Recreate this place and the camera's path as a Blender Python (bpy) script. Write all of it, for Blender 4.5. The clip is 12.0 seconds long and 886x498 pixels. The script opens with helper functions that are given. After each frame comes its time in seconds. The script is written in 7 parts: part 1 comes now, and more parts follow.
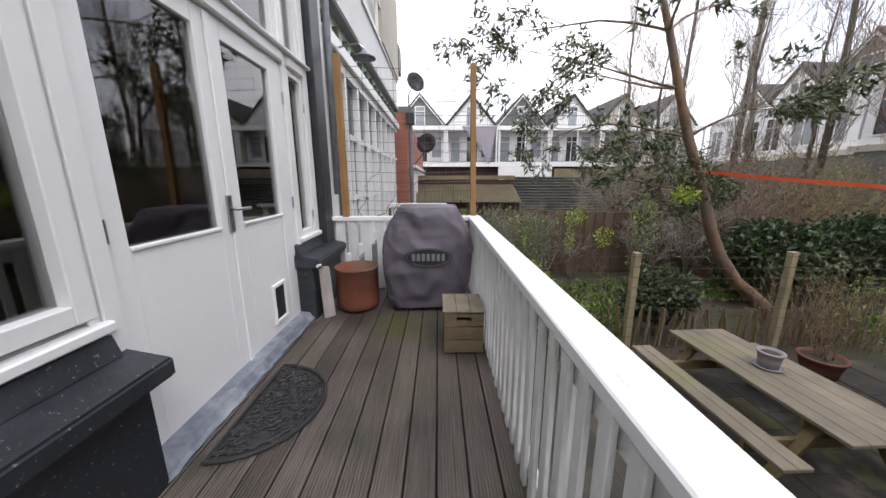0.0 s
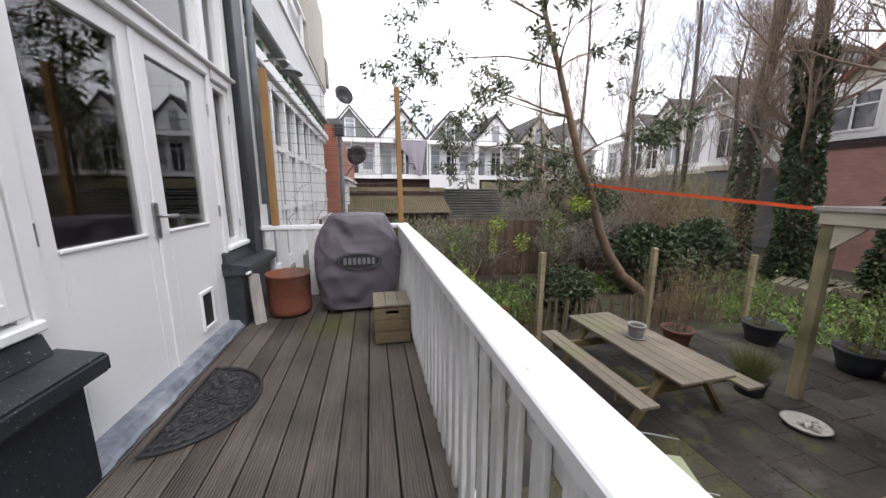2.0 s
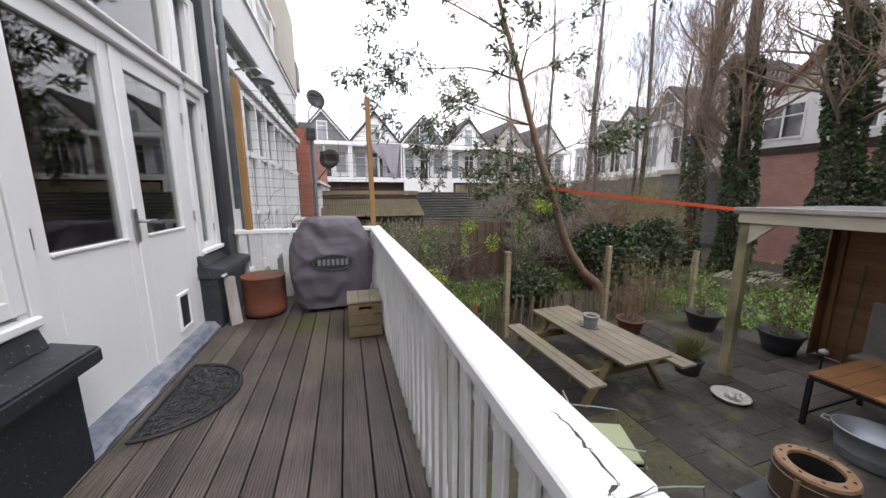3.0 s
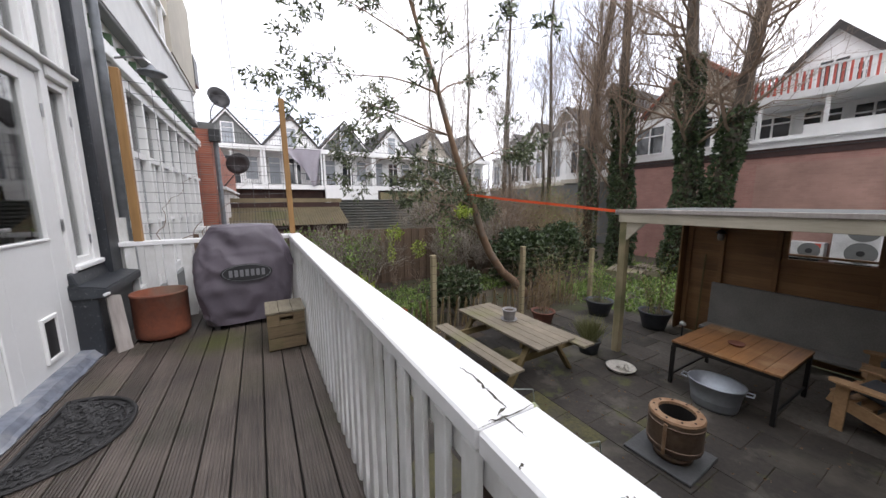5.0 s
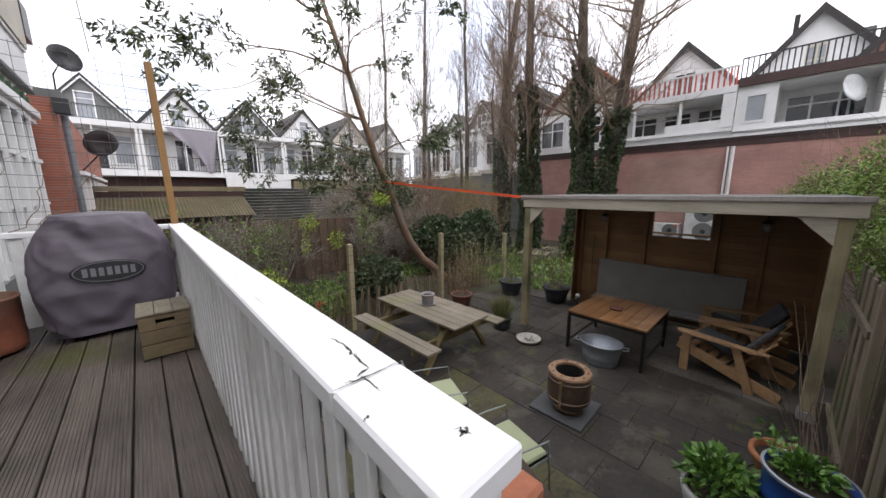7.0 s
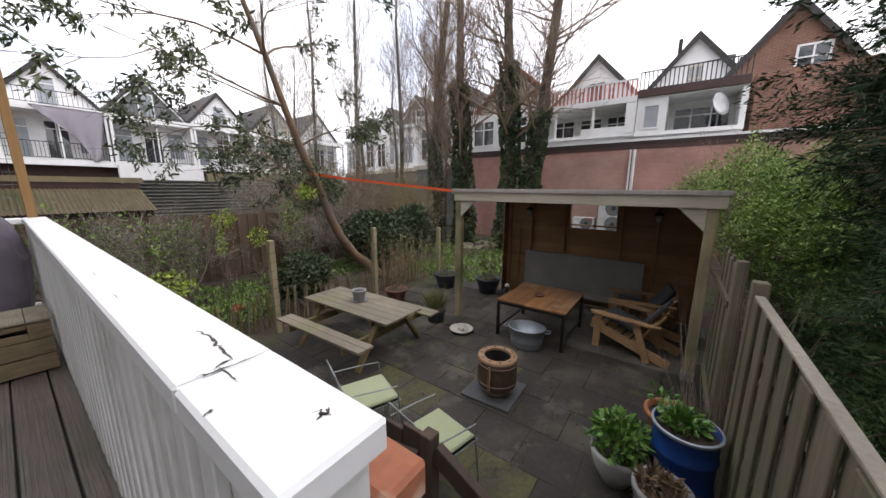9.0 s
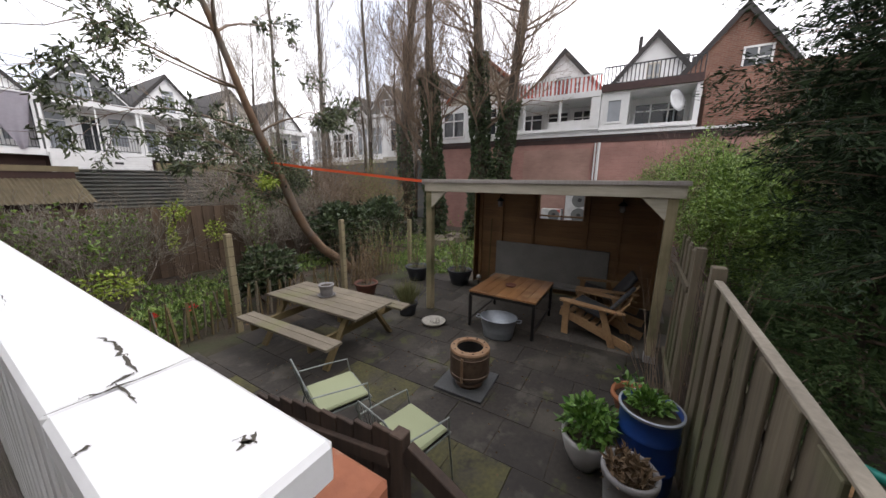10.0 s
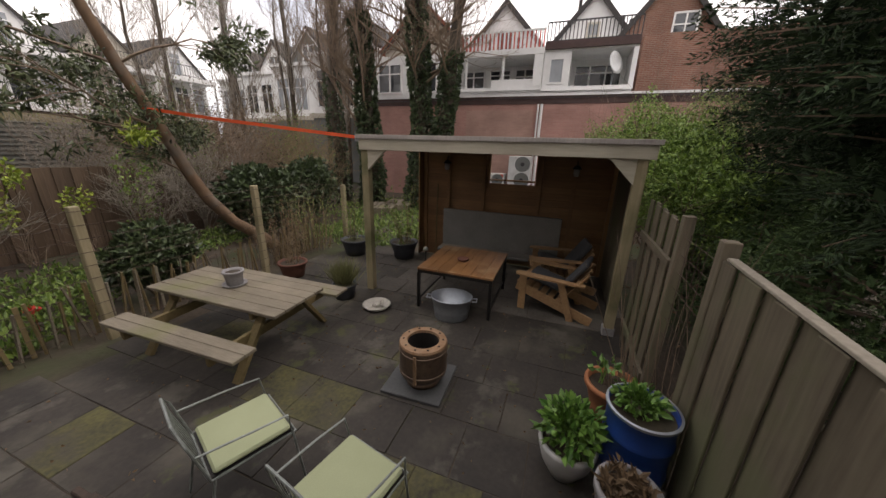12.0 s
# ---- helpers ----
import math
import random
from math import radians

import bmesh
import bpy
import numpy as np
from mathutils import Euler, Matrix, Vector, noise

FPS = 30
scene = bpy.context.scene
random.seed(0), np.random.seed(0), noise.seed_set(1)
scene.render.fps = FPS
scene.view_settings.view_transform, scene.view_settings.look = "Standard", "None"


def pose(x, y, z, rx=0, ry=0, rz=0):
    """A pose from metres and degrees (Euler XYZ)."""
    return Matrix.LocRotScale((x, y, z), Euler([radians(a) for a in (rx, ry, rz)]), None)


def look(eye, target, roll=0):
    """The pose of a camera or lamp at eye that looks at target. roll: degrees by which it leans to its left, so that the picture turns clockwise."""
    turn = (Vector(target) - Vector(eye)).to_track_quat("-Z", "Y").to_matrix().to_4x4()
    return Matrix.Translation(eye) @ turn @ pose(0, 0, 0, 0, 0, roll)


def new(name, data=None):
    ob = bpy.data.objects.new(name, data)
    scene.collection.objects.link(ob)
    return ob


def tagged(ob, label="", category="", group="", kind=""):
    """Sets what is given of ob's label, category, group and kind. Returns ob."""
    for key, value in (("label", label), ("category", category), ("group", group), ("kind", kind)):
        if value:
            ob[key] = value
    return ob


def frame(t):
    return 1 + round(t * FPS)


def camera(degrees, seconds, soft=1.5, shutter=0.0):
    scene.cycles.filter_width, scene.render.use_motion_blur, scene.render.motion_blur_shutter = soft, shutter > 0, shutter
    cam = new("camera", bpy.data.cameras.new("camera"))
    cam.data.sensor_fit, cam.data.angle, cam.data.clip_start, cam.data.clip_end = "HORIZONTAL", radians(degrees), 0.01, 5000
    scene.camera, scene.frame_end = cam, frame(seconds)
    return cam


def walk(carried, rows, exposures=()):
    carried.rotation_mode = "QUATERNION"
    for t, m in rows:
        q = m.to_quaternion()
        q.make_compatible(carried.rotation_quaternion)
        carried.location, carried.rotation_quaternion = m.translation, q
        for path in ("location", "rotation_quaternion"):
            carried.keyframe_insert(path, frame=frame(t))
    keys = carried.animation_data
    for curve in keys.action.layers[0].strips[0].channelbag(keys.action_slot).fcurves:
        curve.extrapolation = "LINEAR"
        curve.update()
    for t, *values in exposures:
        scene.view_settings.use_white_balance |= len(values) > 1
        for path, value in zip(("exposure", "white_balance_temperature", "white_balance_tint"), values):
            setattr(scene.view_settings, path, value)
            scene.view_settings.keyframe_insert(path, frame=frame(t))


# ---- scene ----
# ---- camera and path ----
cam = camera(108.0, 12.0, soft=1.5, shutter=0.0)
PATH = [
    (0, (1.366, 0.356, 1.359), (1.394, 2.310, 0.933), -0.11),
    (0.5, (1.373, 0.265, 1.355), (1.502, 2.215, 0.929), 0.05),
    (1, (1.383, 0.188, 1.352), (1.626, 2.131, 0.942), 0.26),
    (1.5, (1.399, 0.085, 1.335), (1.730, 2.021, 0.959), 0.17),
    (2, (1.416, -0.030, 1.341), (1.839, 1.893, 0.986), 0.19),
    (2.5, (1.440, -0.205, 1.364), (1.929, 1.703, 1.017), 0.07),
    (4.5, (1.397, -0.405, 1.335), (2.268, 1.371, 1.036), -0.24),
    (5, (1.417, -0.437, 1.325), (2.395, 1.283, 1.033), -0.35),
    (5.5, (1.441, -0.464, 1.309), (2.521, 1.189, 0.992), -0.51),
    (6, (1.480, -0.455, 1.292), (2.646, 1.135, 0.960), -0.47),
    (6.5, (1.510, -0.481, 1.272), (2.764, 1.038, 0.926), -0.39),
    (7, (1.529, -0.515, 1.259), (2.871, 0.926, 0.907), -0.36),
    (9, (1.623, -0.577, 1.205), (3.212, 0.579, 0.832), 0.29),
    (9.5, (1.648, -0.607, 1.208), (3.278, 0.479, 0.803), 0.14),
    (10, (1.699, -0.538, 1.170), (3.377, 0.466, 0.754), 0.54),
    (10.5, (1.751, -0.514, 1.147), (3.472, 0.412, 0.719), 1.13),
    (11, (1.811, -0.472, 1.120), (3.553, 0.390, 0.647), 1.53),
    (11.5, (2.062, -0.307, 1.104), (3.857, 0.406, 0.583), 1.76),
    (12, (2.322, -0.139, 1.075), (4.112, 0.510, 0.463), 1.59),
]
walk(cam, [(t, look(e, g, r)) for t, e, g, r in PATH], exposures=[(0.0, 1.18, 6300, 15), (2.5, 1.29, 6300, 15), (5.0, 1.21, 6300, 15), (7.0, 1.12, 6320, 15), (9.5, 1.06, 6400, 15), (10.5, 0.94, 6550, 15), (12.0, 0.82, 7000, 17)])

# ---- world and light: bright overcast spring day ----
world = bpy.data.worlds.new("world")
scene.world = world
world.use_nodes = True
wn, wl = world.node_tree.nodes, world.node_tree.links
wn.clear()
sky = wn.new("ShaderNodeTexSky")
sky.sky_type, sky.sun_disc = "NISHITA", False
sky.sun_elevation, sky.sun_rotation = radians(50), radians(215)
sky.air_density, sky.dust_density = 1.0, 4.0
sky_bg = wn.new("ShaderNodeBackground")
wl.new(sky.outputs[0], sky_bg.inputs[0])
sky_bg.inputs[1].default_value = 0.10
cloud_bg = wn.new("ShaderNodeBackground")
cloud_coord, cloud_noise, cloud_ramp = wn.new("ShaderNodeTexCoord"), wn.new("ShaderNodeTexNoise"), wn.new("ShaderNodeValToRGB")
cloud_noise.inputs["Scale"].default_value, cloud_noise.inputs["Detail"].default_value = 2.2, 5
cloud_ramp.color_ramp.elements[0].position, cloud_ramp.color_ramp.elements[0].color = 0.34, (0.50, 0.55, 0.64, 1)
cloud_ramp.color_ramp.elements[1].position, cloud_ramp.color_ramp.elements[1].color = 0.55, (1.0, 1.0, 1.0, 1)
wl.new(cloud_coord.outputs["Generated"], cloud_noise.inputs["Vector"])
wl.new(cloud_noise.outputs["Fac"], cloud_ramp.inputs[0])
wl.new(cloud_ramp.outputs[0], cloud_bg.inputs[0])
cloud_bg.inputs[1].default_value = 1.1
world_mix, world_out = wn.new("ShaderNodeMixShader"), wn.new("ShaderNodeOutputWorld")
world_mix.inputs[0].default_value = 0.9
wl.new(sky_bg.outputs[0], world_mix.inputs[1])
wl.new(cloud_bg.outputs[0], world_mix.inputs[2])
wl.new(world_mix.outputs[0], world_out.inputs[0])
sun_data = bpy.data.lights.new("sun", "SUN")
sun_data.energy, sun_data.angle, sun_data.color = 0.55, radians(25), (1.0, 0.97, 0.93)
sun_lamp = new("sun", sun_data)
sun_lamp.matrix_world = look((8, -12, 20), (0, 0, 0))


# ---- materials ----
def material(name, base, rough=0.6, metal=0.0, second=None, grain=40.0, blotch=3.0, bump=0.15, stretch=None, spread=0.5, per_object=0.0, spec=0.5, third=None, world=False):
    """A surface with fine grain and larger blotches; stretch scales the pattern along x, y, z; per_object varies alike pieces."""
    m = bpy.data.materials.new(name)
    m.use_nodes = True
    n, l = m.node_tree.nodes, m.node_tree.links
    b = n["Principled BSDF"]
    b.inputs["Roughness"].default_value, b.inputs["Metallic"].default_value = rough, metal
    b.inputs["Specular IOR Level"].default_value = spec
    coord, mapping = n.new("ShaderNodeTexCoord"), n.new("ShaderNodeMapping")
    place = n.new("ShaderNodeNewGeometry").outputs["Position"] if world else coord.outputs["Object"]
    l.new(place, mapping.inputs["Vector"])
    if stretch:
        mapping.inputs["Scale"].default_value = stretch
    fine, large = n.new("ShaderNodeTexNoise"), n.new("ShaderNodeTexNoise")
    fine.inputs["Scale"].default_value, fine.inputs["Detail"].default_value = grain, 6
    large.inputs["Scale"].default_value, large.inputs["Detail"].default_value = blotch, 5
    l.new(mapping.outputs[0], fine.inputs["Vector"])
    l.new(mapping.outputs[0] if not stretch else place, large.inputs["Vector"])
    second = second or tuple(c * 0.6 for c in base)
    ramp = n.new("ShaderNodeValToRGB")
    ramp.color_ramp.elements[0].position, ramp.color_ramp.elements[1].position = 0.5 - spread * 0.35, 0.5 + spread * 0.35
    ramp.color_ramp.elements[0].color, ramp.color_ramp.elements[1].color = (*second, 1), (*base, 1)
    add = n.new("ShaderNodeMath")
    add.operation = "MULTIPLY_ADD"
    add.inputs[1].default_value = 0.45
    half = n.new("ShaderNodeMath")
    half.operation = "MULTIPLY"
    half.inputs[1].default_value = 0.55
    l.new(large.outputs["Fac"], half.inputs[0])
    l.new(fine.outputs["Fac"], add.inputs[0])
    l.new(half.outputs[0], add.inputs[2])
    l.new(add.outputs[0], ramp.inputs[0])
    out = ramp.outputs[0]
    if third:
        stain, sr, mix = n.new("ShaderNodeTexNoise"), n.new("ShaderNodeValToRGB"), n.new("ShaderNodeMix")
        mix.data_type = "RGBA"
        stain.inputs["Scale"].default_value, stain.inputs["Detail"].default_value = blotch * 0.55, 7
        sr.color_ramp.elements[0].position, sr.color_ramp.elements[1].position = 0.52, 0.68
        l.new(place, stain.inputs["Vector"])
        l.new(stain.outputs["Fac"], sr.inputs[0])
        l.new(sr.outputs[0], mix.inputs["Factor"])
        l.new(out, mix.inputs["A"])
        mix.inputs["B"].default_value = (*third, 1)
        out = mix.outputs["Result"]
    if per_object:
        info, hsv, mr = n.new("ShaderNodeObjectInfo"), n.new("ShaderNodeHueSaturation"), n.new("ShaderNodeMapRange")
        mr.inputs["To Min"].default_value, mr.inputs["To Max"].default_value = 1 - per_object, 1 + per_object
        l.new(info.outputs["Random"], mr.inputs["Value"])
        l.new(mr.outputs[0], hsv.inputs["Value"])
        l.new(out, hsv.inputs["Color"])
        out = hsv.outputs[0]
    l.new(out, b.inputs["Base Color"])
    if bump:
        bn = n.new("ShaderNodeBump")
        bn.inputs["Strength"].default_value, bn.inputs["Distance"].default_value = bump, 0.01
        l.new(fine.outputs["Fac"], bn.inputs["Height"])
        l.new(bn.outputs[0], b.inputs["Normal"])
    return m


def leaf_material(name, dark, light, rough=0.5):
    """Foliage whose shade changes from leaf to leaf."""
    m = bpy.data.materials.new(name)
    m.use_nodes = True
    n, l = m.node_tree.nodes, m.node_tree.links
    b = n["Principled BSDF"]
    b.inputs["Roughness"].default_value = rough
    geo, ramp = n.new("ShaderNodeNewGeometry"), n.new("ShaderNodeValToRGB")
    ramp.color_ramp.elements[0].color, ramp.color_ramp.elements[1].color = (*dark, 1), (*light, 1)
    l.new(geo.outputs["Random Per Island"], ramp.inputs[0])
    l.new(ramp.outputs[0], b.inputs["Base Color"])
    return m


def glass_material(name, tint, gloss=0.02, ior=2.1):
    m = bpy.data.materials.new(name)
    m.use_nodes = True
    n, l = m.node_tree.nodes, m.node_tree.links
    n.remove(n["Principled BSDF"])
    clear, shine, fres, mix = n.new("ShaderNodeBsdfTransparent"), n.new("ShaderNodeBsdfGlossy"), n.new("ShaderNodeFresnel"), n.new("ShaderNodeMixShader")
    clear.inputs[0].default_value = (*tint, 1)
    shine.inputs["Roughness"].default_value = gloss
    fres.inputs["IOR"].default_value = ior
    l.new(fres.outputs[0], mix.inputs[0])
    l.new(clear.outputs[0], mix.inputs[1])
    l.new(shine.outputs[0], mix.inputs[2])
    l.new(mix.outputs[0], n["Material Output"].inputs[0])
    return m


def brick_material(name, brick, brick2, mortar, scale=1.0, wash=None, axis="x"):
    """Brickwork for walls that stay far off. axis: the way that the wall faces."""
    m = bpy.data.materials.new(name)
    m.use_nodes = True
    n, l = m.node_tree.nodes, m.node_tree.links
    b = n["Principled BSDF"]
    b.inputs["Roughness"].default_value = 0.85
    coord, sep, comb, tex = n.new("ShaderNodeTexCoord"), n.new("ShaderNodeSeparateXYZ"), n.new("ShaderNodeCombineXYZ"), n.new("ShaderNodeTexBrick")
    l.new(coord.outputs["Object"], sep.inputs[0])
    l.new(sep.outputs["Y" if axis == "x" else "X"], comb.inputs[0])
    l.new(sep.outputs["Z"], comb.inputs[1])
    l.new(comb.outputs[0], tex.inputs["Vector"])
    tex.inputs["Color1"].default_value, tex.inputs["Color2"].default_value, tex.inputs["Mortar"].default_value = (*brick, 1), (*brick2, 1), (*mortar, 1)
    tex.inputs["Scale"].default_value, tex.inputs["Brick Width"].default_value, tex.inputs["Row Height"].default_value = scale, 0.22, 0.065
    tex.inputs["Mortar Size"].default_value = 0.006
    noise_n, mix, r = n.new("ShaderNodeTexNoise"), n.new("ShaderNodeMix"), n.new("ShaderNodeValToRGB")
    mix.data_type, mix.blend_type = "RGBA", "MULTIPLY"
    noise_n.inputs["Scale"].default_value, noise_n.inputs["Detail"].default_value = 1.1, 8
    r.color_ramp.elements[0].position, r.color_ramp.elements[0].color = 0.3, (0.62, 0.62, 0.62, 1)
    r.color_ramp.elements[1].position = 0.65
    mix.inputs["Factor"].default_value = 0.8
    l.new(noise_n.outputs["Fac"], r.inputs[0])
    l.new(coord.outputs["Object"], noise_n.inputs["Vector"])
    l.new(tex.outputs["Color"], mix.inputs["A"])
    l.new(r.outputs[0], mix.inputs["B"])
    l.new(mix.outputs["Result"], b.inputs["Base Color"])
    bn = n.new("ShaderNodeBump")
    bn.inputs["Strength"].default_value, bn.inputs["Distance"].default_value, bn.invert = 0.4, 0.01, True
    l.new(tex.outputs["Fac"], bn.inputs["Height"])
    l.new(bn.outputs[0], b.inputs["Normal"])
    return m


M = {}
M["white"] = material("white_paint", (0.80, 0.80, 0.79), 0.42, second=(0.74, 0.74, 0.72), grain=25, blotch=2.5, bump=0.05, spread=0.9)
M["white_worn"] = material("worn_white_paint", (0.80, 0.80, 0.79), 0.5, second=(0.66, 0.66, 0.63), grain=60, blotch=6, bump=0.12, stretch=(1, 1, 0.3), third=(0.62, 0.62, 0.58), per_object=0.04, world=True)
M["cap"] = material("white_rail_cap_paint", (0.84, 0.84, 0.84), 0.4, second=(0.8, 0.8, 0.79), grain=50, blotch=3, bump=0.06)
M["crack"] = material("crack_dirt", (0.10, 0.09, 0.07), 0.9, bump=0)
M["black"] = material("dark_blue_black_paint", (0.022, 0.026, 0.032), 0.45, second=(0.016, 0.018, 0.022), grain=18, blotch=5, bump=0.25, third=(0.035, 0.04, 0.046))
M["lead"] = material("blue_grey_lead", (0.20, 0.22, 0.26), 0.5, second=(0.09, 0.10, 0.13), grain=22, blotch=7, bump=0.5, third=(0.30, 0.31, 0.33))
M["deck"] = material("weathered_grooved_decking", (0.166, 0.136, 0.114), 0.50, second=(0.028, 0.022, 0.018), grain=95, blotch=1.9, bump=0.6, stretch=(1, 0.035, 1), per_object=0.28, third=(0.085, 0.075, 0.050), spread=0.55, world=True)
M["painted_gap_shade"] = material("gap_shade_near_black", (0.02, 0.018, 0.015), 0.9, bump=0)
M["mat_rubber"] = material("black_rubber", (0.028, 0.027, 0.027), 0.55, grain=80, bump=0.3)
M["cover"] = material("purple_grey_fabric", (0.125, 0.106, 0.128), 0.5, second=(0.080, 0.067, 0.082), grain=180, blotch=3, bump=0.2)
M["badge"] = material("black_badge", (0.018, 0.018, 0.02), 0.5, bump=0.05)
M["badge_text"] = material("grey_badge_lettering", (0.20, 0.20, 0.21), 0.5, bump=0)
M["rust"] = material("rusted_steel", (0.25, 0.072, 0.030), 0.8, second=(0.085, 0.032, 0.022), grain=30, blotch=4, bump=0.3, third=(0.16, 0.10, 0.07), spread=0.8)
M["crate"] = material("aged_crate_wood", (0.21, 0.155, 0.085), 0.8, second=(0.09, 0.062, 0.035), grain=40, blotch=5, bump=0.4, stretch=(0.2, 1, 3), per_object=0.15, third=(0.12, 0.11, 0.05))
M["crate_top"] = material("grey_crate_lid", (0.25, 0.22, 0.16), 0.8, second=(0.13, 0.11, 0.075), grain=40, blotch=5, bump=0.4, stretch=(3, 0.3, 1), per_object=0.1)
M["post_new"] = material("tan_treated_pine", (0.36, 0.205, 0.075), 0.7, second=(0.25, 0.135, 0.048), grain=40, blotch=2, bump=0.2, stretch=(1, 1, 0.06))
M["board_grey"] = material("bare_grey_board", (0.42, 0.38, 0.35), 0.8, second=(0.28, 0.25, 0.23), grain=40, blotch=3, bump=0.3, stretch=(1, 1, 0.1))
M["wire"] = material("galvanised_wire", (0.18, 0.18, 0.18), 0.45, metal=0.7, bump=0)
M["wire_rust"] = material("rusty_fence_wire", (0.10, 0.065, 0.05), 0.7, metal=0.3, bump=0)
M["chrome"] = material("satin_metal", (0.55, 0.55, 0.56), 0.3, metal=1.0, bump=0)
M["glass"] = glass_material("window_glass", (0.78, 0.82, 0.82))
M["glass_plain"] = glass_material("plain_glass", (0.80, 0.83, 0.84), 0.02, ior=1.8)
# Room surfaces: low indoor light is put into these dark base colours.
M["room"] = material("painted_dim_room_wall", (0.10, 0.085, 0.07), 0.8, grain=5, bump=0)
M["room_floor"] = material("painted_dim_room_floor", (0.07, 0.045, 0.03), 0.5, grain=10, bump=0)
M["curtain"] = material("blue_grey_curtain", (0.055, 0.06, 0.068), 0.9, grain=60, bump=0.2)
M["sofa"] = material("blue_sofa_fabric", (0.045, 0.055, 0.10), 0.9, grain=120, bump=0.2)
M["soil"] = material("dark_garden_soil", (0.075, 0.056, 0.038), 0.95, second=(0.032, 0.025, 0.018), grain=14, blotch=1.1, bump=0.9, third=(0.045, 0.055, 0.020))
M["slab"] = material("dark_concrete_slab", (0.047, 0.039, 0.031), 0.78, second=(0.021, 0.018, 0.015), grain=26, blotch=1.7, bump=0.35, third=(0.100, 0.090, 0.068), per_object=0.16, spec=0.5, world=True)
M["slab_dry"] = material("dry_dusty_concrete_slab", (0.115, 0.104, 0.090), 0.85, second=(0.058, 0.051, 0.044), grain=26, blotch=1.7, bump=0.35, third=(0.15, 0.135, 0.115), per_object=0.10, spec=0.3, world=True)
M["slab_moss"] = material("mossy_concrete_slab", (0.105, 0.100, 0.034), 0.85, second=(0.030, 0.026, 0.019), grain=30, blotch=4, bump=0.5, third=(0.06, 0.052, 0.042), world=True)
M["table_wood"] = material("weathered_table_wood", (0.25, 0.213, 0.158), 0.75, second=(0.125, 0.105, 0.075), grain=36, blotch=2.4, bump=0.25, stretch=(3, 0.2, 1), per_object=0.12, third=(0.16, 0.155, 0.07))
M["leg_wood"] = material("damp_leg_wood", (0.20, 0.145, 0.065), 0.75, second=(0.11, 0.085, 0.035), grain=36, blotch=3, bump=0.25, per_object=0.1)
M["grey_beam"] = material("grey_weathered_beam", (0.52, 0.475, 0.38), 0.8, second=(0.36, 0.325, 0.25), grain=40, blotch=2, bump=0.25, stretch=(0.5, 0.08, 1))
M["gaz_post"] = material("greenish_pine_post", (0.36, 0.30, 0.185), 0.8, second=(0.22, 0.185, 0.105), grain=40, blotch=2, bump=0.25, stretch=(1, 1, 0.07), third=(0.13, 0.125, 0.06))
M["gaz_board"] = material("brown_stained_boarding", (0.30, 0.16, 0.068), 0.6, second=(0.17, 0.092, 0.042), grain=30, blotch=1.5, bump=0.2, stretch=(1, 0.1, 2), per_object=0.12)
M["roof_felt"] = material("grey_roof_felt", (0.16, 0.165, 0.16), 0.9, grain=120, blotch=1, bump=0.3)
M["fence_brown"] = material("brown_fence_board", (0.15, 0.10, 0.064), 0.85, second=(0.085, 0.058, 0.04), grain=30, blotch=1.2, bump=0.3, stretch=(1, 1, 0.07), per_object=0.2, world=True)
M["fence_grey"] = material("grey_green_fence_board", (0.175, 0.145, 0.10), 0.85, second=(0.085, 0.07, 0.048), grain=36, blotch=2.0, bump=0.35, stretch=(1, 1, 0.07), per_object=0.15, third=(0.12, 0.12, 0.065), world=True)
M["fence_edge"] = material("pale_fence_capping", (0.34, 0.30, 0.24), 0.85, grain=40, blotch=3, bump=0.3)
M["coffee"] = material("orange_brown_planks", (0.30, 0.145, 0.055), 0.45, second=(0.16, 0.075, 0.03), grain=30, blotch=3, bump=0.15, stretch=(0.15, 2, 1), per_object=0.15, third=(0.40, 0.27, 0.15))
M["chair_wire"] = material("pale_grey_green_wire", (0.30, 0.33, 0.31), 0.45, metal=0.2, second=(0.12, 0.13, 0.12), grain=30, bump=0.05)
M["iron"] = material("black_iron", (0.03, 0.028, 0.027), 0.5, metal=0.5, bump=0.1)
M["zinc"] = material("galvanised_zinc", (0.44, 0.48, 0.52), 0.42, metal=0.75, second=(0.34, 0.37, 0.41), grain=18, blotch=8, bump=0.08)
M["drum"] = material("heat_browned_steel", (0.19, 0.135, 0.095), 0.45, metal=0.6, second=(0.09, 0.06, 0.045), grain=24, blotch=5, bump=0.12, third=(0.21, 0.09, 0.04))
M["drum_top"] = material("rusty_drum_top", (0.32, 0.22, 0.14), 0.7, metal=0.2, second=(0.22, 0.11, 0.05), grain=24, blotch=9, bump=0.2)
# Real soot in the fire drum; elsewhere near-black painted in for shade.
M["soot_and_shade_black"] = material("soot_and_shade_black", (0.012, 0.009, 0.008), 0.9, bump=0.2)
M["plate"] = material("grey_stone_plate", (0.085, 0.088, 0.09), 0.6, grain=40, blotch=3, bump=0.2)
M["cushion"] = material("pale_green_cushion", (0.36, 0.39, 0.24), 0.9, second=(0.31, 0.34, 0.20), grain=160, blotch=3, bump=0.15)
M["adir"] = material("orange_oiled_teak", (0.42, 0.26, 0.13), 0.65, second=(0.25, 0.145, 0.07), grain=30, blotch=4, bump=0.15, per_object=0.12)
M["grey_cushion"] = material("slate_grey_cushion", (0.075, 0.078, 0.085), 0.95, grain=150, bump=0.2)
M["bench_grey"] = material("grey_bench_back", (0.25, 0.24, 0.225), 0.8, grain=60, blotch=2, bump=0.1)
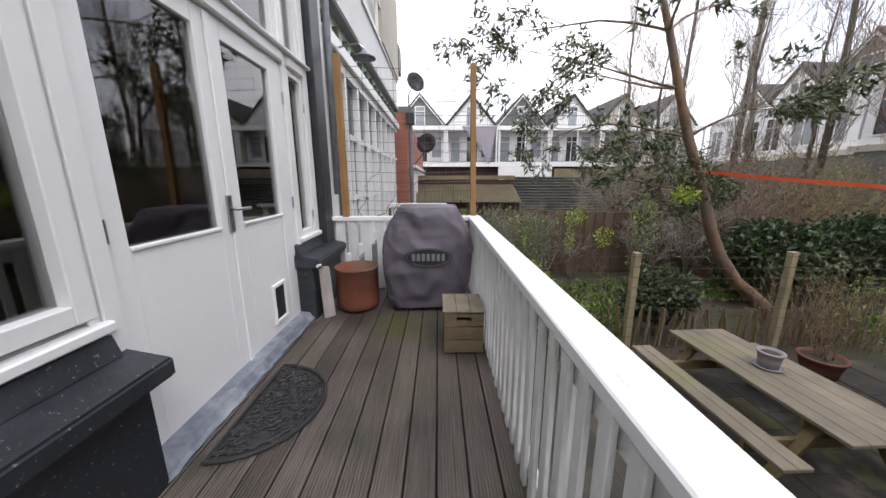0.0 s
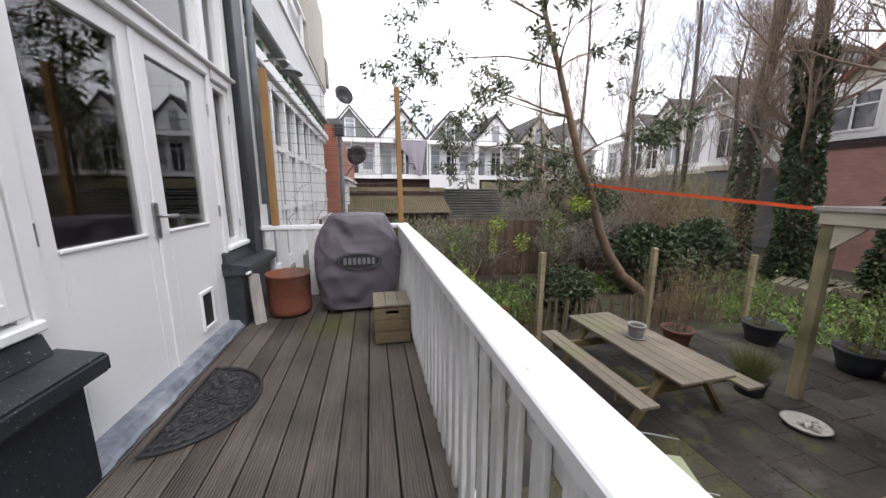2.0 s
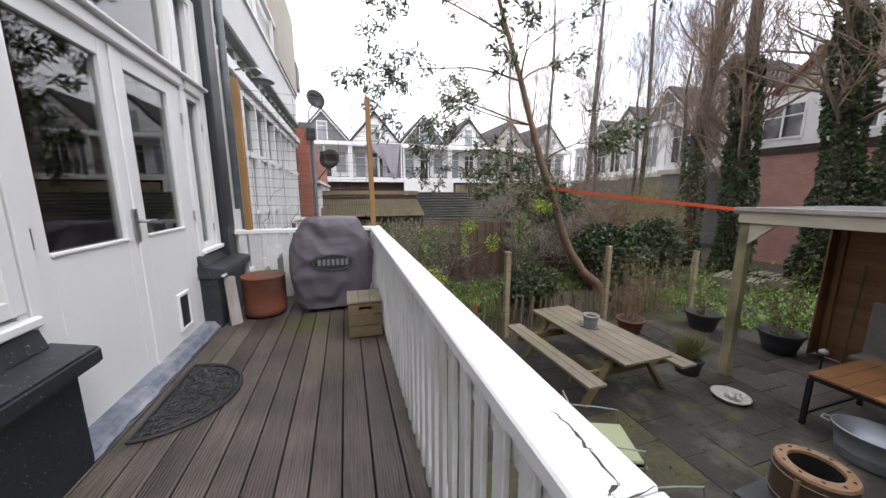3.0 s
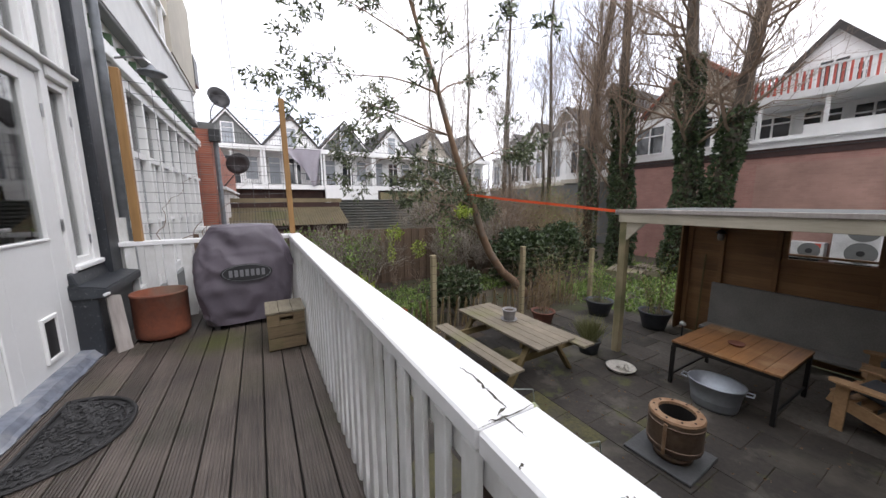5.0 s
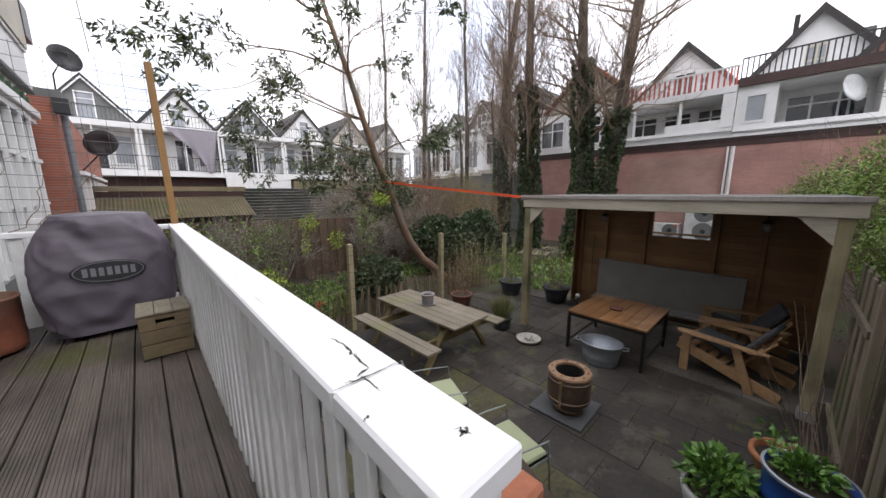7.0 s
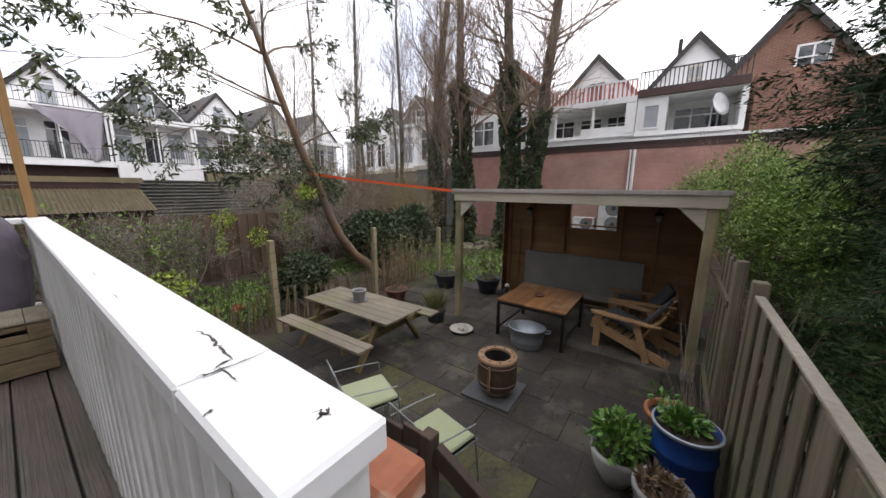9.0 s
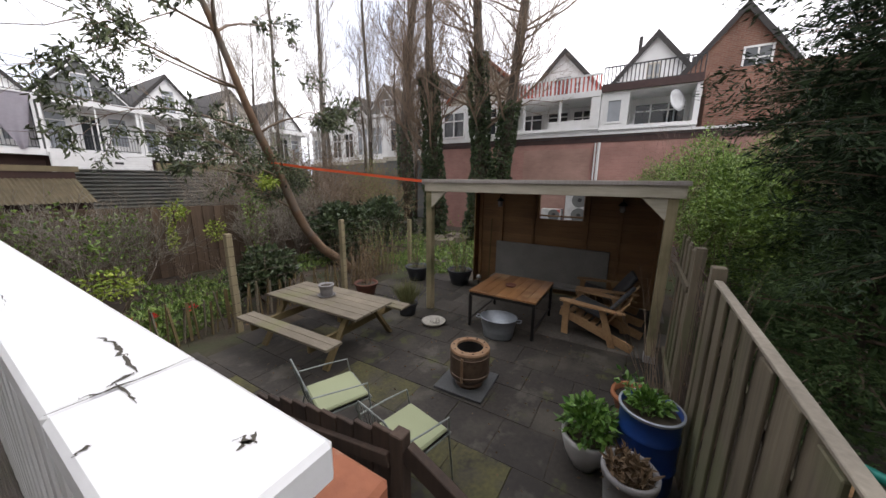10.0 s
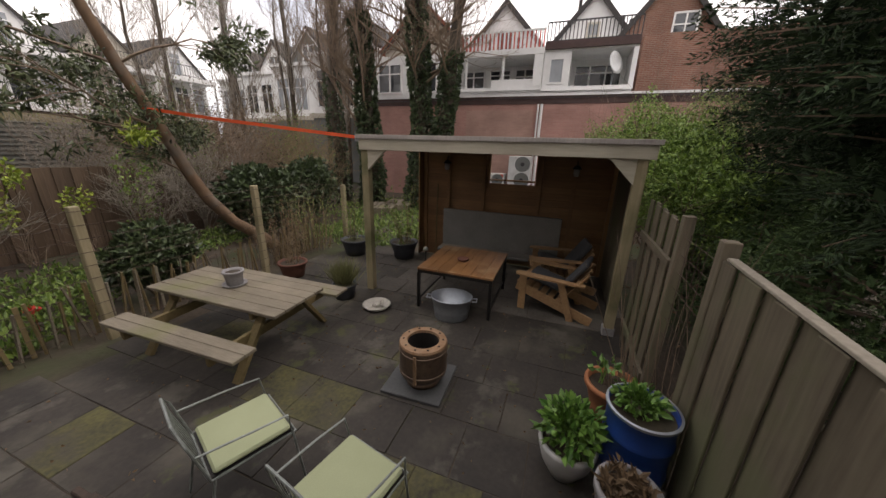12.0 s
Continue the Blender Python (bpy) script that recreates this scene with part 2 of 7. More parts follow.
M["terracotta"] = material("terracotta", (0.40, 0.155, 0.065), 0.8, second=(0.28, 0.11, 0.05), grain=30, blotch=6, bump=0.15)
M["clay_brown"] = material("brown_clay_pot", (0.19, 0.075, 0.05), 0.7, grain=30, blotch=6, bump=0.15)
M["pot_white"] = material("pale_grey_glazed_pot", (0.55, 0.55, 0.54), 0.35, second=(0.40, 0.39, 0.37), grain=10, blotch=7, bump=0.05)
M["pot_grey"] = material("grey_concrete_pot", (0.30, 0.29, 0.29), 0.8, second=(0.2, 0.19, 0.19), grain=40, blotch=6, bump=0.2)
M["pot_dark"] = material("dark_slate_pot", (0.045, 0.05, 0.06), 0.5, grain=20, blotch=5, bump=0.08)
M["blue_plastic"] = material("blue_barrel_plastic", (0.012, 0.05, 0.22), 0.38, second=(0.01, 0.036, 0.16), grain=30, blotch=3, bump=0.03)
M["bark"] = material("grey_brown_bark", (0.115, 0.092, 0.070), 0.9, second=(0.055, 0.046, 0.036), grain=16, blotch=4, bump=0.8, stretch=(1, 1, 0.2))
M["bark_orange"] = material("warm_bark", (0.235, 0.15, 0.092), 0.85, second=(0.13, 0.08, 0.048), grain=14, blotch=4, bump=0.5, stretch=(1, 1, 0.3), third=(0.16, 0.135, 0.11))
M["twig"] = material("brown_twigs", (0.26, 0.19, 0.135), 0.9, second=(0.14, 0.102, 0.074), grain=10, bump=0)
M["twig_grey"] = material("pale_twigs", (0.33, 0.29, 0.24), 0.9, grain=10, bump=0)
M["twig_tan"] = material("tan_canes", (0.29, 0.215, 0.125), 0.9, grain=10, bump=0)
M["leaf_ever"] = leaf_material("evergreen_oval_leaves", (0.028, 0.042, 0.017), (0.135, 0.165, 0.070), 0.4)
M["leaf_ivy"] = leaf_material("dark_ivy_leaves", (0.016, 0.030, 0.011), (0.070, 0.105, 0.038), 0.45)
M["leaf_rhodo"] = leaf_material("glossy_shrub_leaves", (0.018, 0.032, 0.012), (0.080, 0.115, 0.045), 0.35)
M["leaf_spring"] = leaf_material("fresh_spring_leaves", (0.16, 0.24, 0.02), (0.42, 0.50, 0.07), 0.5)
M["leaf_green"] = leaf_material("bright_ground_leaves", (0.05, 0.10, 0.018), (0.23, 0.33, 0.07), 0.5)
M["leaf_pot"] = leaf_material("fresh_hydrangea_leaves", (0.04, 0.11, 0.018), (0.17, 0.31, 0.06), 0.4)
M["leaf_bush"] = leaf_material("mid_green_bush_leaves", (0.06, 0.10, 0.018), (0.25, 0.32, 0.075), 0.5)
M["leaf_light"] = leaf_material("light_yellow_green_leaves", (0.065, 0.125, 0.018), (0.27, 0.40, 0.075), 0.5)
M["ornament"] = material("dull_green_paint", (0.05, 0.10, 0.045), 0.6, bump=0)
M["leaf_conifer"] = leaf_material("dark_conifer_sprays", (0.007, 0.018, 0.006), (0.034, 0.062, 0.020), 0.95)
M["leaf_low_conifer"] = leaf_material("mid_green_conifer_sprays", (0.024, 0.054, 0.015), (0.10, 0.16, 0.05), 0.9)
M["leaf_grass"] = leaf_material("tufted_grass", (0.11, 0.12, 0.04), (0.25, 0.25, 0.11), 0.6)
M["leaf_dry"] = leaf_material("dry_fallen_leaves", (0.07, 0.045, 0.025), (0.20, 0.13, 0.07), 0.8)
M["petal_red"] = leaf_material("red_petals", (0.5, 0.02, 0.015), (0.65, 0.05, 0.03), 0.5)
M["strap"] = material("orange_strap", (0.85, 0.12, 0.03), 0.6, second=(0.7, 0.09, 0.025), grain=60, bump=0.05)
M["far_white"] = material("far_white_render", (0.78, 0.78, 0.77), 0.8, second=(0.66, 0.66, 0.65), grain=4, blotch=0.6, bump=0.03)
M["far_grey"] = material("far_grey_render", (0.16, 0.165, 0.16), 0.8, second=(0.12, 0.125, 0.12), grain=4, blotch=0.6, bump=0.03)
M["far_cream"] = material("far_cream_render", (0.50, 0.46, 0.38), 0.8, second=(0.40, 0.37, 0.31), grain=4, blotch=0.6, bump=0.03)
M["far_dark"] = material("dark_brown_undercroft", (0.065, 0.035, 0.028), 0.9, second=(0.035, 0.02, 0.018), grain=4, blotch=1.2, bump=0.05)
M["roof_dark"] = material("dark_roof_tiles", (0.055, 0.05, 0.048), 0.85, second=(0.035, 0.032, 0.03), grain=12, blotch=0.8, bump=0.4)
M["roof_red"] = material("red_roof_tiles", (0.30, 0.085, 0.045), 0.85, second=(0.19, 0.06, 0.035), grain=12, blotch=0.8, bump=0.4)
M["pane"] = material("far_window_pane", (0.035, 0.04, 0.045), 0.06, second=(0.02, 0.024, 0.028), grain=0.8, blotch=0.3, bump=0, spec=0.9)
M["pane_net"] = material("net_curtained_pane", (0.34, 0.36, 0.38), 0.25, second=(0.22, 0.24, 0.26), grain=3, blotch=1.2, bump=0)
M["rail_black"] = material("black_balcony_rail", (0.03, 0.03, 0.032), 0.5, bump=0)
M["rail_red"] = material("red_slats", (0.60, 0.10, 0.07), 0.6, bump=0, per_object=0.2)
M["cloth"] = material("lilac_grey_cloth", (0.56, 0.53, 0.58), 0.9, second=(0.47, 0.44, 0.49), grain=8, blotch=0.7, bump=0.05)
M["corrugated"] = material("grey_corrugated_sheet", (0.20, 0.205, 0.19), 0.7, second=(0.12, 0.125, 0.11), grain=2, blotch=0.5, bump=0.05, third=(0.13, 0.125, 0.09))
M["thatch"] = material("tan_corrugated_roofing", (0.26, 0.21, 0.125), 0.9, second=(0.15, 0.125, 0.075), grain=3, blotch=0.7, bump=0.2, third=(0.14, 0.14, 0.06))
M["wall_red"] = brick_material("wine_red_painted_brick", (0.45, 0.245, 0.205), (0.40, 0.21, 0.175), (0.42, 0.26, 0.225))
M["wall_patch"] = brick_material("repaired_pinkish_brick", (0.45, 0.275, 0.225), (0.40, 0.245, 0.20), (0.42, 0.27, 0.23))
M["wall_brick"] = brick_material("brown_brick", (0.25, 0.115, 0.075), (0.20, 0.09, 0.06), (0.30, 0.25, 0.21))
M["brick_red"] = brick_material("orange_red_brick", (0.42, 0.13, 0.075), (0.33, 0.10, 0.06), (0.34, 0.28, 0.24), axis="x")
M["coping"] = material("brown_coping", (0.075, 0.04, 0.036), 0.7, grain=8, bump=0.1)
M["grey_pipe"] = material("grey_zinc_pipe", (0.24, 0.26, 0.28), 0.45, metal=0.3, grain=12, bump=0.05)
M["dish"] = material("dark_dish", (0.035, 0.033, 0.035), 0.5, bump=0)
M["dish_white"] = material("white_dish", (0.75, 0.76, 0.76), 0.5, bump=0)
M["ac_white"] = material("white_unit_casing", (0.72, 0.73, 0.72), 0.5, bump=0)
M["brick_piece"] = material("orange_brick", (0.34, 0.125, 0.062), 0.85, second=(0.22, 0.08, 0.045), grain=30, blotch=12, bump=0.4, per_object=0.15, third=(0.50, 0.42, 0.34))
M["gate_wood"] = material("dark_brown_gate_wood", (0.075, 0.047, 0.032), 0.8, second=(0.035, 0.024, 0.018), grain=36, blotch=4, bump=0.35, stretch=(1, 1, 0.1), per_object=0.15)
M["teal"] = material("teal_plastic", (0.02, 0.32, 0.26), 0.45, bump=0)
M["toy_tan"] = material("tan_toy_board", (0.45, 0.26, 0.12), 0.6, grain=20, bump=0.05)
M["bone"] = material("pale_shell", (0.55, 0.52, 0.46), 0.6, grain=20, blotch=9, bump=0.2)


def add_moss(m, centre, reach, colour):
    """Moss spreading from a place on the boards."""
    n, l = m.node_tree.nodes, m.node_tree.links
    b = n["Principled BSDF"]
    old = b.inputs["Base Color"].links[0].from_socket
    geo, sub, ln, noise_n, add, ramp, mix = n.new("ShaderNodeNewGeometry"), n.new("ShaderNodeVectorMath"), n.new("ShaderNodeVectorMath"), n.new("ShaderNodeTexNoise"), n.new("ShaderNodeMath"), n.new("ShaderNodeValToRGB"), n.new("ShaderNodeMix")
    sub.operation, ln.operation, add.operation, mix.data_type = "SUBTRACT", "LENGTH", "MULTIPLY_ADD", "RGBA"
    sub.inputs[1].default_value = centre
    noise_n.inputs["Scale"].default_value, noise_n.inputs["Detail"].default_value = 9, 6
    l.new(geo.outputs["Position"], sub.inputs[0])
    l.new(sub.outputs[0], ln.inputs[0])
    l.new(geo.outputs["Position"], noise_n.inputs["Vector"])
    add.inputs[1].default_value = reach * 1.1
    l.new(noise_n.outputs["Fac"], add.inputs[0])
    l.new(ln.outputs["Value"], add.inputs[2])
    ramp.color_ramp.elements[0].position, ramp.color_ramp.elements[0].color = reach * 0.75, (0.75, 0.75, 0.75, 1)
    ramp.color_ramp.elements[1].position, ramp.color_ramp.elements[1].color = reach * 1.6, (0, 0, 0, 1)
    l.new(add.outputs[0], ramp.inputs[0])
    l.new(ramp.outputs[0], mix.inputs["Factor"])
    l.new(old, mix.inputs["A"])
    mix.inputs["B"].default_value = (*colour, 1)
    l.new(mix.outputs["Result"], b.inputs["Base Color"])


def add_stain(m, scale, low, high, colour, amount=0.8, detail=7.0):
    """Irregular patches of growth or dirt that run across joints."""
    n, l = m.node_tree.nodes, m.node_tree.links
    b = n["Principled BSDF"]
    old = b.inputs["Base Color"].links[0].from_socket
    geo, noise_n, ramp, mix = n.new("ShaderNodeNewGeometry"), n.new("ShaderNodeTexNoise"), n.new("ShaderNodeValToRGB"), n.new("ShaderNodeMix")
    mix.data_type = "RGBA"
    noise_n.inputs["Scale"].default_value, noise_n.inputs["Detail"].default_value, noise_n.inputs["Roughness"].default_value = scale, detail, 0.62
    l.new(geo.outputs["Position"], noise_n.inputs["Vector"])
    ramp.color_ramp.elements[0].position, ramp.color_ramp.elements[0].color = low, (0, 0, 0, 1)
    ramp.color_ramp.elements[1].position, ramp.color_ramp.elements[1].color = high, (amount, amount, amount, 1)
    l.new(noise_n.outputs["Fac"], ramp.inputs[0])
    l.new(ramp.outputs[0], mix.inputs["Factor"])
    l.new(old, mix.inputs["A"])
    mix.inputs["B"].default_value = (*colour, 1)
    l.new(mix.outputs["Result"], b.inputs["Base Color"])


add_moss(M["deck"], (0.98, 3.2, 0.0), 0.34, (0.080, 0.088, 0.020))
def add_folds(m, scale, strength, depth):
    """Soft creases of hanging cloth."""
    n, l = m.node_tree.nodes, m.node_tree.links
    b = n["Principled BSDF"]
    old = b.inputs["Normal"].links[0].from_socket
    geo, noise_n, bn = n.new("ShaderNodeNewGeometry"), n.new("ShaderNodeTexNoise"), n.new("ShaderNodeBump")
    noise_n.noise_type = "RIDGED_MULTIFRACTAL"
    noise_n.inputs["Scale"].default_value, noise_n.inputs["Detail"].default_value, noise_n.inputs["Distortion"].default_value = scale, 2.0, 0.6
    bn.inputs["Strength"].default_value, bn.inputs["Distance"].default_value = strength, depth
    l.new(geo.outputs["Position"], noise_n.inputs["Vector"])
    l.new(noise_n.outputs["Fac"], bn.inputs["Height"])
    l.new(old, bn.inputs["Normal"])
    l.new(bn.outputs[0], b.inputs["Normal"])


add_folds(M["cover"], 3.0, 0.9, 0.09)
add_stain(M["deck"], 1.7, 0.54, 0.66, (0.040, 0.041, 0.026), 0.7)
add_stain(M["slab"], 1.1, 0.50, 0.62, (0.020, 0.017, 0.014), 0.75)
add_stain(M["slab"], 2.3, 0.56, 0.66, (0.115, 0.105, 0.085), 0.55)
add_stain(M["slab"], 3.1, 0.60, 0.68, (0.070, 0.078, 0.022), 0.7)
add_stain(M["black"], 60, 0.66, 0.72, (0.30, 0.30, 0.29), 0.6, 2.0)
add_stain(M["fence_grey"], 2.5, 0.55, 0.7, (0.10, 0.105, 0.05), 0.6)


# ---- building helpers ----
def thing(name, at, label="", category="", group="", kind=""):
    """An empty at a thing's base; its parts are built in world places and hung under it."""
    ob = new(name)
    ob.empty_display_size = 0.1
    ob.location = at
    return tagged(ob, label, category, group, kind)


def link(name, mesh, mat, parent=None, label="", smooth=False):
    if not isinstance(mesh, bpy.types.Mesh):
        bm = mesh
        mesh = bpy.data.meshes.new(name)
        bmesh.ops.recalc_face_normals(bm, faces=bm.faces)
        bm.to_mesh(mesh)
        bm.free()
    ob = new(name, mesh)
    if not mesh.materials:
        mesh.materials.append(M[mat] if isinstance(mat, str) else mat)
    if smooth:
        for p in mesh.polygons:
            p.use_smooth = True
    if parent:
        ob.parent = parent
        if parent.type == "EMPTY":
            ob.matrix_parent_inverse = Matrix.Translation(-Vector(parent.location))
    if label:
        ob["label"] = label
    return ob


def part(name, bm, material_name, parent, label="", smooth=False):
    return link(name, bm, material_name, parent, label, smooth)


def solo(name, bm, material_name, label, category, kind="", group="", smooth=False):
    return tagged(link(name, bm, material_name, None, "", smooth), label, category, group, kind)


def hexa(bm, pts):
    """A solid from eight corners: four below, four above, both the same way round."""
    v = [bm.verts.new(p) for p in pts]
    for f in ((3, 2, 1, 0), (4, 5, 6, 7), (0, 1, 5, 4), (1, 2, 6, 5), (2, 3, 7, 6), (3, 0, 4, 7)):
        bm.faces.new([v[i] for i in f])
    return v


def box(x0, y0, z0, x1, y1, z1, bevel=0.0, bm=None):
    own = bm is None
    bm = bm or bmesh.new()
    v = hexa(bm, [(x0, y0, z0), (x1, y0, z0), (x1, y1, z0), (x0, y1, z0), (x0, y0, z1), (x1, y0, z1), (x1, y1, z1), (x0, y1, z1)])
    if bevel and own:
        bmesh.ops.bevel(bm, geom=bm.edges[:], offset=bevel, segments=1, affect="EDGES")
    return bm


def beam(a, b, w, h, bm=None, bevel=0.0, up=(0, 0, 1)):
    """A squared timber from a to b, w wide and h high."""
    own = bm is None
    bm = bm or bmesh.new()
    a, b = Vector(a), Vector(b)
    d = (b - a).normalized()
    side = d.cross(Vector(up))
    if side.length < 1e-4:
        side = d.cross(Vector((1, 0, 0)))
    side = side.normalized() * (w / 2)
    top = side.cross(d).normalized() * (h / 2)
    hexa(bm, [a - side - top, a + side - top, b + side - top, b - side - top, a - side + top, a + side + top, b + side + top, b - side + top])
    if bevel and own:
        bmesh.ops.bevel(bm, geom=bm.edges[:], offset=bevel, segments=1, affect="EDGES")
    return bm


def tube(points, radii, n=6, bm=None, cap=True):
    """A round bar along points; radii is one number or one for each point."""
    bm = bm or bmesh.new()
    pts = [Vector(p) for p in points]
    if not isinstance(radii, (list, tuple)):
        radii = [radii] * len(pts)
    rings = []
    ref = None
    for i, p in enumerate(pts):
        d = (pts[min(i + 1, len(pts) - 1)] - pts[max(i - 1, 0)]).normalized()
        if ref is None or abs(ref.dot(d)) > 0.95:
            ref = Vector((0, 0, 1)) if abs(d.z) < 0.9 else Vector((1, 0, 0))
        u = d.cross(ref).normalized()
        w = d.cross(u).normalized()
        ref = u.cross(d) * -1 if False else ref
        rings.append([bm.verts.new(p + (u * math.cos(2 * math.pi * k / n) + w * math.sin(2 * math.pi * k / n)) * radii[i]) for k in range(n)])
    for r0, r1 in zip(rings, rings[1:]):
        for k in range(n):
            bm.faces.new((r0[k], r0[(k + 1) % n], r1[(k + 1) % n], r1[k]))
    if cap:
        bm.faces.new(rings[0][::-1])
        bm.faces.new(rings[-1])
    return bm


def turned(profile, at, n=24, squash=1.0, bm=None, turn=0.0):
    """A turned body from (radius, height) rows, closed top and bottom where the radius is 0."""
    bm = bm or bmesh.new()
    rings = []
    for r, z in profile:
        if r < 1e-5:
            rings.append([bm.verts.new((at[0], at[1], at[2] + z))])
        else:
            ring = []
            for k in range(n):
                a = 2 * math.pi * k / n
                px, py = r * math.cos(a), r * squash * math.sin(a)
                ring.append(bm.verts.new((at[0] + px * math.cos(turn) - py * math.sin(turn), at[1] + px * math.sin(turn) + py * math.cos(turn), at[2] + z)))
            rings.append(ring)
    for r0, r1 in zip(rings, rings[1:]):
        for k in range(n):
            a, b = (r0[k % len(r0)], r0[(k + 1) % len(r0)]), (r1[k % len(r1)], r1[(k + 1) % len(r1)])
            if len(r0) == 1 and len(r1) == 1:
                continue
            bm.faces.new((a[0], b[1], b[0]) if len(r0) == 1 else (a[0], a[1], b[0]) if len(r1) == 1 else (a[0], a[1], b[1], b[0]))
    return bm


class Soup:
    """Many small faces gathered into one mesh."""

    def __init__(self):
        self.v, self.f = [], []

    def bar(self, a, b, r0, r1, n=3):
        a, b = Vector(a), Vector(b)
        d = b - a
        if d.length < 1e-5:
            return
        d.normalize()
        u = d.cross(Vector((0, 0, 1)) if abs(d.z) < 0.9 else Vector((1, 0, 0))).normalized()
        w = d.cross(u)
        s = len(self.v)
        for p, r in ((a, r0), (b, r1)):
            for k in range(n):
                t = 2 * math.pi * k / n
                self.v.append(tuple(p + u * (r * math.cos(t)) + w * (r * math.sin(t))))
        for k in range(n):
            self.f.append((s + k, s + (k + 1) % n, s + n + (k + 1) % n, s + n + k))

    def leaf(self, p, d, side, length, width):
        """A pointed leaf folded a little along its middle."""
        p, d, side = Vector(p), Vector(d).normalized(), Vector(side)
        side = (side - d * side.dot(d)).normalized()
        lift = d.cross(side) * (width * 0.25)
        s = len(self.v)
        self.v += [tuple(p), tuple(p + d * length * 0.45 + side * width * 0.5 + lift), tuple(p + d * length), tuple(p + d * length * 0.45 - side * width * 0.5 + lift)]
        self.f += [(s, s + 1, s + 2), (s, s + 2, s + 3)]

    def mesh(self, name):
        me = bpy.data.meshes.new(name)
        me.from_pydata(self.v, [], self.f)
        me.update()
        return me


def rnd_dir(rng, up=0.0):
    v = Vector((rng.gauss(0, 1), rng.gauss(0, 1), rng.gauss(0, 1) + up))
    return v.normalized()


def leaf_cloud(soup, rng, centre, radii, count, length, width, droop=0.0, hollow=0.35):
    """Leaves through a lumpy ellipsoid, thicker towards its skin."""
    for _ in range(count):
        d = rnd_dir(rng)
        r = hollow + (1 - hollow) * rng.random() ** 0.6
        r *= 0.8 + 0.35 * noise.noise(Vector((d.x * 2 + centre[0], d.y * 2 + centre[1], d.z * 2 + centre[2])))
        p = Vector((centre[0] + d.x * radii[0] * r, centre[1] + d.y * radii[1] * r, centre[2] + d.z * radii[2] * r))
        way = (rnd_dir(rng) + d * 0.6 + Vector((0, 0, -droop))).normalized()
        s = rng.uniform(0.7, 1.25)
        soup.leaf(p, way, rnd_dir(rng), length * s, width * s)


def branch(wood, rng, a, d, length, r, depth, tips, spread=0.55, up=0.15, kids=(3, 5), n=4, bend=0.12):
    """One limb and all that grows from it."""
    steps = 4 if depth > 1 else 3 if depth else 2
    p, d = Vector(a), Vector(d).normalized()
    pts = [p.copy()]
    for i in range(steps):
        d = (d + Vector((rng.gauss(0, bend), rng.gauss(0, bend), rng.gauss(0, bend) + up * 0.2))).normalized()
        q = p + d * (length / steps)
        r0, r1 = r * (1 - 0.6 * i / steps), r * (1 - 0.6 * (i + 1) / steps)
        wood.bar(p, q, r0, r1, n if depth else 3)
        p = q
        pts.append(p.copy())
    tips.append((p.copy(), d.copy()))
    if depth:
        for k in range(rng.randint(*kids)):
            i = rng.randint(1, steps)
            nd = (d + rnd_dir(rng) * spread * 1.5 + Vector((0, 0, up))).normalized()
            branch(wood, rng, pts[i], nd, length * rng.uniform(0.45, 0.75), max(r * 0.5 * (1 - 0.4 * i / steps), 0.0046), depth - 1, tips, spread, up, kids, n, bend)


# ---- ground, patio and deck ----
GZ = -1.13


def build_ground():
    bm = bmesh.new()
    xs = [-400, -60, -10, 0, 2, 4, 6, 8, 10, 12, 14, 17, 22, 60, 400]
    ys = [-400, -60, -12, -8, -5, -3, -1, 1, 3, 5, 7, 9, 11, 14, 18, 26, 60, 400]
    grid = [[bm.verts.new((x, y, GZ - 0.06 - 0.05 * (noise.noise(Vector((x * 0.4, y * 0.4, 0))) if abs(x) < 30 and abs(y) < 30 else 0))) for y in ys] for x in xs]
    for i in range(len(xs) - 1):
        for j in range(len(ys) - 1):
            bm.faces.new((grid[i][j], grid[i + 1][j], grid[i + 1][j + 1], grid[i][j + 1]))
    solo("ground", bm, "soil", "dark damp garden soil with leaf litter", "ground", "structure")


build_ground()


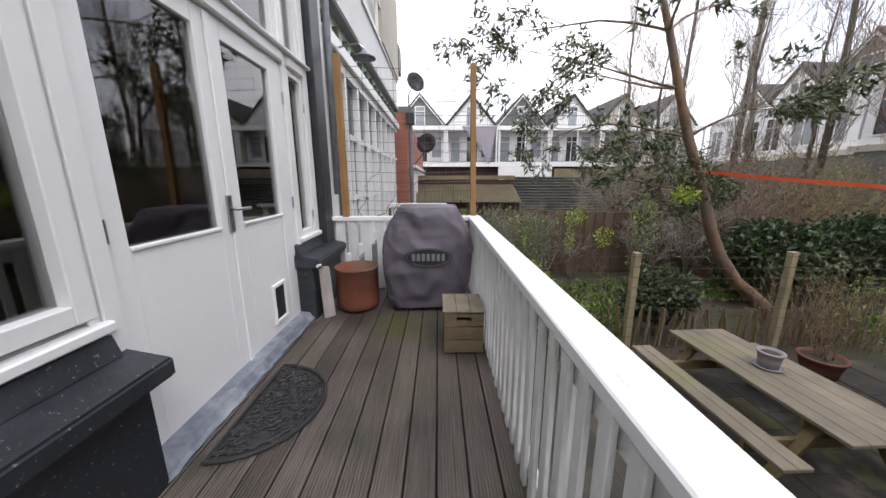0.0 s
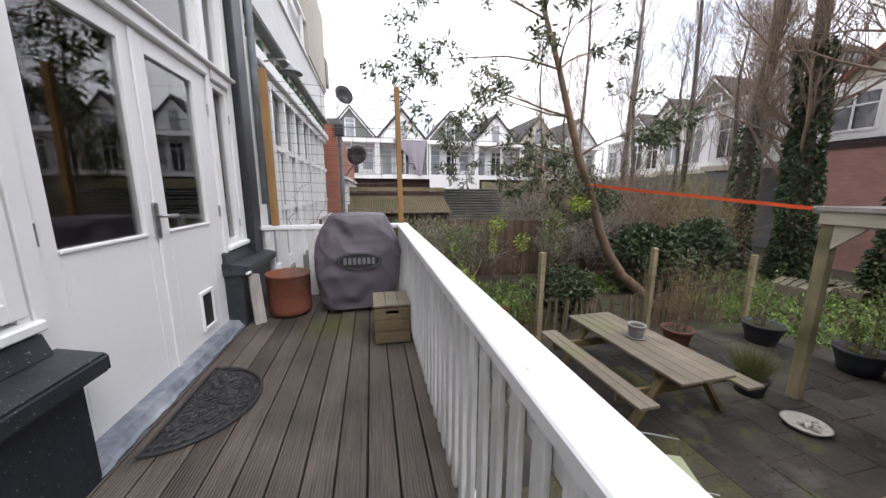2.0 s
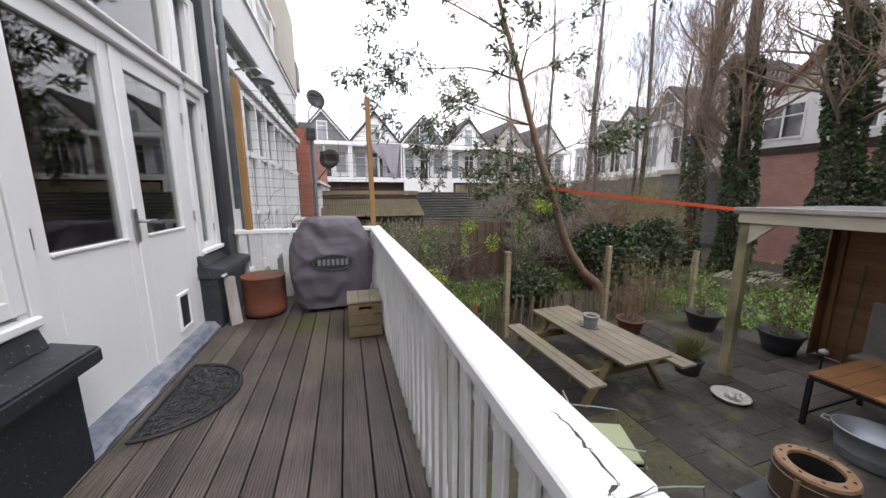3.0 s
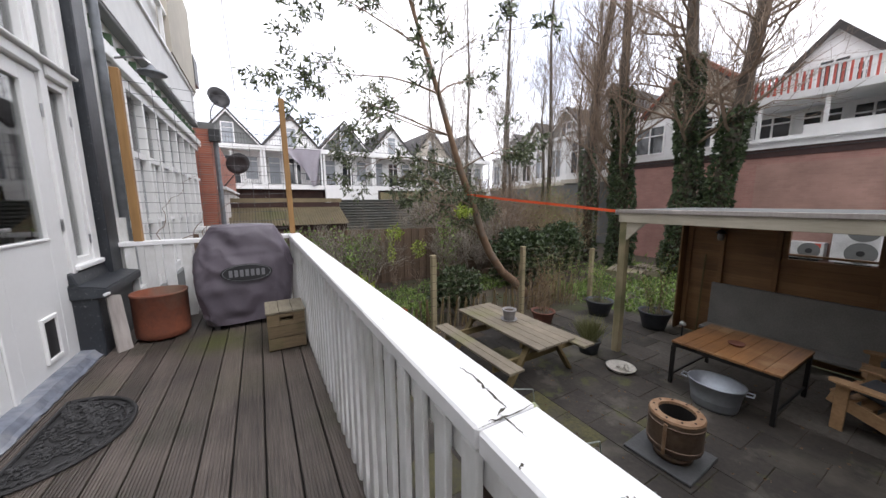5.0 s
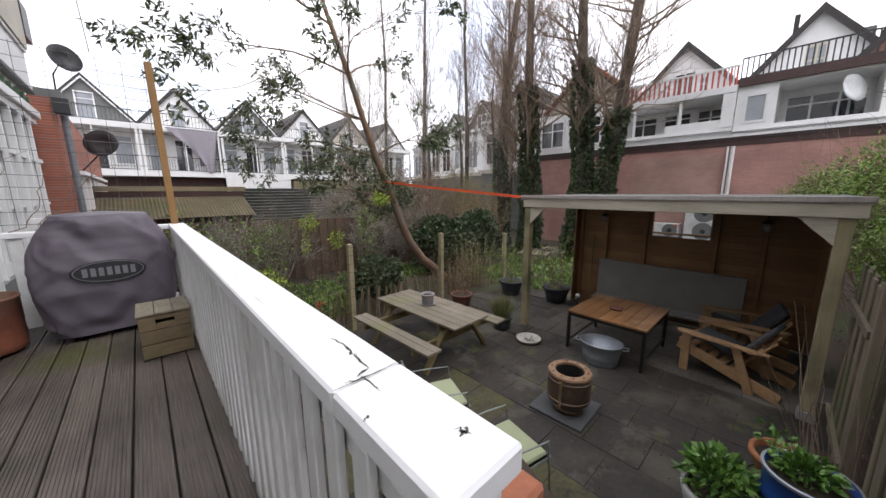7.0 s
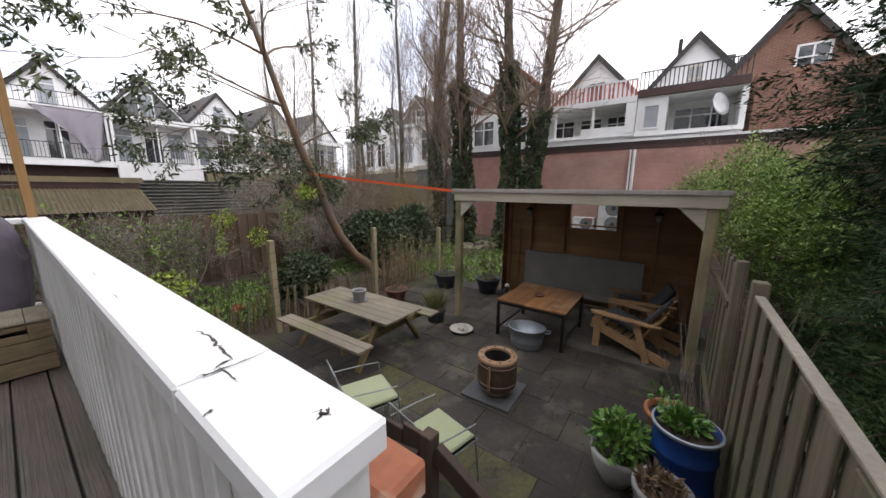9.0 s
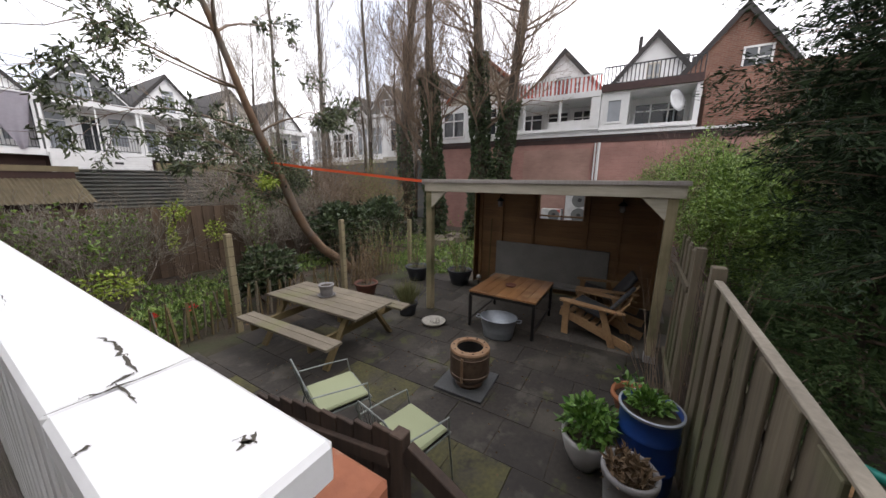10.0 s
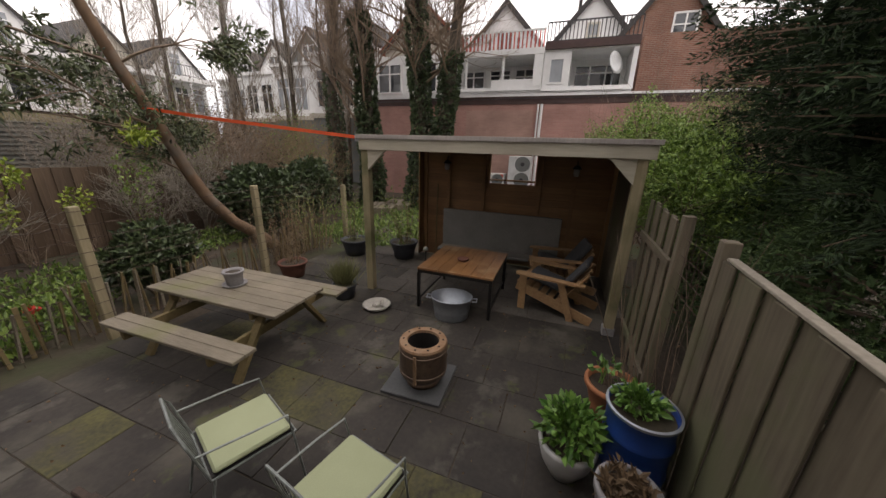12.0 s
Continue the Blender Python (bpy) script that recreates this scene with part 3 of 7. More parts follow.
def build_house_wall():
    """The house to which the deck belongs, with openings for the window, the doors and the sidelight."""
    wall = thing("wall_house", (-0.1, 2.0, 0), "white rendered back wall of the house", "wall", kind="structure")
    part("wall_base", box(-0.30, -6.0, GZ - 0.1, -0.04, 1.58, 0.72), "black", wall)
    part("wall_upper", box(-0.30, -6.0, 3.4, -0.04, 4.55, 8.5), "white", wall)
    part("wall_south", box(-0.30, -6.0, 0.72, -0.04, 1.10, 3.4), "white", wall)
    part("wall_below_doors", box(-0.30, 1.58, GZ - 0.1, -0.06, 4.55, 0.0), "black", wall)
    part("wall_under_sidelight", box(-0.30, 3.50, 0.0, -0.05, 4.55, 0.76), "black", wall)
    part("wall_pier", box(-0.30, 3.92, 0.76, -0.045, 4.55, 3.4), "white", wall)
    part("wall_behind", box(-6.0, -6.2, GZ - 0.1, -0.30, -6.0, 8.5), "white", wall)
    # The room's dimness is painted: its walls, floor and ceiling are coloured dark.
    room = thing("wall_room", (-2.5, 2.0, 0), "room in dark colours that stand for dim light, seen through the glazing", "room", kind="structure")
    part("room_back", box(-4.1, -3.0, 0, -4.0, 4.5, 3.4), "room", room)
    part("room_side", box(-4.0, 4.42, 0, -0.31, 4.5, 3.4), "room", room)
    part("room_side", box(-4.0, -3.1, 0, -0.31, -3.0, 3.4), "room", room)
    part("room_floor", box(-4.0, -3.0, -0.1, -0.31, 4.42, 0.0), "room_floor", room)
    tagged(part("ceiling_room", box(-4.0, -3.0, 3.3, -0.31, 4.42, 3.4), "room", None), "room ceiling coloured dark for dim light", "ceiling", kind="structure")
    for y0, y1, z0, z1, n in ((0.88, 1.60, 0.42, 0.56, 0), (3.36, 4.22, 0.42, 0.55, 1)):
        base = thing("trim_plinth", ((0.05), y0, 0), "black-painted plinth with a sloping stone sill", "plinth", kind="structure")
        x1 = 0.135 if not n else 0.16
        part("plinth", box(-0.04, y0, GZ, x1, y1 - 0.01 if not n else y1, 0.52, 0.008), "black", base)
        bm = bmesh.new()
        e = 0.05 if not n else 0.03
        hexa(bm, [(-0.04, y0 - (0.03 if n else 0), 0.52), (x1 + 0.075, y0 - (0.03 if n else 0), 0.52), (x1 + 0.075, y1 + e, 0.52), (-0.04, y1 + e, 0.52),
                  (-0.04, y0 - (0.03 if n else 0), 0.66), (x1 + 0.075, y0 - (0.03 if n else 0), 0.605), (x1 + 0.075, y1 + e, 0.605), (-0.04, y1 + e, 0.66)])
        bmesh.ops.bevel(bm, geom=bm.edges[:], offset=0.012, segments=2, affect="EDGES")
        part("sill_stone", bm, "black", base)
        bm = bmesh.new()
        hexa(bm, [(-0.04, y0, 0.655), (0.055, y0, 0.635), (0.055, y1, 0.635), (-0.04, y1, 0.655), (-0.04, y0, 0.755), (0.022, y0, 0.745), (0.022, y1, 0.745), (-0.04, y1, 0.755)])
        bmesh.ops.bevel(bm, geom=bm.edges[:], offset=0.01, segments=1, affect="EDGES")
        part("sill_upstand", bm, "black", base)
    pil = box(-0.05, 4.02, 0.6, 0.085, 4.30, 3.75, 0.01)
    solo("trim_pilaster", pil, "black", "black-painted pilaster at the end of the house", "pilaster", "structure")
    solo("trim_pilaster", box(-0.05, 0.70, GZ, 0.085, 1.09, 3.75, 0.01), "black", "black-painted pilaster beside the narrow window", "pilaster", "structure")
    solo("trim_flash", box(-0.04, 4.302, GZ, 0.07, 4.42, 3.9, 0.006), "white", "white-painted corner board", "trim", "structure")
    bm = tube([(0.10, 4.50, GZ), (0.10, 4.50, 4.2), (0.04, 4.50, 4.35), (0.04, 4.50, 7)], 0.042, 10)
    solo("downpipe", bm, "grey_pipe", "grey zinc downpipe on the house corner", "pipe", smooth=True)


def frame_rect(parent, x0, x1, y0, y1, z0, z1, w, name, mat="white", wb=None, wt=None):
    """Four frame members round an opening in a wall that faces x."""
    wb, wt = wb or w, wt or w
    part(name, box(x0, y0, z0, x1, y0 + w, z1, 0.004), mat, parent)
    part(name, box(x0, y1 - w, z0, x1, y1, z1, 0.004), mat, parent)
    part(name, box(x0 + 0.001, y0 + w, z0, x1 - 0.001, y1 - w, z0 + wb, 0.004), mat, parent)
    part(name, box(x0 + 0.001, y0 + w, z1 - wt, x1 - 0.001, y1 - w, z1, 0.004), mat, parent)


def pane(parent, x, y0, y1, z0, z1, name="pane", mat="glass"):
    ob = part(name, box(x - 0.004, y0, z0, x + 0.004, y1, z1), mat, parent)
    ob.visible_shadow = False
    return ob


def build_openings():
    win = thing("window_1", (0, 0.6, 0.75), "narrow white wooden window with a dark curtain behind", "window", kind="structure")
    frame_rect(win, -0.12, 0.012, 1.095, 1.578, 0.756, 3.4, 0.05, "window_frame")
    frame_rect(win, -0.09, 0.03, 1.12, 1.555, 0.83, 3.3, 0.075, "sash")
    part("window_sill", box(-0.04, 1.095, 0.752, 0.05, 1.60, 0.80, 0.008), "white", win)
    pane(win, -0.03, 1.195, 1.48, 0.905, 3.225)
    bm = bmesh.new()
    n = 90
    for i in range(n):
        y = -1.1 + 2.45 * i / (n - 1)
        x = -0.22 + 0.035 * math.sin(i * 1.15) + 0.01 * math.sin(i * 0.37)
        bm.verts.new((x, y, 0.3)), bm.verts.new((x, y, 3.2))
    bm.verts.ensure_lookup_table()
    for i in range(n - 1):
        bm.faces.new((bm.verts[2 * i], bm.verts[2 * i + 2], bm.verts[2 * i + 3], bm.verts[2 * i + 1]))
    bmesh.ops.solidify(bm, geom=bm.faces[:], thickness=0.006)
    solo("curtain", bm, "curtain", "blue-grey pleated curtain behind the window", "curtain", smooth=True)

    fr = thing("door_1", (0, 2.5, 0), "white double garden doors with tall glass and a cat flap", "door", kind="structure")
    part("door_frame", box(-0.13, 1.58, 0.02, 0.022, 1.66, 3.3, 0.004), "white", fr)
    part("door_frame", box(-0.13, 3.42, 0.02, 0.022, 3.50, 3.3, 0.004), "white", fr)
    part("door_frame", box(-0.125, 3.86, 0.76, 0.022, 3.98, 3.3, 0.004), "white", fr)
    part("door_frame", box(-0.128, 1.66, 3.22, 0.02, 3.86, 3.3, 0.004), "white", fr)
    part("transom", box(-0.125, 1.66, 2.335, 0.04, 3.419, 2.43, 0.012), "white", fr)
    part("transom", box(-0.125, 3.501, 2.335, 0.04, 3.859, 2.43, 0.012), "white", fr)
    part("drip_moulding", box(-0.1, 1.60, 2.43, 0.075, 3.96, 2.462, 0.01), "white", fr)
    for y0, y1, gy0, gy1, hinge in ((1.665, 2.50, 1.77, 2.385, 1.70), (2.505, 3.415, 2.625, 3.20, 3.38)):
        leaf = part("door_leaf", box(-0.055, y0, 0.035, 0.0, gy0, 2.33, 0.003), "white", fr)
        part("stile", box(-0.055, gy1, 0.035, 0.0, y1, 2.33, 0.003), "white", leaf)
        part("rail", box(-0.0545, gy0, 2.215, -0.0005, gy1, 2.33, 0.003), "white", leaf)
        part("panel", box(-0.0545, gy0, 0.035, -0.0005, gy1, 1.045, 0.003), "white", leaf)
        part("glazing_bead", box(-0.02, gy0, 1.045, 0.012, gy1, 1.065, 0.004), "white", leaf)
        pane(leaf, -0.03, gy0, gy1, 1.045, 2.215)
        part("weather_bar", box(0.0, y0 + 0.005, 0.035, 0.014, y1 - 0.005, 0.075, 0.004), "white", leaf)
        for z in (0.3, 1.15, 2.05):
            part("hinge", tube([(0.008, hinge + (0.03 if hinge > 3 else -0.03), z - 0.05), (0.008, hinge + (0.03 if hinge > 3 else -0.03), z + 0.05)], 0.009, 8), "chrome", leaf, "steel butt hinge")
    part("meeting_strip", box(0.001, 2.475, 0.04, 0.016, 2.525, 2.32, 0.004), "white", fr)
    lock = part("lock_plate", box(0.003, 2.455, 1.02, 0.02, 2.50, 1.26, 0.004), "chrome", fr, "satin metal lock plate")
    part("door_handle", tube([(0.015, 2.478, 1.17), (0.07, 2.478, 1.17), (0.075, 2.50, 1.17), (0.075, 2.60, 1.168)], 0.011, 8), "chrome", lock, "satin metal lever handle", True)
    part("keyhole", tube([(0.015, 2.478, 1.09), (0.026, 2.478, 1.09)], 0.014, 10), "chrome", lock)
    flap = part("cat_flap", box(0.0, 2.875, 0.165, 0.022, 2.895, 0.505, 0.004), "white", fr, "white cat flap frame")
    part("cat_flap_side", box(0.0, 3.065, 0.165, 0.022, 3.085, 0.505, 0.004), "white", flap)
    part("cat_flap_rail", box(0.0, 2.895, 0.165, 0.022, 3.065, 0.195, 0.004), "white", flap)
    part("cat_flap_rail", box(0.0, 2.895, 0.475, 0.022, 3.065, 0.505, 0.004), "white", flap)
    part("cat_flap_door", box(0.001, 2.895, 0.195, 0.006, 3.065, 0.475), "badge", flap, "dark plastic flap")
    # fanlight and sidelight
    for y0, y1 in ((1.66, 3.42), (3.50, 3.86)):
        f2 = part("fanlight", box(-0.09, y0, 2.462, 0.0, y0 + 0.06, 3.22, 0.003), "white", fr)
        part("fanlight_frame", box(-0.09, y1 - 0.06, 2.462, 0.0, y1, 3.22, 0.003), "white", f2)
        part("fanlight_frame", box(-0.089, y0 + 0.06, 2.462, -0.001, y1 - 0.06, 2.52, 0.003), "white", f2)
        pane(f2, -0.05, y0 + 0.06, y1 - 0.06, 2.52, 3.22)
    sl = thing("window_2", (0, 3.7, 0.76), "narrow white sidelight beside the doors", "window", kind="structure")
    frame_rect(sl, -0.08, 0.008, 3.505, 3.855, 0.80, 2.33, 0.055, "sash")
    part("window_sill", box(-0.08, 3.46, 0.755, 0.055, 3.97, 0.80, 0.008), "white", sl)
    pane(sl, -0.04, 3.56, 3.80, 0.855, 2.275)
    for z in (1.0, 2.05):
        part("hinge", tube([(0.012, 3.85, z - 0.04), (0.012, 3.85, z + 0.04)], 0.009, 8), "chrome", sl, "steel hinge")
    # lead threshold in front of the doors
    bm = bmesh.new()
    n = 36
    for i in range(n + 1):
        y = 1.575 + 1.86 * i / n
        w = 0.006 * math.sin(i * 1.9) + 0.006 * math.sin(i * 0.7 + 1)
        for x, z in ((-0.06, 0.0), (-0.06, 0.036), (0.02, 0.034), (0.085 + w, 0.026 + w * 0.4), (0.115 + w, -0.015), (0.135 + w, -0.03), (0.13, -0.05)):
            bm.verts.new((x, y, z + 0.045))
    bm.verts.ensure_lookup_table()
    k = 7
    for i in range(n):
        for j in range(k - 1):
            bm.faces.new((bm.verts[i * k + j], bm.verts[i * k + j + 1], bm.verts[(i + 1) * k + j + 1], bm.verts[(i + 1) * k + j]))
    for i in (0, n):
        bm.faces.new([bm.verts[i * k + j] for j in range(k)])
    solo("trim_threshold", bm, "lead", "dented blue-grey lead threshold under the doors", "threshold", "structure")
    sofa = thing("sofa", (-0.9, 2.0, 0), "dark blue sofa inside the room", "sofa")
    part("seat", box(-1.5, 0.9, 0.12, -0.55, 3.1, 0.5, 0.06), "sofa", sofa)
    part("backrest", box(-0.75, 0.9, 0.5, -0.5, 3.1, 1.12, 0.08), "sofa", sofa)
    for x in (-1.42, -0.6):
        for y in (1.0, 3.0):
            part("leg", box(x - 0.03, y - 0.03, 0, x + 0.03, y + 0.03, 0.12), "black", sofa)


build_house_wall()
build_openings()

DECK_X0, DECK_X1, DECK_Y0, DECK_Y1 = 0.0, 1.80, -1.75, 4.36


def build_deck():
    deck = thing("floor_deck", (0.9, 1.5, -0.03), "weathered grey-brown grooved hardwood decking, mossy in places", "decking", kind="structure")
    # Solid slab below the boards, coloured near-black for the shade in their gaps.
    part("deck_frame", box(0.0, DECK_Y0, -0.16, 1.84, DECK_Y1, -0.032), "painted_gap_shade", deck)
    for x in (0.25, 1.7):
        for y in (-1.6, 0.2, 2.2, 4.2):
            part("deck_post", box(x - 0.05, y - 0.05, GZ - 0.1, x + 0.05, y + 0.05, -0.16), "gate_wood", deck)
    pitch, width, depth = 0.1505, 0.1405, 0.028
    prof = [(-width / 2, -depth), (-width / 2, -0.004), (-width / 2 + 0.004, 0.0)]
    grooves = 8
    span = width - 0.016
    for g in range(grooves):
        c = -span / 2 + span * (g + 0.5) / grooves
        prof += [(c - 0.0042, 0.0), (c - 0.0028, -0.005), (c + 0.0028, -0.005), (c + 0.0042, 0.0)]
    prof += [(width / 2 - 0.004, 0.0), (width / 2, -0.004), (width / 2, -depth)]
    bm = bmesh.new()
    a = [bm.verts.new((x, DECK_Y0, z)) for x, z in prof]
    b = [bm.verts.new((x, DECK_Y1, z)) for x, z in prof]
    for i in range(len(prof)):
        j = (i + 1) % len(prof)
        bm.faces.new((a[i], a[j], b[j], b[i]))
    bm.faces.new(a[::-1])
    bm.faces.new(b)
    first = None
    for i in range(12):
        x = 0.072 + i * pitch
        if first is None:
            first = part("deck_board", bm, "deck", deck)
            first.location.x = x
        else:
            ob = link("deck_board", first.data, "deck", deck)
            ob.location = (x, 0, 0)


build_deck()


def build_patio():
    patio = thing("pavement_patio", (4.5, 1.5, GZ), "dark damp concrete paving slabs with moss in the joints", "paving", kind="structure")
    part("bedding", box(1.9, -1.15, GZ - 0.15, 8.4, 4.45, GZ - 0.007), "soil", patio)
    rng = random.Random(4)
    s = 0.5
    data = {}
    for key, mat in (("plain", "slab"), ("moss", "slab_moss"), ("dry", "slab_dry")):
        bm = box(-s / 2 + 0.003, -s / 2 + 0.003, -0.05, s / 2 - 0.003, s / 2 - 0.003, 0.0, 0.004)
        me = bpy.data.meshes.new("slab")
        bm.to_mesh(me)
        bm.free()
        me.materials.append(M[mat])
        data[key] = me
    ang = radians(4)
    for i in range(13):
        for j in range(12):
            x, y = 2.15 + i * s, -0.9 + j * s - (0.25 if i % 2 else 0)
            if y > 4.3 or y < -1.0:
                continue
            key = "moss" if (i, j) in ((4, 6), (4, 5), (2, 8), (5, 9), (3, 3), (3, 4), (6, 4), (1, 6)) else "plain"
            if x > 6.4 and -1.0 < y < 2.4:
                key = "dry"
            ob = link("paving_slab", data[key], key, patio)
            ob.location = (x, y, GZ + rng.uniform(-0.003, 0.002))
            ob.rotation_euler = (rng.gauss(0, 0.004), rng.gauss(0, 0.004), rng.gauss(0, 0.006))


# ---- railing of the deck ----
def build_railing():
    rail = thing("railing", (1.8, 2.0, 0), "white-painted wooden deck railing with a cracked wide cap", "railing")
    x0, x1, zt = 1.735, 1.885, 0.91
    for ya, yb, n in ((-0.30, -0.0015, 0), (0.0015, 4.42, 1)):
        cap = part("cap", box(x0, ya, zt - 0.05, x1, yb, zt, 0.006), "cap", rail, "wide white cap, paint cracked at the joint")
    rng = random.Random(3)
    for (sx, sy), (ex, ey), w in (((x0, 0.0), (x1, 0.003), 0.0042), ((1.829, 0.206), (1.833, 0.145), 0.0035), ((1.833, 0.150), (1.831, 0.085), 0.0062), ((1.831, 0.095), (1.824, 0.02), 0.0050),
                                  ((1.824, 0.024), (1.790, 0.008), 0.0058), ((1.798, 0.010), (1.801, -0.062), 0.0036), ((1.790, -0.004), (1.765, 0.012), 0.0030), ((1.824, -0.229), (1.848, -0.225), 0.0085), ((1.832, -0.215), (1.840, -0.236), 0.0060),
                                  ((1.741, -0.107), (1.751, -0.100), 0.0040), ((1.77, 0.55), (1.775, 0.70), 0.0012), ((1.78, 0.95), (1.785, 1.05), 0.0012)):
        k = 9
        last = None
        cr = bmesh.new()
        for i in range(k + 1):
            f = i / k
            ww = 0.65 * w * (0.35 + rng.random()) * math.sin(math.pi * min(max(f, 0.08), 0.92))
            px, py = sx + (ex - sx) * f + rng.gauss(0, 0.002), sy + (ey - sy) * f + rng.gauss(0, 0.002)
            d = Vector((ex - sx, ey - sy)).normalized()
            px, py = min(max(px, x0 + 0.003), x1 - 0.003), py
            q = [(px - d.y * ww, py + d.x * ww), (px + d.y * ww, py - d.x * ww)]
            now = [cr.verts.new((*q[0], zt + 0.0008)), cr.verts.new((*q[1], zt + 0.0008))]
            if last:
                cr.faces.new((last[0], last[1], now[1], now[0]))
            last = now
        part("crack", cr, "crack", rail, "dirty crack in the paint")
    part("top_rail", box(1.765, -0.28, zt - 0.15, 1.80, 4.40, zt - 0.052, 0.004), "white_worn", rail)
    part("bottom_rail", box(1.765, -0.28, 0.03, 1.80, 4.40, 0.11, 0.004), "white_worn", rail)
    for y in (-0.24, 1.35, 2.85, 4.36):
        part("post", box(1.802, y - 0.035, -0.1, 1.872, y + 0.035, zt - 0.051, 0.004), "white_worn", rail)
    bm = box(-0.010, -0.027, -0.02, 0.010, 0.027, zt - 0.056, 0.003)
    first = None
    y = -0.20
    while y < 4.25:
        if first is None:
            first = part("baluster", bm, "white_worn", rail)
            first.location = (1.750, y, 0)
        else:
            ob = link("baluster", first.data, "white_worn", rail)
            ob.location = (1.750, y, 0)
        y += 0.118
    end = thing("end_railing", (0.9, 4.3, 0), "white-painted slatted railing closing the end of the deck", "railing")
    part("cap", box(0.08, 4.255, 0.86, 1.734, 4.40, 0.91, 0.005), "cap", end)
    part("bottom_rail", box(0.1, 4.30, 0.02, 1.734, 4.335, 0.10, 0.004), "white_worn", end)
    part("post", box(0.06, 4.402, -0.1, 0.13, 4.43, 1.17, 0.004), "white_worn", end)
    for i, x in enumerate([0.16 + 0.164 * k for k in range(10)]):
        part("slat", box(x - 0.045, 4.276, -0.02, x + 0.045, 4.298, 0.859, 0.003), "white_worn", end)


build_railing()


def build_trellis():
    tr = thing("wire_trellis", (1.0, 4.4, 0.9), "two pine posts carrying a wire mesh above the railing", "trellis")
    part("post", beam((0.245, 4.30, 0.91), (0.245, 4.30, 2.70), 0.075, 0.075, bevel=0.004, up=(0, 1, 0)), "post_new", tr, "tan pine post")
    part("post", beam((1.80, 4.39, 0.91), (1.775, 4.39, 2.64), 0.065, 0.07, bevel=0.004, up=(0, 1, 0)), "post_new", tr, "tan pine post")
    for i in range(15):
        z = 0.98 + i * 0.115
        sag = 0.004 * math.sin(i)
        part("wire", tube([(0.28, 4.34, z + 0.01), (1.0, 4.37, z - 0.012 + sag), (1.76, 4.42, z + 0.005)], 0.0024, 4), "wire", tr)
    for i in range(9):
        x = 0.33 + i * 0.175
        part("upright_wire", tube([(x, 4.34 + 0.05 * (x - 0.28), 0.93), (x + 0.004 * math.sin(i * 2), 4.34 + 0.05 * (x - 0.28), 2.60)], 0.002, 4), "wire", tr)
    vine = thing("climbing_stem", (0.5, 4.32, 0.9), "bare dark climber stems twisted through the wire mesh", "plant")
    rng = random.Random(12)
    for k in range(3):
        pts = []
        x, z = 0.42 + 0.2 * k, 0.915
        for i in range(14):
            pts.append((x, 4.32 + 0.01 * math.sin(i), z))
            x += rng.gauss(0.02, 0.035)
            z += rng.uniform(0.03, 0.085)
        part("stem", tube(pts, [0.005 * (1 - i / 18) for i in range(14)], 5), "twig", vine)


build_trellis()
build_patio()


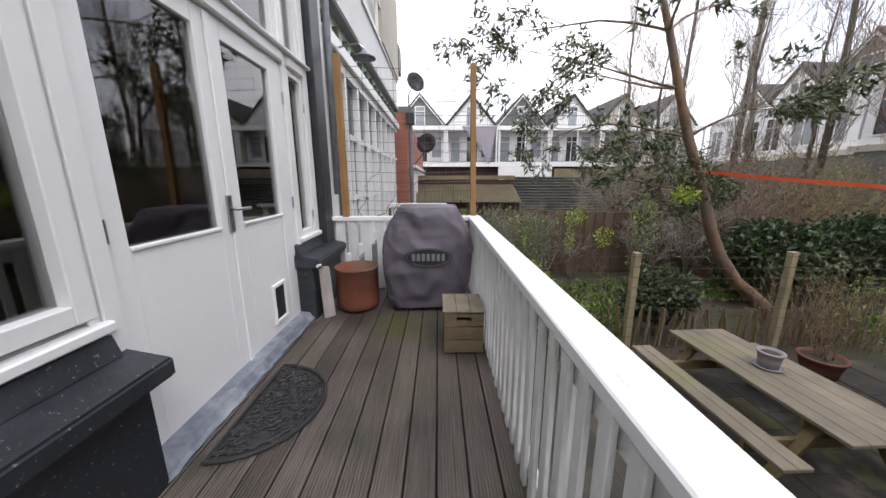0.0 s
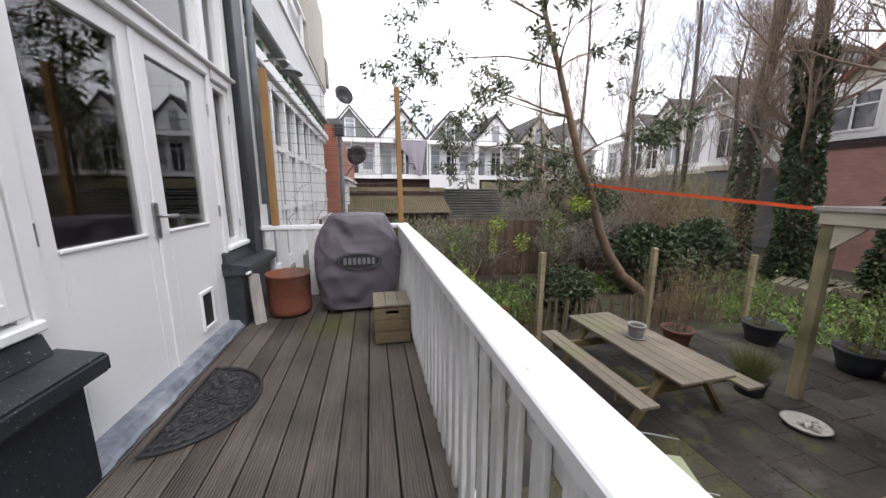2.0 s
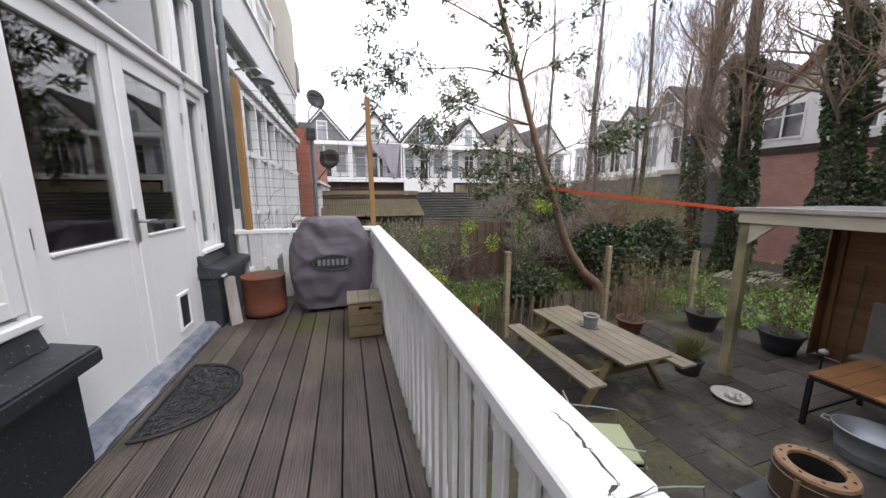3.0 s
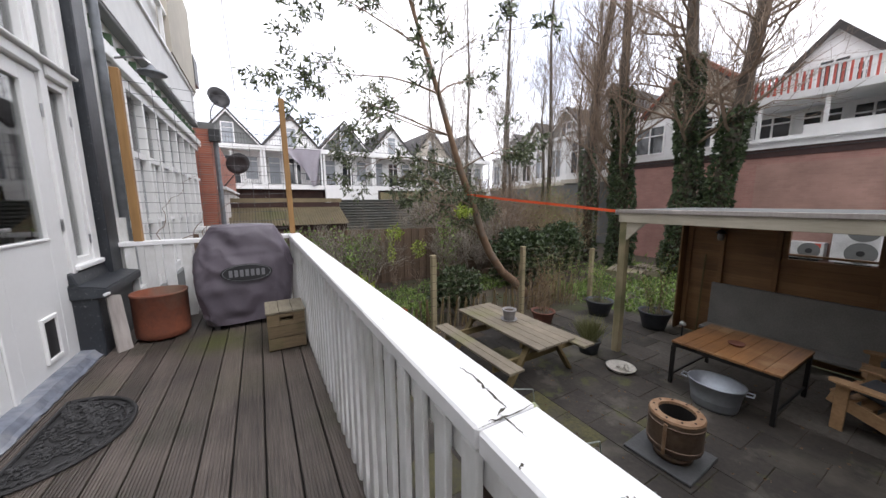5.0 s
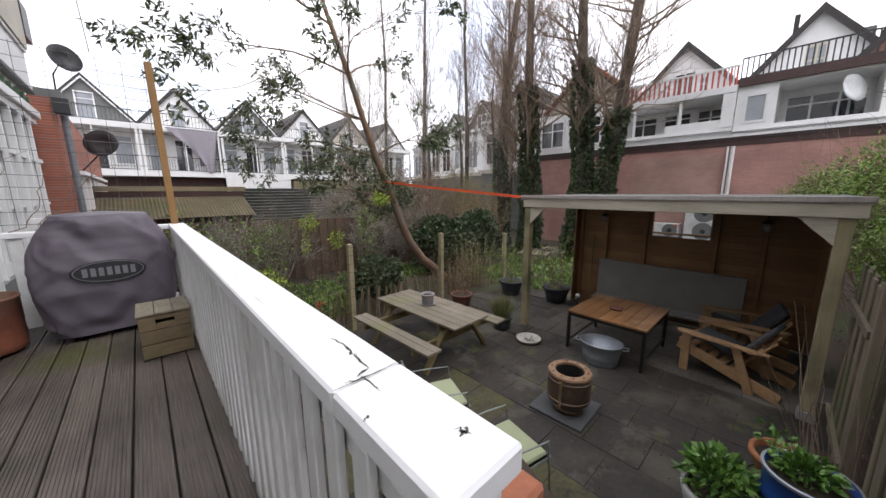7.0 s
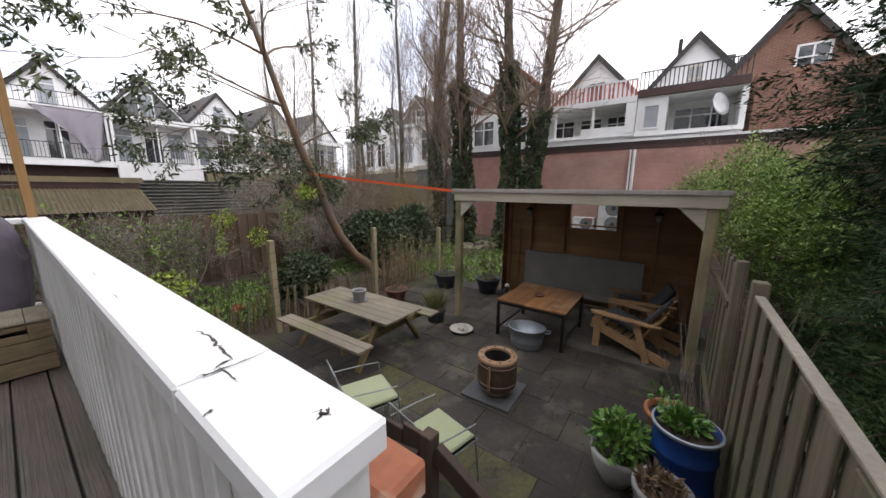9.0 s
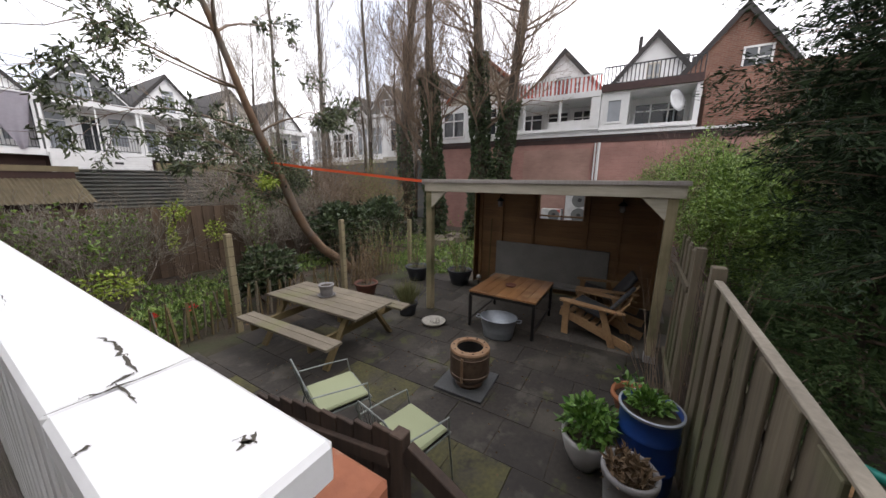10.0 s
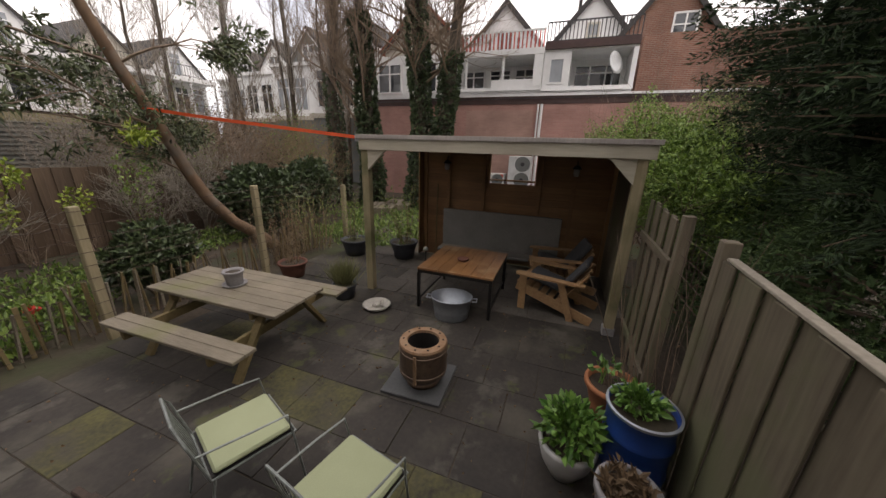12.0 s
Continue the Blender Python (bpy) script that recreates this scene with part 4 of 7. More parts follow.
# ---- things on the deck ----
def build_grill():
    g = thing("covered_grill", (1.28, 3.7, 0), "barbecue under a creased purple-grey fabric cover", "barbecue")
    x0, x1, y0, y1 = 0.80, 1.70, 3.48, 4.18
    cx, cy = (x0 + x1) / 2, (y0 + y1) / 2
    rows = [(0.045, 0.86, 0.90), (0.15, 0.92, 0.94), (0.40, 1.0, 0.98), (0.64, 1.03, 1.0), (0.78, 1.0, 0.98), (0.91, 0.88, 0.92), (1.04, 0.72, 0.82), (1.075, 0.67, 0.74)]
    bm = bmesh.new()
    n = 132
    rings = []
    for z, sx, sy in rows_fine(rows, 52):
        ring = []
        for k in range(n):
            a = 2 * math.pi * k / n
            c, s = math.cos(a), math.sin(a)
            e = 0.29
            px = math.copysign(abs(c) ** e, c) * (x1 - x0) / 2 * sx
            py = math.copysign(abs(s) ** e, s) * (y1 - y0) / 2 * sy
            fold = 0.012 * math.sin(a * 9 + z * 6) * (1 - z * 0.5) + 0.035 * noise.noise(Vector((px * 5, py * 5, z * 4))) + 0.014 * abs(noise.noise(Vector((px * 9, py * 9 + z * 5, z * 9))))
            ridge = max(0.0, 1 - 6 * abs(noise.noise(Vector((px * 2.6 + z * 1.4, py * 2.6, z * 2.9 + px * 0.8))))) ** 1.5 - 0.6 * max(0.0, 1 - 7 * abs(noise.noise(Vector((px * 4.1 + 7, py * 4.1, z * 5.2 - px * 2.2)))))
            fold += 0.034 * ridge
            fold += 0.008 * math.sin(a * 23 + z * 11) * max(0, 0.5 - z)
            ring.append(bm.verts.new((cx + px * (1 + fold), cy + py * (1 + fold), z + 0.012 * noise.noise(Vector((px * 4, py * 4, 3))))))
        rings.append(ring)
    for r0, r1 in zip(rings, rings[1:]):
        for k in range(n):
            bm.faces.new((r0[k], r0[(k + 1) % n], r1[(k + 1) % n], r1[k]))
    top = bm.verts.new((cx, cy, 1.10))
    for k in range(n):
        bm.faces.new((rings[-1][k], rings[-1][(k + 1) % n], top))
    cover = part("cover", bm, "cover", g, "creased purple-grey fabric cover", True)
    zc = 0.60
    yb = y0 - 0.025
    bm = turned([(0, 0), (0.235, 0), (0.23, 0.006), (0, 0.007)], (0, 0, 0), 40, 0.40)
    for v in bm.verts:
        v.co = Vector((1.265 + v.co.x, yb - v.co.z, zc + v.co.y))
    badge = part("badge", bm, "badge", cover, "black oval badge with grey trim and grey letter-like marks")
    bm = bmesh.new()
    for rr, seg in ((0.219, 48),):
        ring_o = [(1.265 + rr * math.cos(2 * math.pi * i / seg), yb - 0.0085, zc + rr * 0.40 * math.sin(2 * math.pi * i / seg)) for i in range(seg)]
        ring_i = [(1.265 + (rr - 0.006) * math.cos(2 * math.pi * i / seg), yb - 0.0085, zc + (rr * 0.40 - 0.006) * math.sin(2 * math.pi * i / seg)) for i in range(seg)]
        vo, vi = [bm.verts.new(p) for p in ring_o], [bm.verts.new(p) for p in ring_i]
        for i in range(seg):
            bm.faces.new((vo[i], vo[(i + 1) % seg], vi[(i + 1) % seg], vi[i]))
    part("badge_trim", bm, "badge_text", badge)
    bm = bmesh.new()
    for i in range(7):
        x = 1.265 - 0.147 + i * 0.049
        box(x - 0.016, yb - 0.0095, zc - 0.036, x + 0.016, yb - 0.008, zc + 0.036, bm=bm)
    part("badge_marks", bm, "badge_text", badge)
    for x, y in ((0.95, 3.56), (1.58, 3.56), (0.95, 4.08), (1.58, 4.08)):
        part("foot", box(x - 0.025, y - 0.025, 0.0, x + 0.025, y + 0.025, 0.10), "iron", g)


def rows_fine(rows, count):
    """Rows of numbers drawn out evenly into more rows."""
    out = []
    for i in range(count):
        f = i / (count - 1) * (len(rows) - 1)
        k = min(int(f), len(rows) - 2)
        f -= k
        f = f * f * (3 - 2 * f) * 0.5 + f * 0.5
        out.append(tuple(a + (b - a) * f for a, b in zip(rows[k], rows[k + 1])))
    return out


def build_deck_things():
    build_grill()
    prof = [(0, 0.02), (0.19, 0.02), (0.215, 0.04), (0.218, 0.09), (0.22, 0.44), (0.226, 0.445), (0.226, 0.465), (0.212, 0.465), (0.208, 0.09), (0, 0.06)]
    tub = thing("rusty_planter", (0.50, 3.66, 0), "empty round planter of rust-brown steel", "planter")
    part("body", turned(prof, (0.50, 3.66, 0), 40), "rust", tub, smooth=True)
    for a in (0.4, 2.5, 4.6):
        part("foot", box(0.50 + 0.13 * math.cos(a) - 0.02, 3.66 + 0.13 * math.sin(a) - 0.02, 0, 0.50 + 0.13 * math.cos(a) + 0.02, 3.66 + 0.13 * math.sin(a) + 0.02, 0.03), "rust", tub)

    cr = thing("wooden_crate", (1.56, 2.86, 0), "old slatted wooden crate with a lid and a hand hole", "crate")
    x0, x1, y0, y1 = 1.405, 1.715, 2.67, 3.05
    for k in range(3):
        z = 0.012 + k * 0.112
        if k < 2:
            part("front_slat", box(x0, y0, z, x1, y0 + 0.018, z + 0.106, 0.004), "crate", cr)
        else:
            part("front_slat", box(x0, y0, z, x0 + 0.10, y0 + 0.018, z + 0.106, 0.003), "crate", cr)
            part("front_slat", box(x1 - 0.10, y0, z, x1, y0 + 0.018, z + 0.106, 0.003), "crate", cr)
            part("front_slat", box(x0 + 0.10, y0 + 0.0005, z, x1 - 0.10, y0 + 0.0175, z + 0.045, 0.002), "crate", cr)
            part("front_slat", box(x0 + 0.10, y0 + 0.0005, z + 0.075, x1 - 0.10, y0 + 0.0175, z + 0.106, 0.002), "crate", cr)
        part("side_slat", box(x0, y0 + 0.019, z, x0 + 0.014, y1 - 0.019, z + 0.106, 0.003), "crate", cr)
        part("side_slat", box(x1 - 0.014, y0 + 0.019, z, x1, y1 - 0.019, z + 0.106, 0.003), "crate", cr)
        part("back_slat", box(x0, y1 - 0.018, z, x1, y1, z + 0.106, 0.004), "crate", cr)
    # Crate bottom coloured near-black to paint in the shade inside.
    part("bottom", box(x0 + 0.015, y0 + 0.02, 0.012, x1 - 0.015, y1 - 0.02, 0.03), "soot_and_shade_black", cr)
    for k in range(3):
        part("lid_slat", box(x0 - 0.008 + k * 0.109, y0 - 0.008, 0.349, x0 - 0.008 + k * 0.109 + 0.106, y1 + 0.006, 0.365, 0.003), "crate_top", cr)
    part("batten", box(x0, y0 + 0.02, 0, x0 + 0.03, y1 - 0.02, 0.012), "crate", cr)
    part("batten", box(x1 - 0.03, y0 + 0.02, 0, x1, y1 - 0.02, 0.012), "crate", cr)

    # half-round openwork rubber mat
    mat = thing("doormat", (0.38, 2.2, 0), "half-round black rubber doormat with scrollwork", "doormat")
    cxm, cym, rx, ry = 0.215, 2.10, 0.43, 0.42
    bm = bmesh.new()
    arc = [(cxm + rx * math.sin(math.pi * i / 40), cym - ry * math.cos(math.pi * i / 40), 0.012) for i in range(41)]
    tube(arc + [arc[0]], 0.011, 6, bm)
    for f in (0.87,):
        tube([(cxm + rx * f * math.sin(math.pi * i / 40) + 0.01, cym - ry * f * math.cos(math.pi * i / 40), 0.011) for i in range(41)], 0.006, 5, bm)
    part("rim", bm, "mat_rubber", mat)
    bm = bmesh.new()
    rng = random.Random(8)
    for _ in range(170):
        a, r = math.pi * rng.random(), math.sqrt(rng.random())
        px, py = cxm + 0.02 + rx * 0.90 * r * math.sin(a), cym - ry * 0.92 * r * math.cos(a)
        a0, turn_way, rad = rng.random() * 6.28, rng.choice((-1, 1)), rng.uniform(0.018, 0.04)
        pts = []
        for i in range(9):
            t = i / 8
            rr = rad * (1 - 0.75 * t)
            pts.append((px + rr * math.cos(a0 + turn_way * t * 6.5), py + rr * math.sin(a0 + turn_way * t * 6.5), 0.010))
        pts = [p for p in pts if p[0] > cxm + 0.005 and ((p[0] - cxm) / rx) ** 2 + ((p[1] - cym) / ry) ** 2 < 0.96]
        if len(pts) > 3:
            tube(pts, 0.0048, 4, bm)
    tagged(part("scrollwork", bm, "mat_rubber", mat), kind="stuff")
    bm = bmesh.new()
    vs = [bm.verts.new((cxm + rx * 0.98 * math.sin(math.pi * i / 40), cym - ry * 0.98 * math.cos(math.pi * i / 40), 0.0035)) for i in range(41)]
    bm.faces.new(vs)
    ex = bmesh.ops.extrude_face_region(bm, geom=bm.faces[:])
    for v in ex["geom"]:
        if isinstance(v, bmesh.types.BMVert):
            v.co.z -= 0.003
    part("backing", bm, "mat_rubber", mat)

    lean = bmesh.new()
    hexa(lean, [(0.235, 3.36, 0.0), (0.315, 3.44, 0.0), (0.30, 3.455, 0.0), (0.22, 3.375, 0.0), (0.20, 3.40, 0.53), (0.265, 3.50, 0.50), (0.25, 3.515, 0.50), (0.185, 3.415, 0.53)])
    solo("leaning_board", lean, "board_grey", "bare grey board leaning on the plinth", "board")
    spot = tube([(0.232, 3.36, 0.555), (0.225, 3.30, 0.555)], 0.014, 12)
    solo("tap_knob", spot, "dish_white", "small white knob under the sill", "knob")
    # brick pier under the end of the railing and the dark balustrade of the garden stair
    pier = thing("brick_pier", (1.93, -0.2, GZ), "orange brick pier below the end of the railing", "pier")
    part("core", box(1.89, -0.275, GZ, 1.975, -0.02, 0.68), "brick_piece", pier)
    for j in range(2):
        part("brick", box(1.887, -0.285 + j * 0.135, 0.69, 1.985, -0.16 + j * 0.135, 0.76, 0.008), "brick_piece", pier)
    gate = thing("stair_balustrade", (2.66, 0.4, GZ), "dark-stained wooden balustrade of the garden stair", "balustrade")
    for i in range(9):
        y = 0.30 + i * 0.125
        part("board", box(2.655, y, GZ, 2.680, y + 0.118, 0.045 - 0.012 * math.sin(i * 0.9) - 0.026 * i, 0.004), "gate_wood", gate)
    part("post", box(2.63, 0.22, GZ, 2.70, 0.29, 0.07, 0.005), "gate_wood", gate)
    part("top_rail", beam((2.64, 0.30, -0.08), (2.64, 1.42, -0.29), 0.03, 0.07, bevel=0.004), "gate_wood", gate)
    part("sloping_rail", beam((2.665, 0.22, -0.01), (2.665, -0.62, -0.42), 0.045, 0.10, bevel=0.004), "gate_wood", gate)
    part("lower_rail", beam((2.665, 0.22, -0.42), (2.665, -0.62, -0.80), 0.035, 0.08, bevel=0.004), "gate_wood", gate)
    part("end_post", box(2.63, -0.69, GZ, 2.70, -0.62, -0.34, 0.005), "gate_wood", gate)
    stair = thing("garden_stair", (2.3, -0.7, GZ), "dark wooden stair from the deck to the garden", "stair")
    for i in range(5):
        z = GZ + 0.19 * (i + 1)
        x = 3.05 - 0.235 * (i + 1)
        part("tread", box(x, -1.0, z - 0.035, x + 0.25, -0.74, z, 0.004), "gate_wood", stair)
    for y in (-1.0, -0.75):
        part("stringer", beam((3.05, y, GZ + 0.08), (1.86, y, -0.12), 0.035, 0.16), "gate_wood", stair)


build_deck_things()


def build_rail_planter():
    """Empty terracotta trough hooked on the garden side of the railing."""
    t = thing("rail_planter", (1.94, 0.24, 0.66), "empty terracotta trough hooked outside the white railing", "plant pot")
    x0, x1, y0, y1, z0, z1, w = 1.889, 1.950, 0.19, 0.28, 0.70, 0.79, 0.009
    part("front", box(x1 - w, y0, z0, x1, y1, z1, 0.003), "terracotta", t)
    part("back", box(x0, y0, z0, x0 + w, y1, z1, 0.003), "terracotta", t)
    for y in (y0, y1 - w):
        part("end", box(x0 + w, y, z0, x1 - w, y + w, z1, 0.003), "terracotta", t)
    part("base", box(x0 + w, y0 + w, z0, x1 - w, y1 - w, z0 + 0.02), "terracotta", t)
    for y in (0.20, 0.25):
        part("hook", tube([(x1 + 0.004, y, z0 + 0.05), (x1 + 0.004, y, z0 - 0.006), (x0 - 0.03, y, z0 - 0.006), (x0 - 0.045, y, 0.84)], 0.004, 5), "iron", t)


build_rail_planter()


# ---- patio furniture and pots ----
def build_picnic_table():
    """A-frame picnic table; long way along its local y."""
    t = thing("picnic_table", (4.62, 3.15, GZ), "weathered wooden picnic table with fixed benches", "picnic table")
    m = Matrix.Translation((4.62, 3.15, GZ)) @ Matrix.Rotation(radians(1.5), 4, "Z")

    def put(name, bm, mat, parent=t):
        bm.transform(m)
        return part(name, bm, mat, parent)

    for i in range(5):
        x = -0.35 + i * 0.141
        bm = box(x, -0.90, 0.60, x + 0.136, 0.90, 0.635, 0.005)
        put("tabletop_plank", bm, "table_wood")
    for s in (-1, 1):
        for i in range(2):
            x = s * 0.69 - 0.12 + i * 0.122
            put("bench_plank", box(x, -0.89, 0.405, x + 0.118, 0.89, 0.44, 0.005), "table_wood")
        for y in (-0.62, 0.62):
            put("leg", beam((s * 0.62, y, 0.0), (s * 0.20, y, 0.60), 0.045, 0.09, bevel=0.004, up=(0, 1, 0)), "leg_wood")
    for y in (-0.57, 0.57):
        put("bench_bearer", box(-0.80, y - 0.022, 0.31, 0.80, y + 0.022, 0.405, 0.004), "leg_wood")
        put("top_bearer", box(-0.33, y - 0.022, 0.515, 0.33, y + 0.022, 0.60, 0.004), "leg_wood")
        put("brace", beam((0, y * 0.92, 0.36), (0, y * 0.25, 0.60), 0.04, 0.06), "leg_wood")


def pot(name, at, r, h, mat, label, taper=0.75, category="plant pot", soil=True, rim=0.012, n=28, belly=0.0):
    t = thing(name, at, label, category)
    prof = [(0, 0.0), (r * taper, 0.0), (r * (taper * 0.55 + 0.45) + belly, h * 0.45), (r + belly * 0.4, h * 0.88), (r + rim, h * 0.9), (r + rim, h), (r - 0.012, h), (r - 0.016, h * 0.86), (0, h * 0.84)]
    body = part("body", turned(prof, at, n), mat, t, smooth=False)
    for p in body.data.polygons:
        p.use_smooth = True
    if soil:
        part("soil", turned([(0, h * 0.80), (r - 0.017, h * 0.80), (r - 0.017, h * 0.87), (0, h * 0.89)], at, n), "soil", t)
    return t


def leafy(parent, at, radius, height, count, length, width, mat, seed, name="foliage"):
    rng = random.Random(seed)
    s = Soup()
    for k in range(max(5, count // 28)):
        a, r = rng.random() * 6.28, radius * 0.4 * rng.random()
        base = (at[0] + r * math.cos(a), at[1] + r * math.sin(a), at[2])
        top = (at[0] + radius * 0.75 * rng.gauss(0, 0.6), at[1] + radius * 0.75 * rng.gauss(0, 0.6), at[2] + height * rng.uniform(0.5, 1.0))
        s.bar(base, top, 0.004, 0.0025)
    for _ in range(count):
        d = rnd_dir(rng, 0.3)
        p = (at[0] + d.x * radius * rng.random() ** 0.4, at[1] + d.y * radius * rng.random() ** 0.4, at[2] + height * (0.25 + 0.75 * rng.random()) * (0.75 + 0.25 * abs(d.z)))
        s.leaf(p, d + Vector((0, 0, 0.1)), rnd_dir(rng), length * rng.uniform(0.6, 1.2), width * rng.uniform(0.7, 1.2))
    part(name, s.mesh(name), mat, parent)


def canes(parent, at, radius, height, count, mat, seed, leaves=0, leaf_mat="leaf_bush", name="cane_tuft", r=0.006, leaf_len=0.07):
    rng = random.Random(seed)
    s, lv = Soup(), Soup()
    for _ in range(count):
        a, q = rng.random() * 6.28, radius * math.sqrt(rng.random())
        p = Vector((at[0] + q * math.cos(a), at[1] + q * math.sin(a), at[2]))
        d = Vector((math.cos(a) * 0.12 + rng.gauss(0, 0.08), math.sin(a) * 0.12 + rng.gauss(0, 0.08), 1)).normalized()
        h = height * rng.uniform(0.5, 1.0)
        for i in range(4):
            e = p + d * h / 4
            s.bar(p, e, r * (1 - 0.2 * i), r * (0.8 - 0.2 * i))
            for _k in range(leaves):
                lv.leaf(p.lerp(e, rng.random()), rnd_dir(rng, 0.2), rnd_dir(rng), leaf_len * rng.uniform(0.6, 1.2), leaf_len * 0.3)
            d = (d + Vector((rng.gauss(0, 0.1), rng.gauss(0, 0.1), 0))).normalized()
            p = e
    tagged(part(name, s.mesh(name), mat, parent), kind="stuff")
    if leaves:
        part("leaves", lv.mesh("leaves"), leaf_mat, parent)


def build_patio_things():
    build_picnic_table()
    p = pot("table_pot", (4.67, 3.22, GZ + 0.637), 0.10, 0.17, "pot_grey", "small grey pot on a saucer on the picnic table", 0.8, "plant pot")
    part("saucer", turned([(0, 0), (0.115, 0), (0.13, 0.02), (0.12, 0.02), (0.10, 0.008), (0, 0.008)], (4.67, 3.22, GZ + 0.6355), 28), "pot_grey", p)
    # fire drum on its plate
    solo("ground_plate", box(-0.29, -0.29, 0.0, 0.29, 0.29, 0.03, 0.006), "plate", "square dark grey plate under the fire drum", "plate").matrix_world = pose(4.73, 0.93, GZ + 0.002, 0, 0, 2)
    dx, dy, dz = 4.72, 0.90, GZ + 0.032
    drum = thing("fire_drum", (dx, dy, dz), "browned steel washing-machine drum used as a fire pit", "fire pit")
    part("base", turned([(0, 0), (0.16, 0), (0.1518, 0.0282), (0.1196, 0.0470), (0.1150, 0.0846), (0, 0.09)], (dx, dy, dz), 32), "drum", drum, smooth=True)
    part("body", turned([(0.0920, 0.0799), (0.1932, 0.0846), (0.2190, 0.1128), (0.2236, 0.1504), (0.2236, 0.3760), (0.2190, 0.4136), (0.2070, 0.4277)], (dx, dy, dz), 40), "drum", drum, smooth=True)
    part("top_ring", turned([(0.2190, 0.4117), (0.2263, 0.4230), (0.2162, 0.4418), (0.1518, 0.4465), (0.1472, 0.4230), (0.1518, 0.4136)], (dx, dy, dz), 40), "drum_top", drum, "rust-spotted top ring")
    part("inside", turned([(0.1490, 0.4324), (0.1454, 0.1128), (0, 0.10)], (dx, dy, dz), 32), "soot_and_shade_black", drum, "sooty inside")
    for z in (0.1564, 0.3666):
        part("band", turned([(0.223, z - 0.012), (0.229, z - 0.008), (0.229, z + 0.008), (0.223, z + 0.012)], (dx, dy, dz), 40), "drum", drum)
    part("seam", box(dx - 0.234, dy - 0.03, dz + 0.10, dx - 0.219, dy + 0.0, dz + 0.40, 0.003), "drum_top", drum, "bolted seam")
    # Holes are not cut: near-black discs paint the darkness inside them.
    for k in range(10):
        a = 2 * math.pi * k / 10
        part("hole", turned([(0, 0), (0.011, 0), (0.0101, 0.0019), (0, 0.002)], (dx + 0.185 * math.cos(a), dy + 0.185 * math.sin(a), dz + 0.446), 10), "soot_and_shade_black", drum)
    # coffee table
    ct = thing("coffee_table", (6.65, 1.08, GZ), "low square table of orange-brown planks on black iron legs", "table")
    for i in range(7):
        y = 0.54 + i * 0.152
        part("plank", box(6.09, y, -0.555, 7.22, y + 0.149, -0.525, 0.004), "coffee", ct)
    for y0 in (0.55, 1.575):
        part("iron_edge", box(6.10, y0, -0.60, 7.21, y0 + 0.02, -0.556), "iron", ct)
    for x0 in (6.10, 7.19):
        part("iron_edge", box(x0, 0.571, -0.60, x0 + 0.02, 1.574, -0.556), "iron", ct)
    for x in (6.12, 7.19):
        for y in (0.57, 1.585):
            part("leg", box(x - 0.02, y - 0.02, GZ, x + 0.02, y + 0.02, -0.601), "iron", ct)
    for y in (0.575, 1.58):
        part("stretcher", box(6.145, y - 0.01, GZ + 0.12, 7.165, y + 0.01, GZ + 0.14), "iron", ct)
    ash = solo("ashtray", turned([(0, 0), (0.07, 0), (0.09, 0.03), (0.08, 0.03), (0.06, 0.012), (0, 0.012)], (6.62, 1.10, -0.524), 24), "clay_brown", "round brown clay dish on the low table", "dish", smooth=True)
    zt = thing("zinc_tub", (6.02, 1.06, GZ), "oval galvanised zinc tub", "tub")
    part("body", turned([(0, 0.01), (0.205, 0.01), (0.215, 0.0), (0.225, 0.03), (0.232, 0.10), (0.236, 0.106), (0.234, 0.112), (0.268, 0.29), (0.280, 0.295), (0.280, 0.31), (0.262, 0.31), (0.215, 0.04), (0, 0.035)], (6.02, 1.06, GZ), 40, 0.84, turn=radians(100)), "zinc", zt, smooth=True)
    for s in (-1, 1):
        ang = radians(100)
        ux, uy = math.cos(ang) * s, math.sin(ang) * s
        pts = [(6.02 + ux * 0.272 - uy * s * w, 1.06 + uy * 0.272 + ux * s * w, GZ + 0.27) for w in (-0.05,)]
        pts += [(6.02 + ux * 0.335 - uy * s * w, 1.06 + uy * 0.335 + ux * s * w, GZ + 0.275) for w in (-0.045, 0.045)]
        pts += [(6.02 + ux * 0.272 - uy * s * 0.05, 1.06 + uy * 0.272 + ux * s * 0.05, GZ + 0.27)]
        part("handle", tube(pts, 0.009, 6), "zinc", zt)
    sh = thing("shell_dish", (5.86, 2.12, GZ), "pale stone dish with shells on the paving", "dish")
    part("dish", turned([(0, 0), (0.15, 0), (0.20, 0.05), (0.18, 0.055), (0.14, 0.025), (0, 0.02)], (5.86, 2.12, GZ), 28), "bone", sh, smooth=True)
    rng = random.Random(2)
    for k in range(8):
        a, r = rng.random() * 6.28, 0.1 * rng.random()
        part("shell", turned([(0, 0), (0.035, 0.01), (0.03, 0.035), (0, 0.05)], (5.86 + r * math.cos(a), 2.12 + r * math.sin(a), GZ + 0.03), 8, 0.7, turn=a), "bone", sh)
    for i, (c, ang) in enumerate((((3.38, 1.56), -22), ((3.34, 0.74), -12))):
        build_green_chair(c, ang)
    build_armchair((6.86, -0.22), 78)
    build_armchair((7.72, -0.25), 98)
    # pots by the fence
    w = pot("round_pot", (4.25, -0.40, GZ), 0.185, 0.30, "pot_white", "round pale glazed pot with a leafy hydrangea", 0.5, belly=0.03)
    leafy(w, (4.25, -0.40, GZ + 0.27), 0.20, 0.30, 420, 0.075, 0.052, "leaf_pot", 5)
    bx, by = 4.32, -0.80
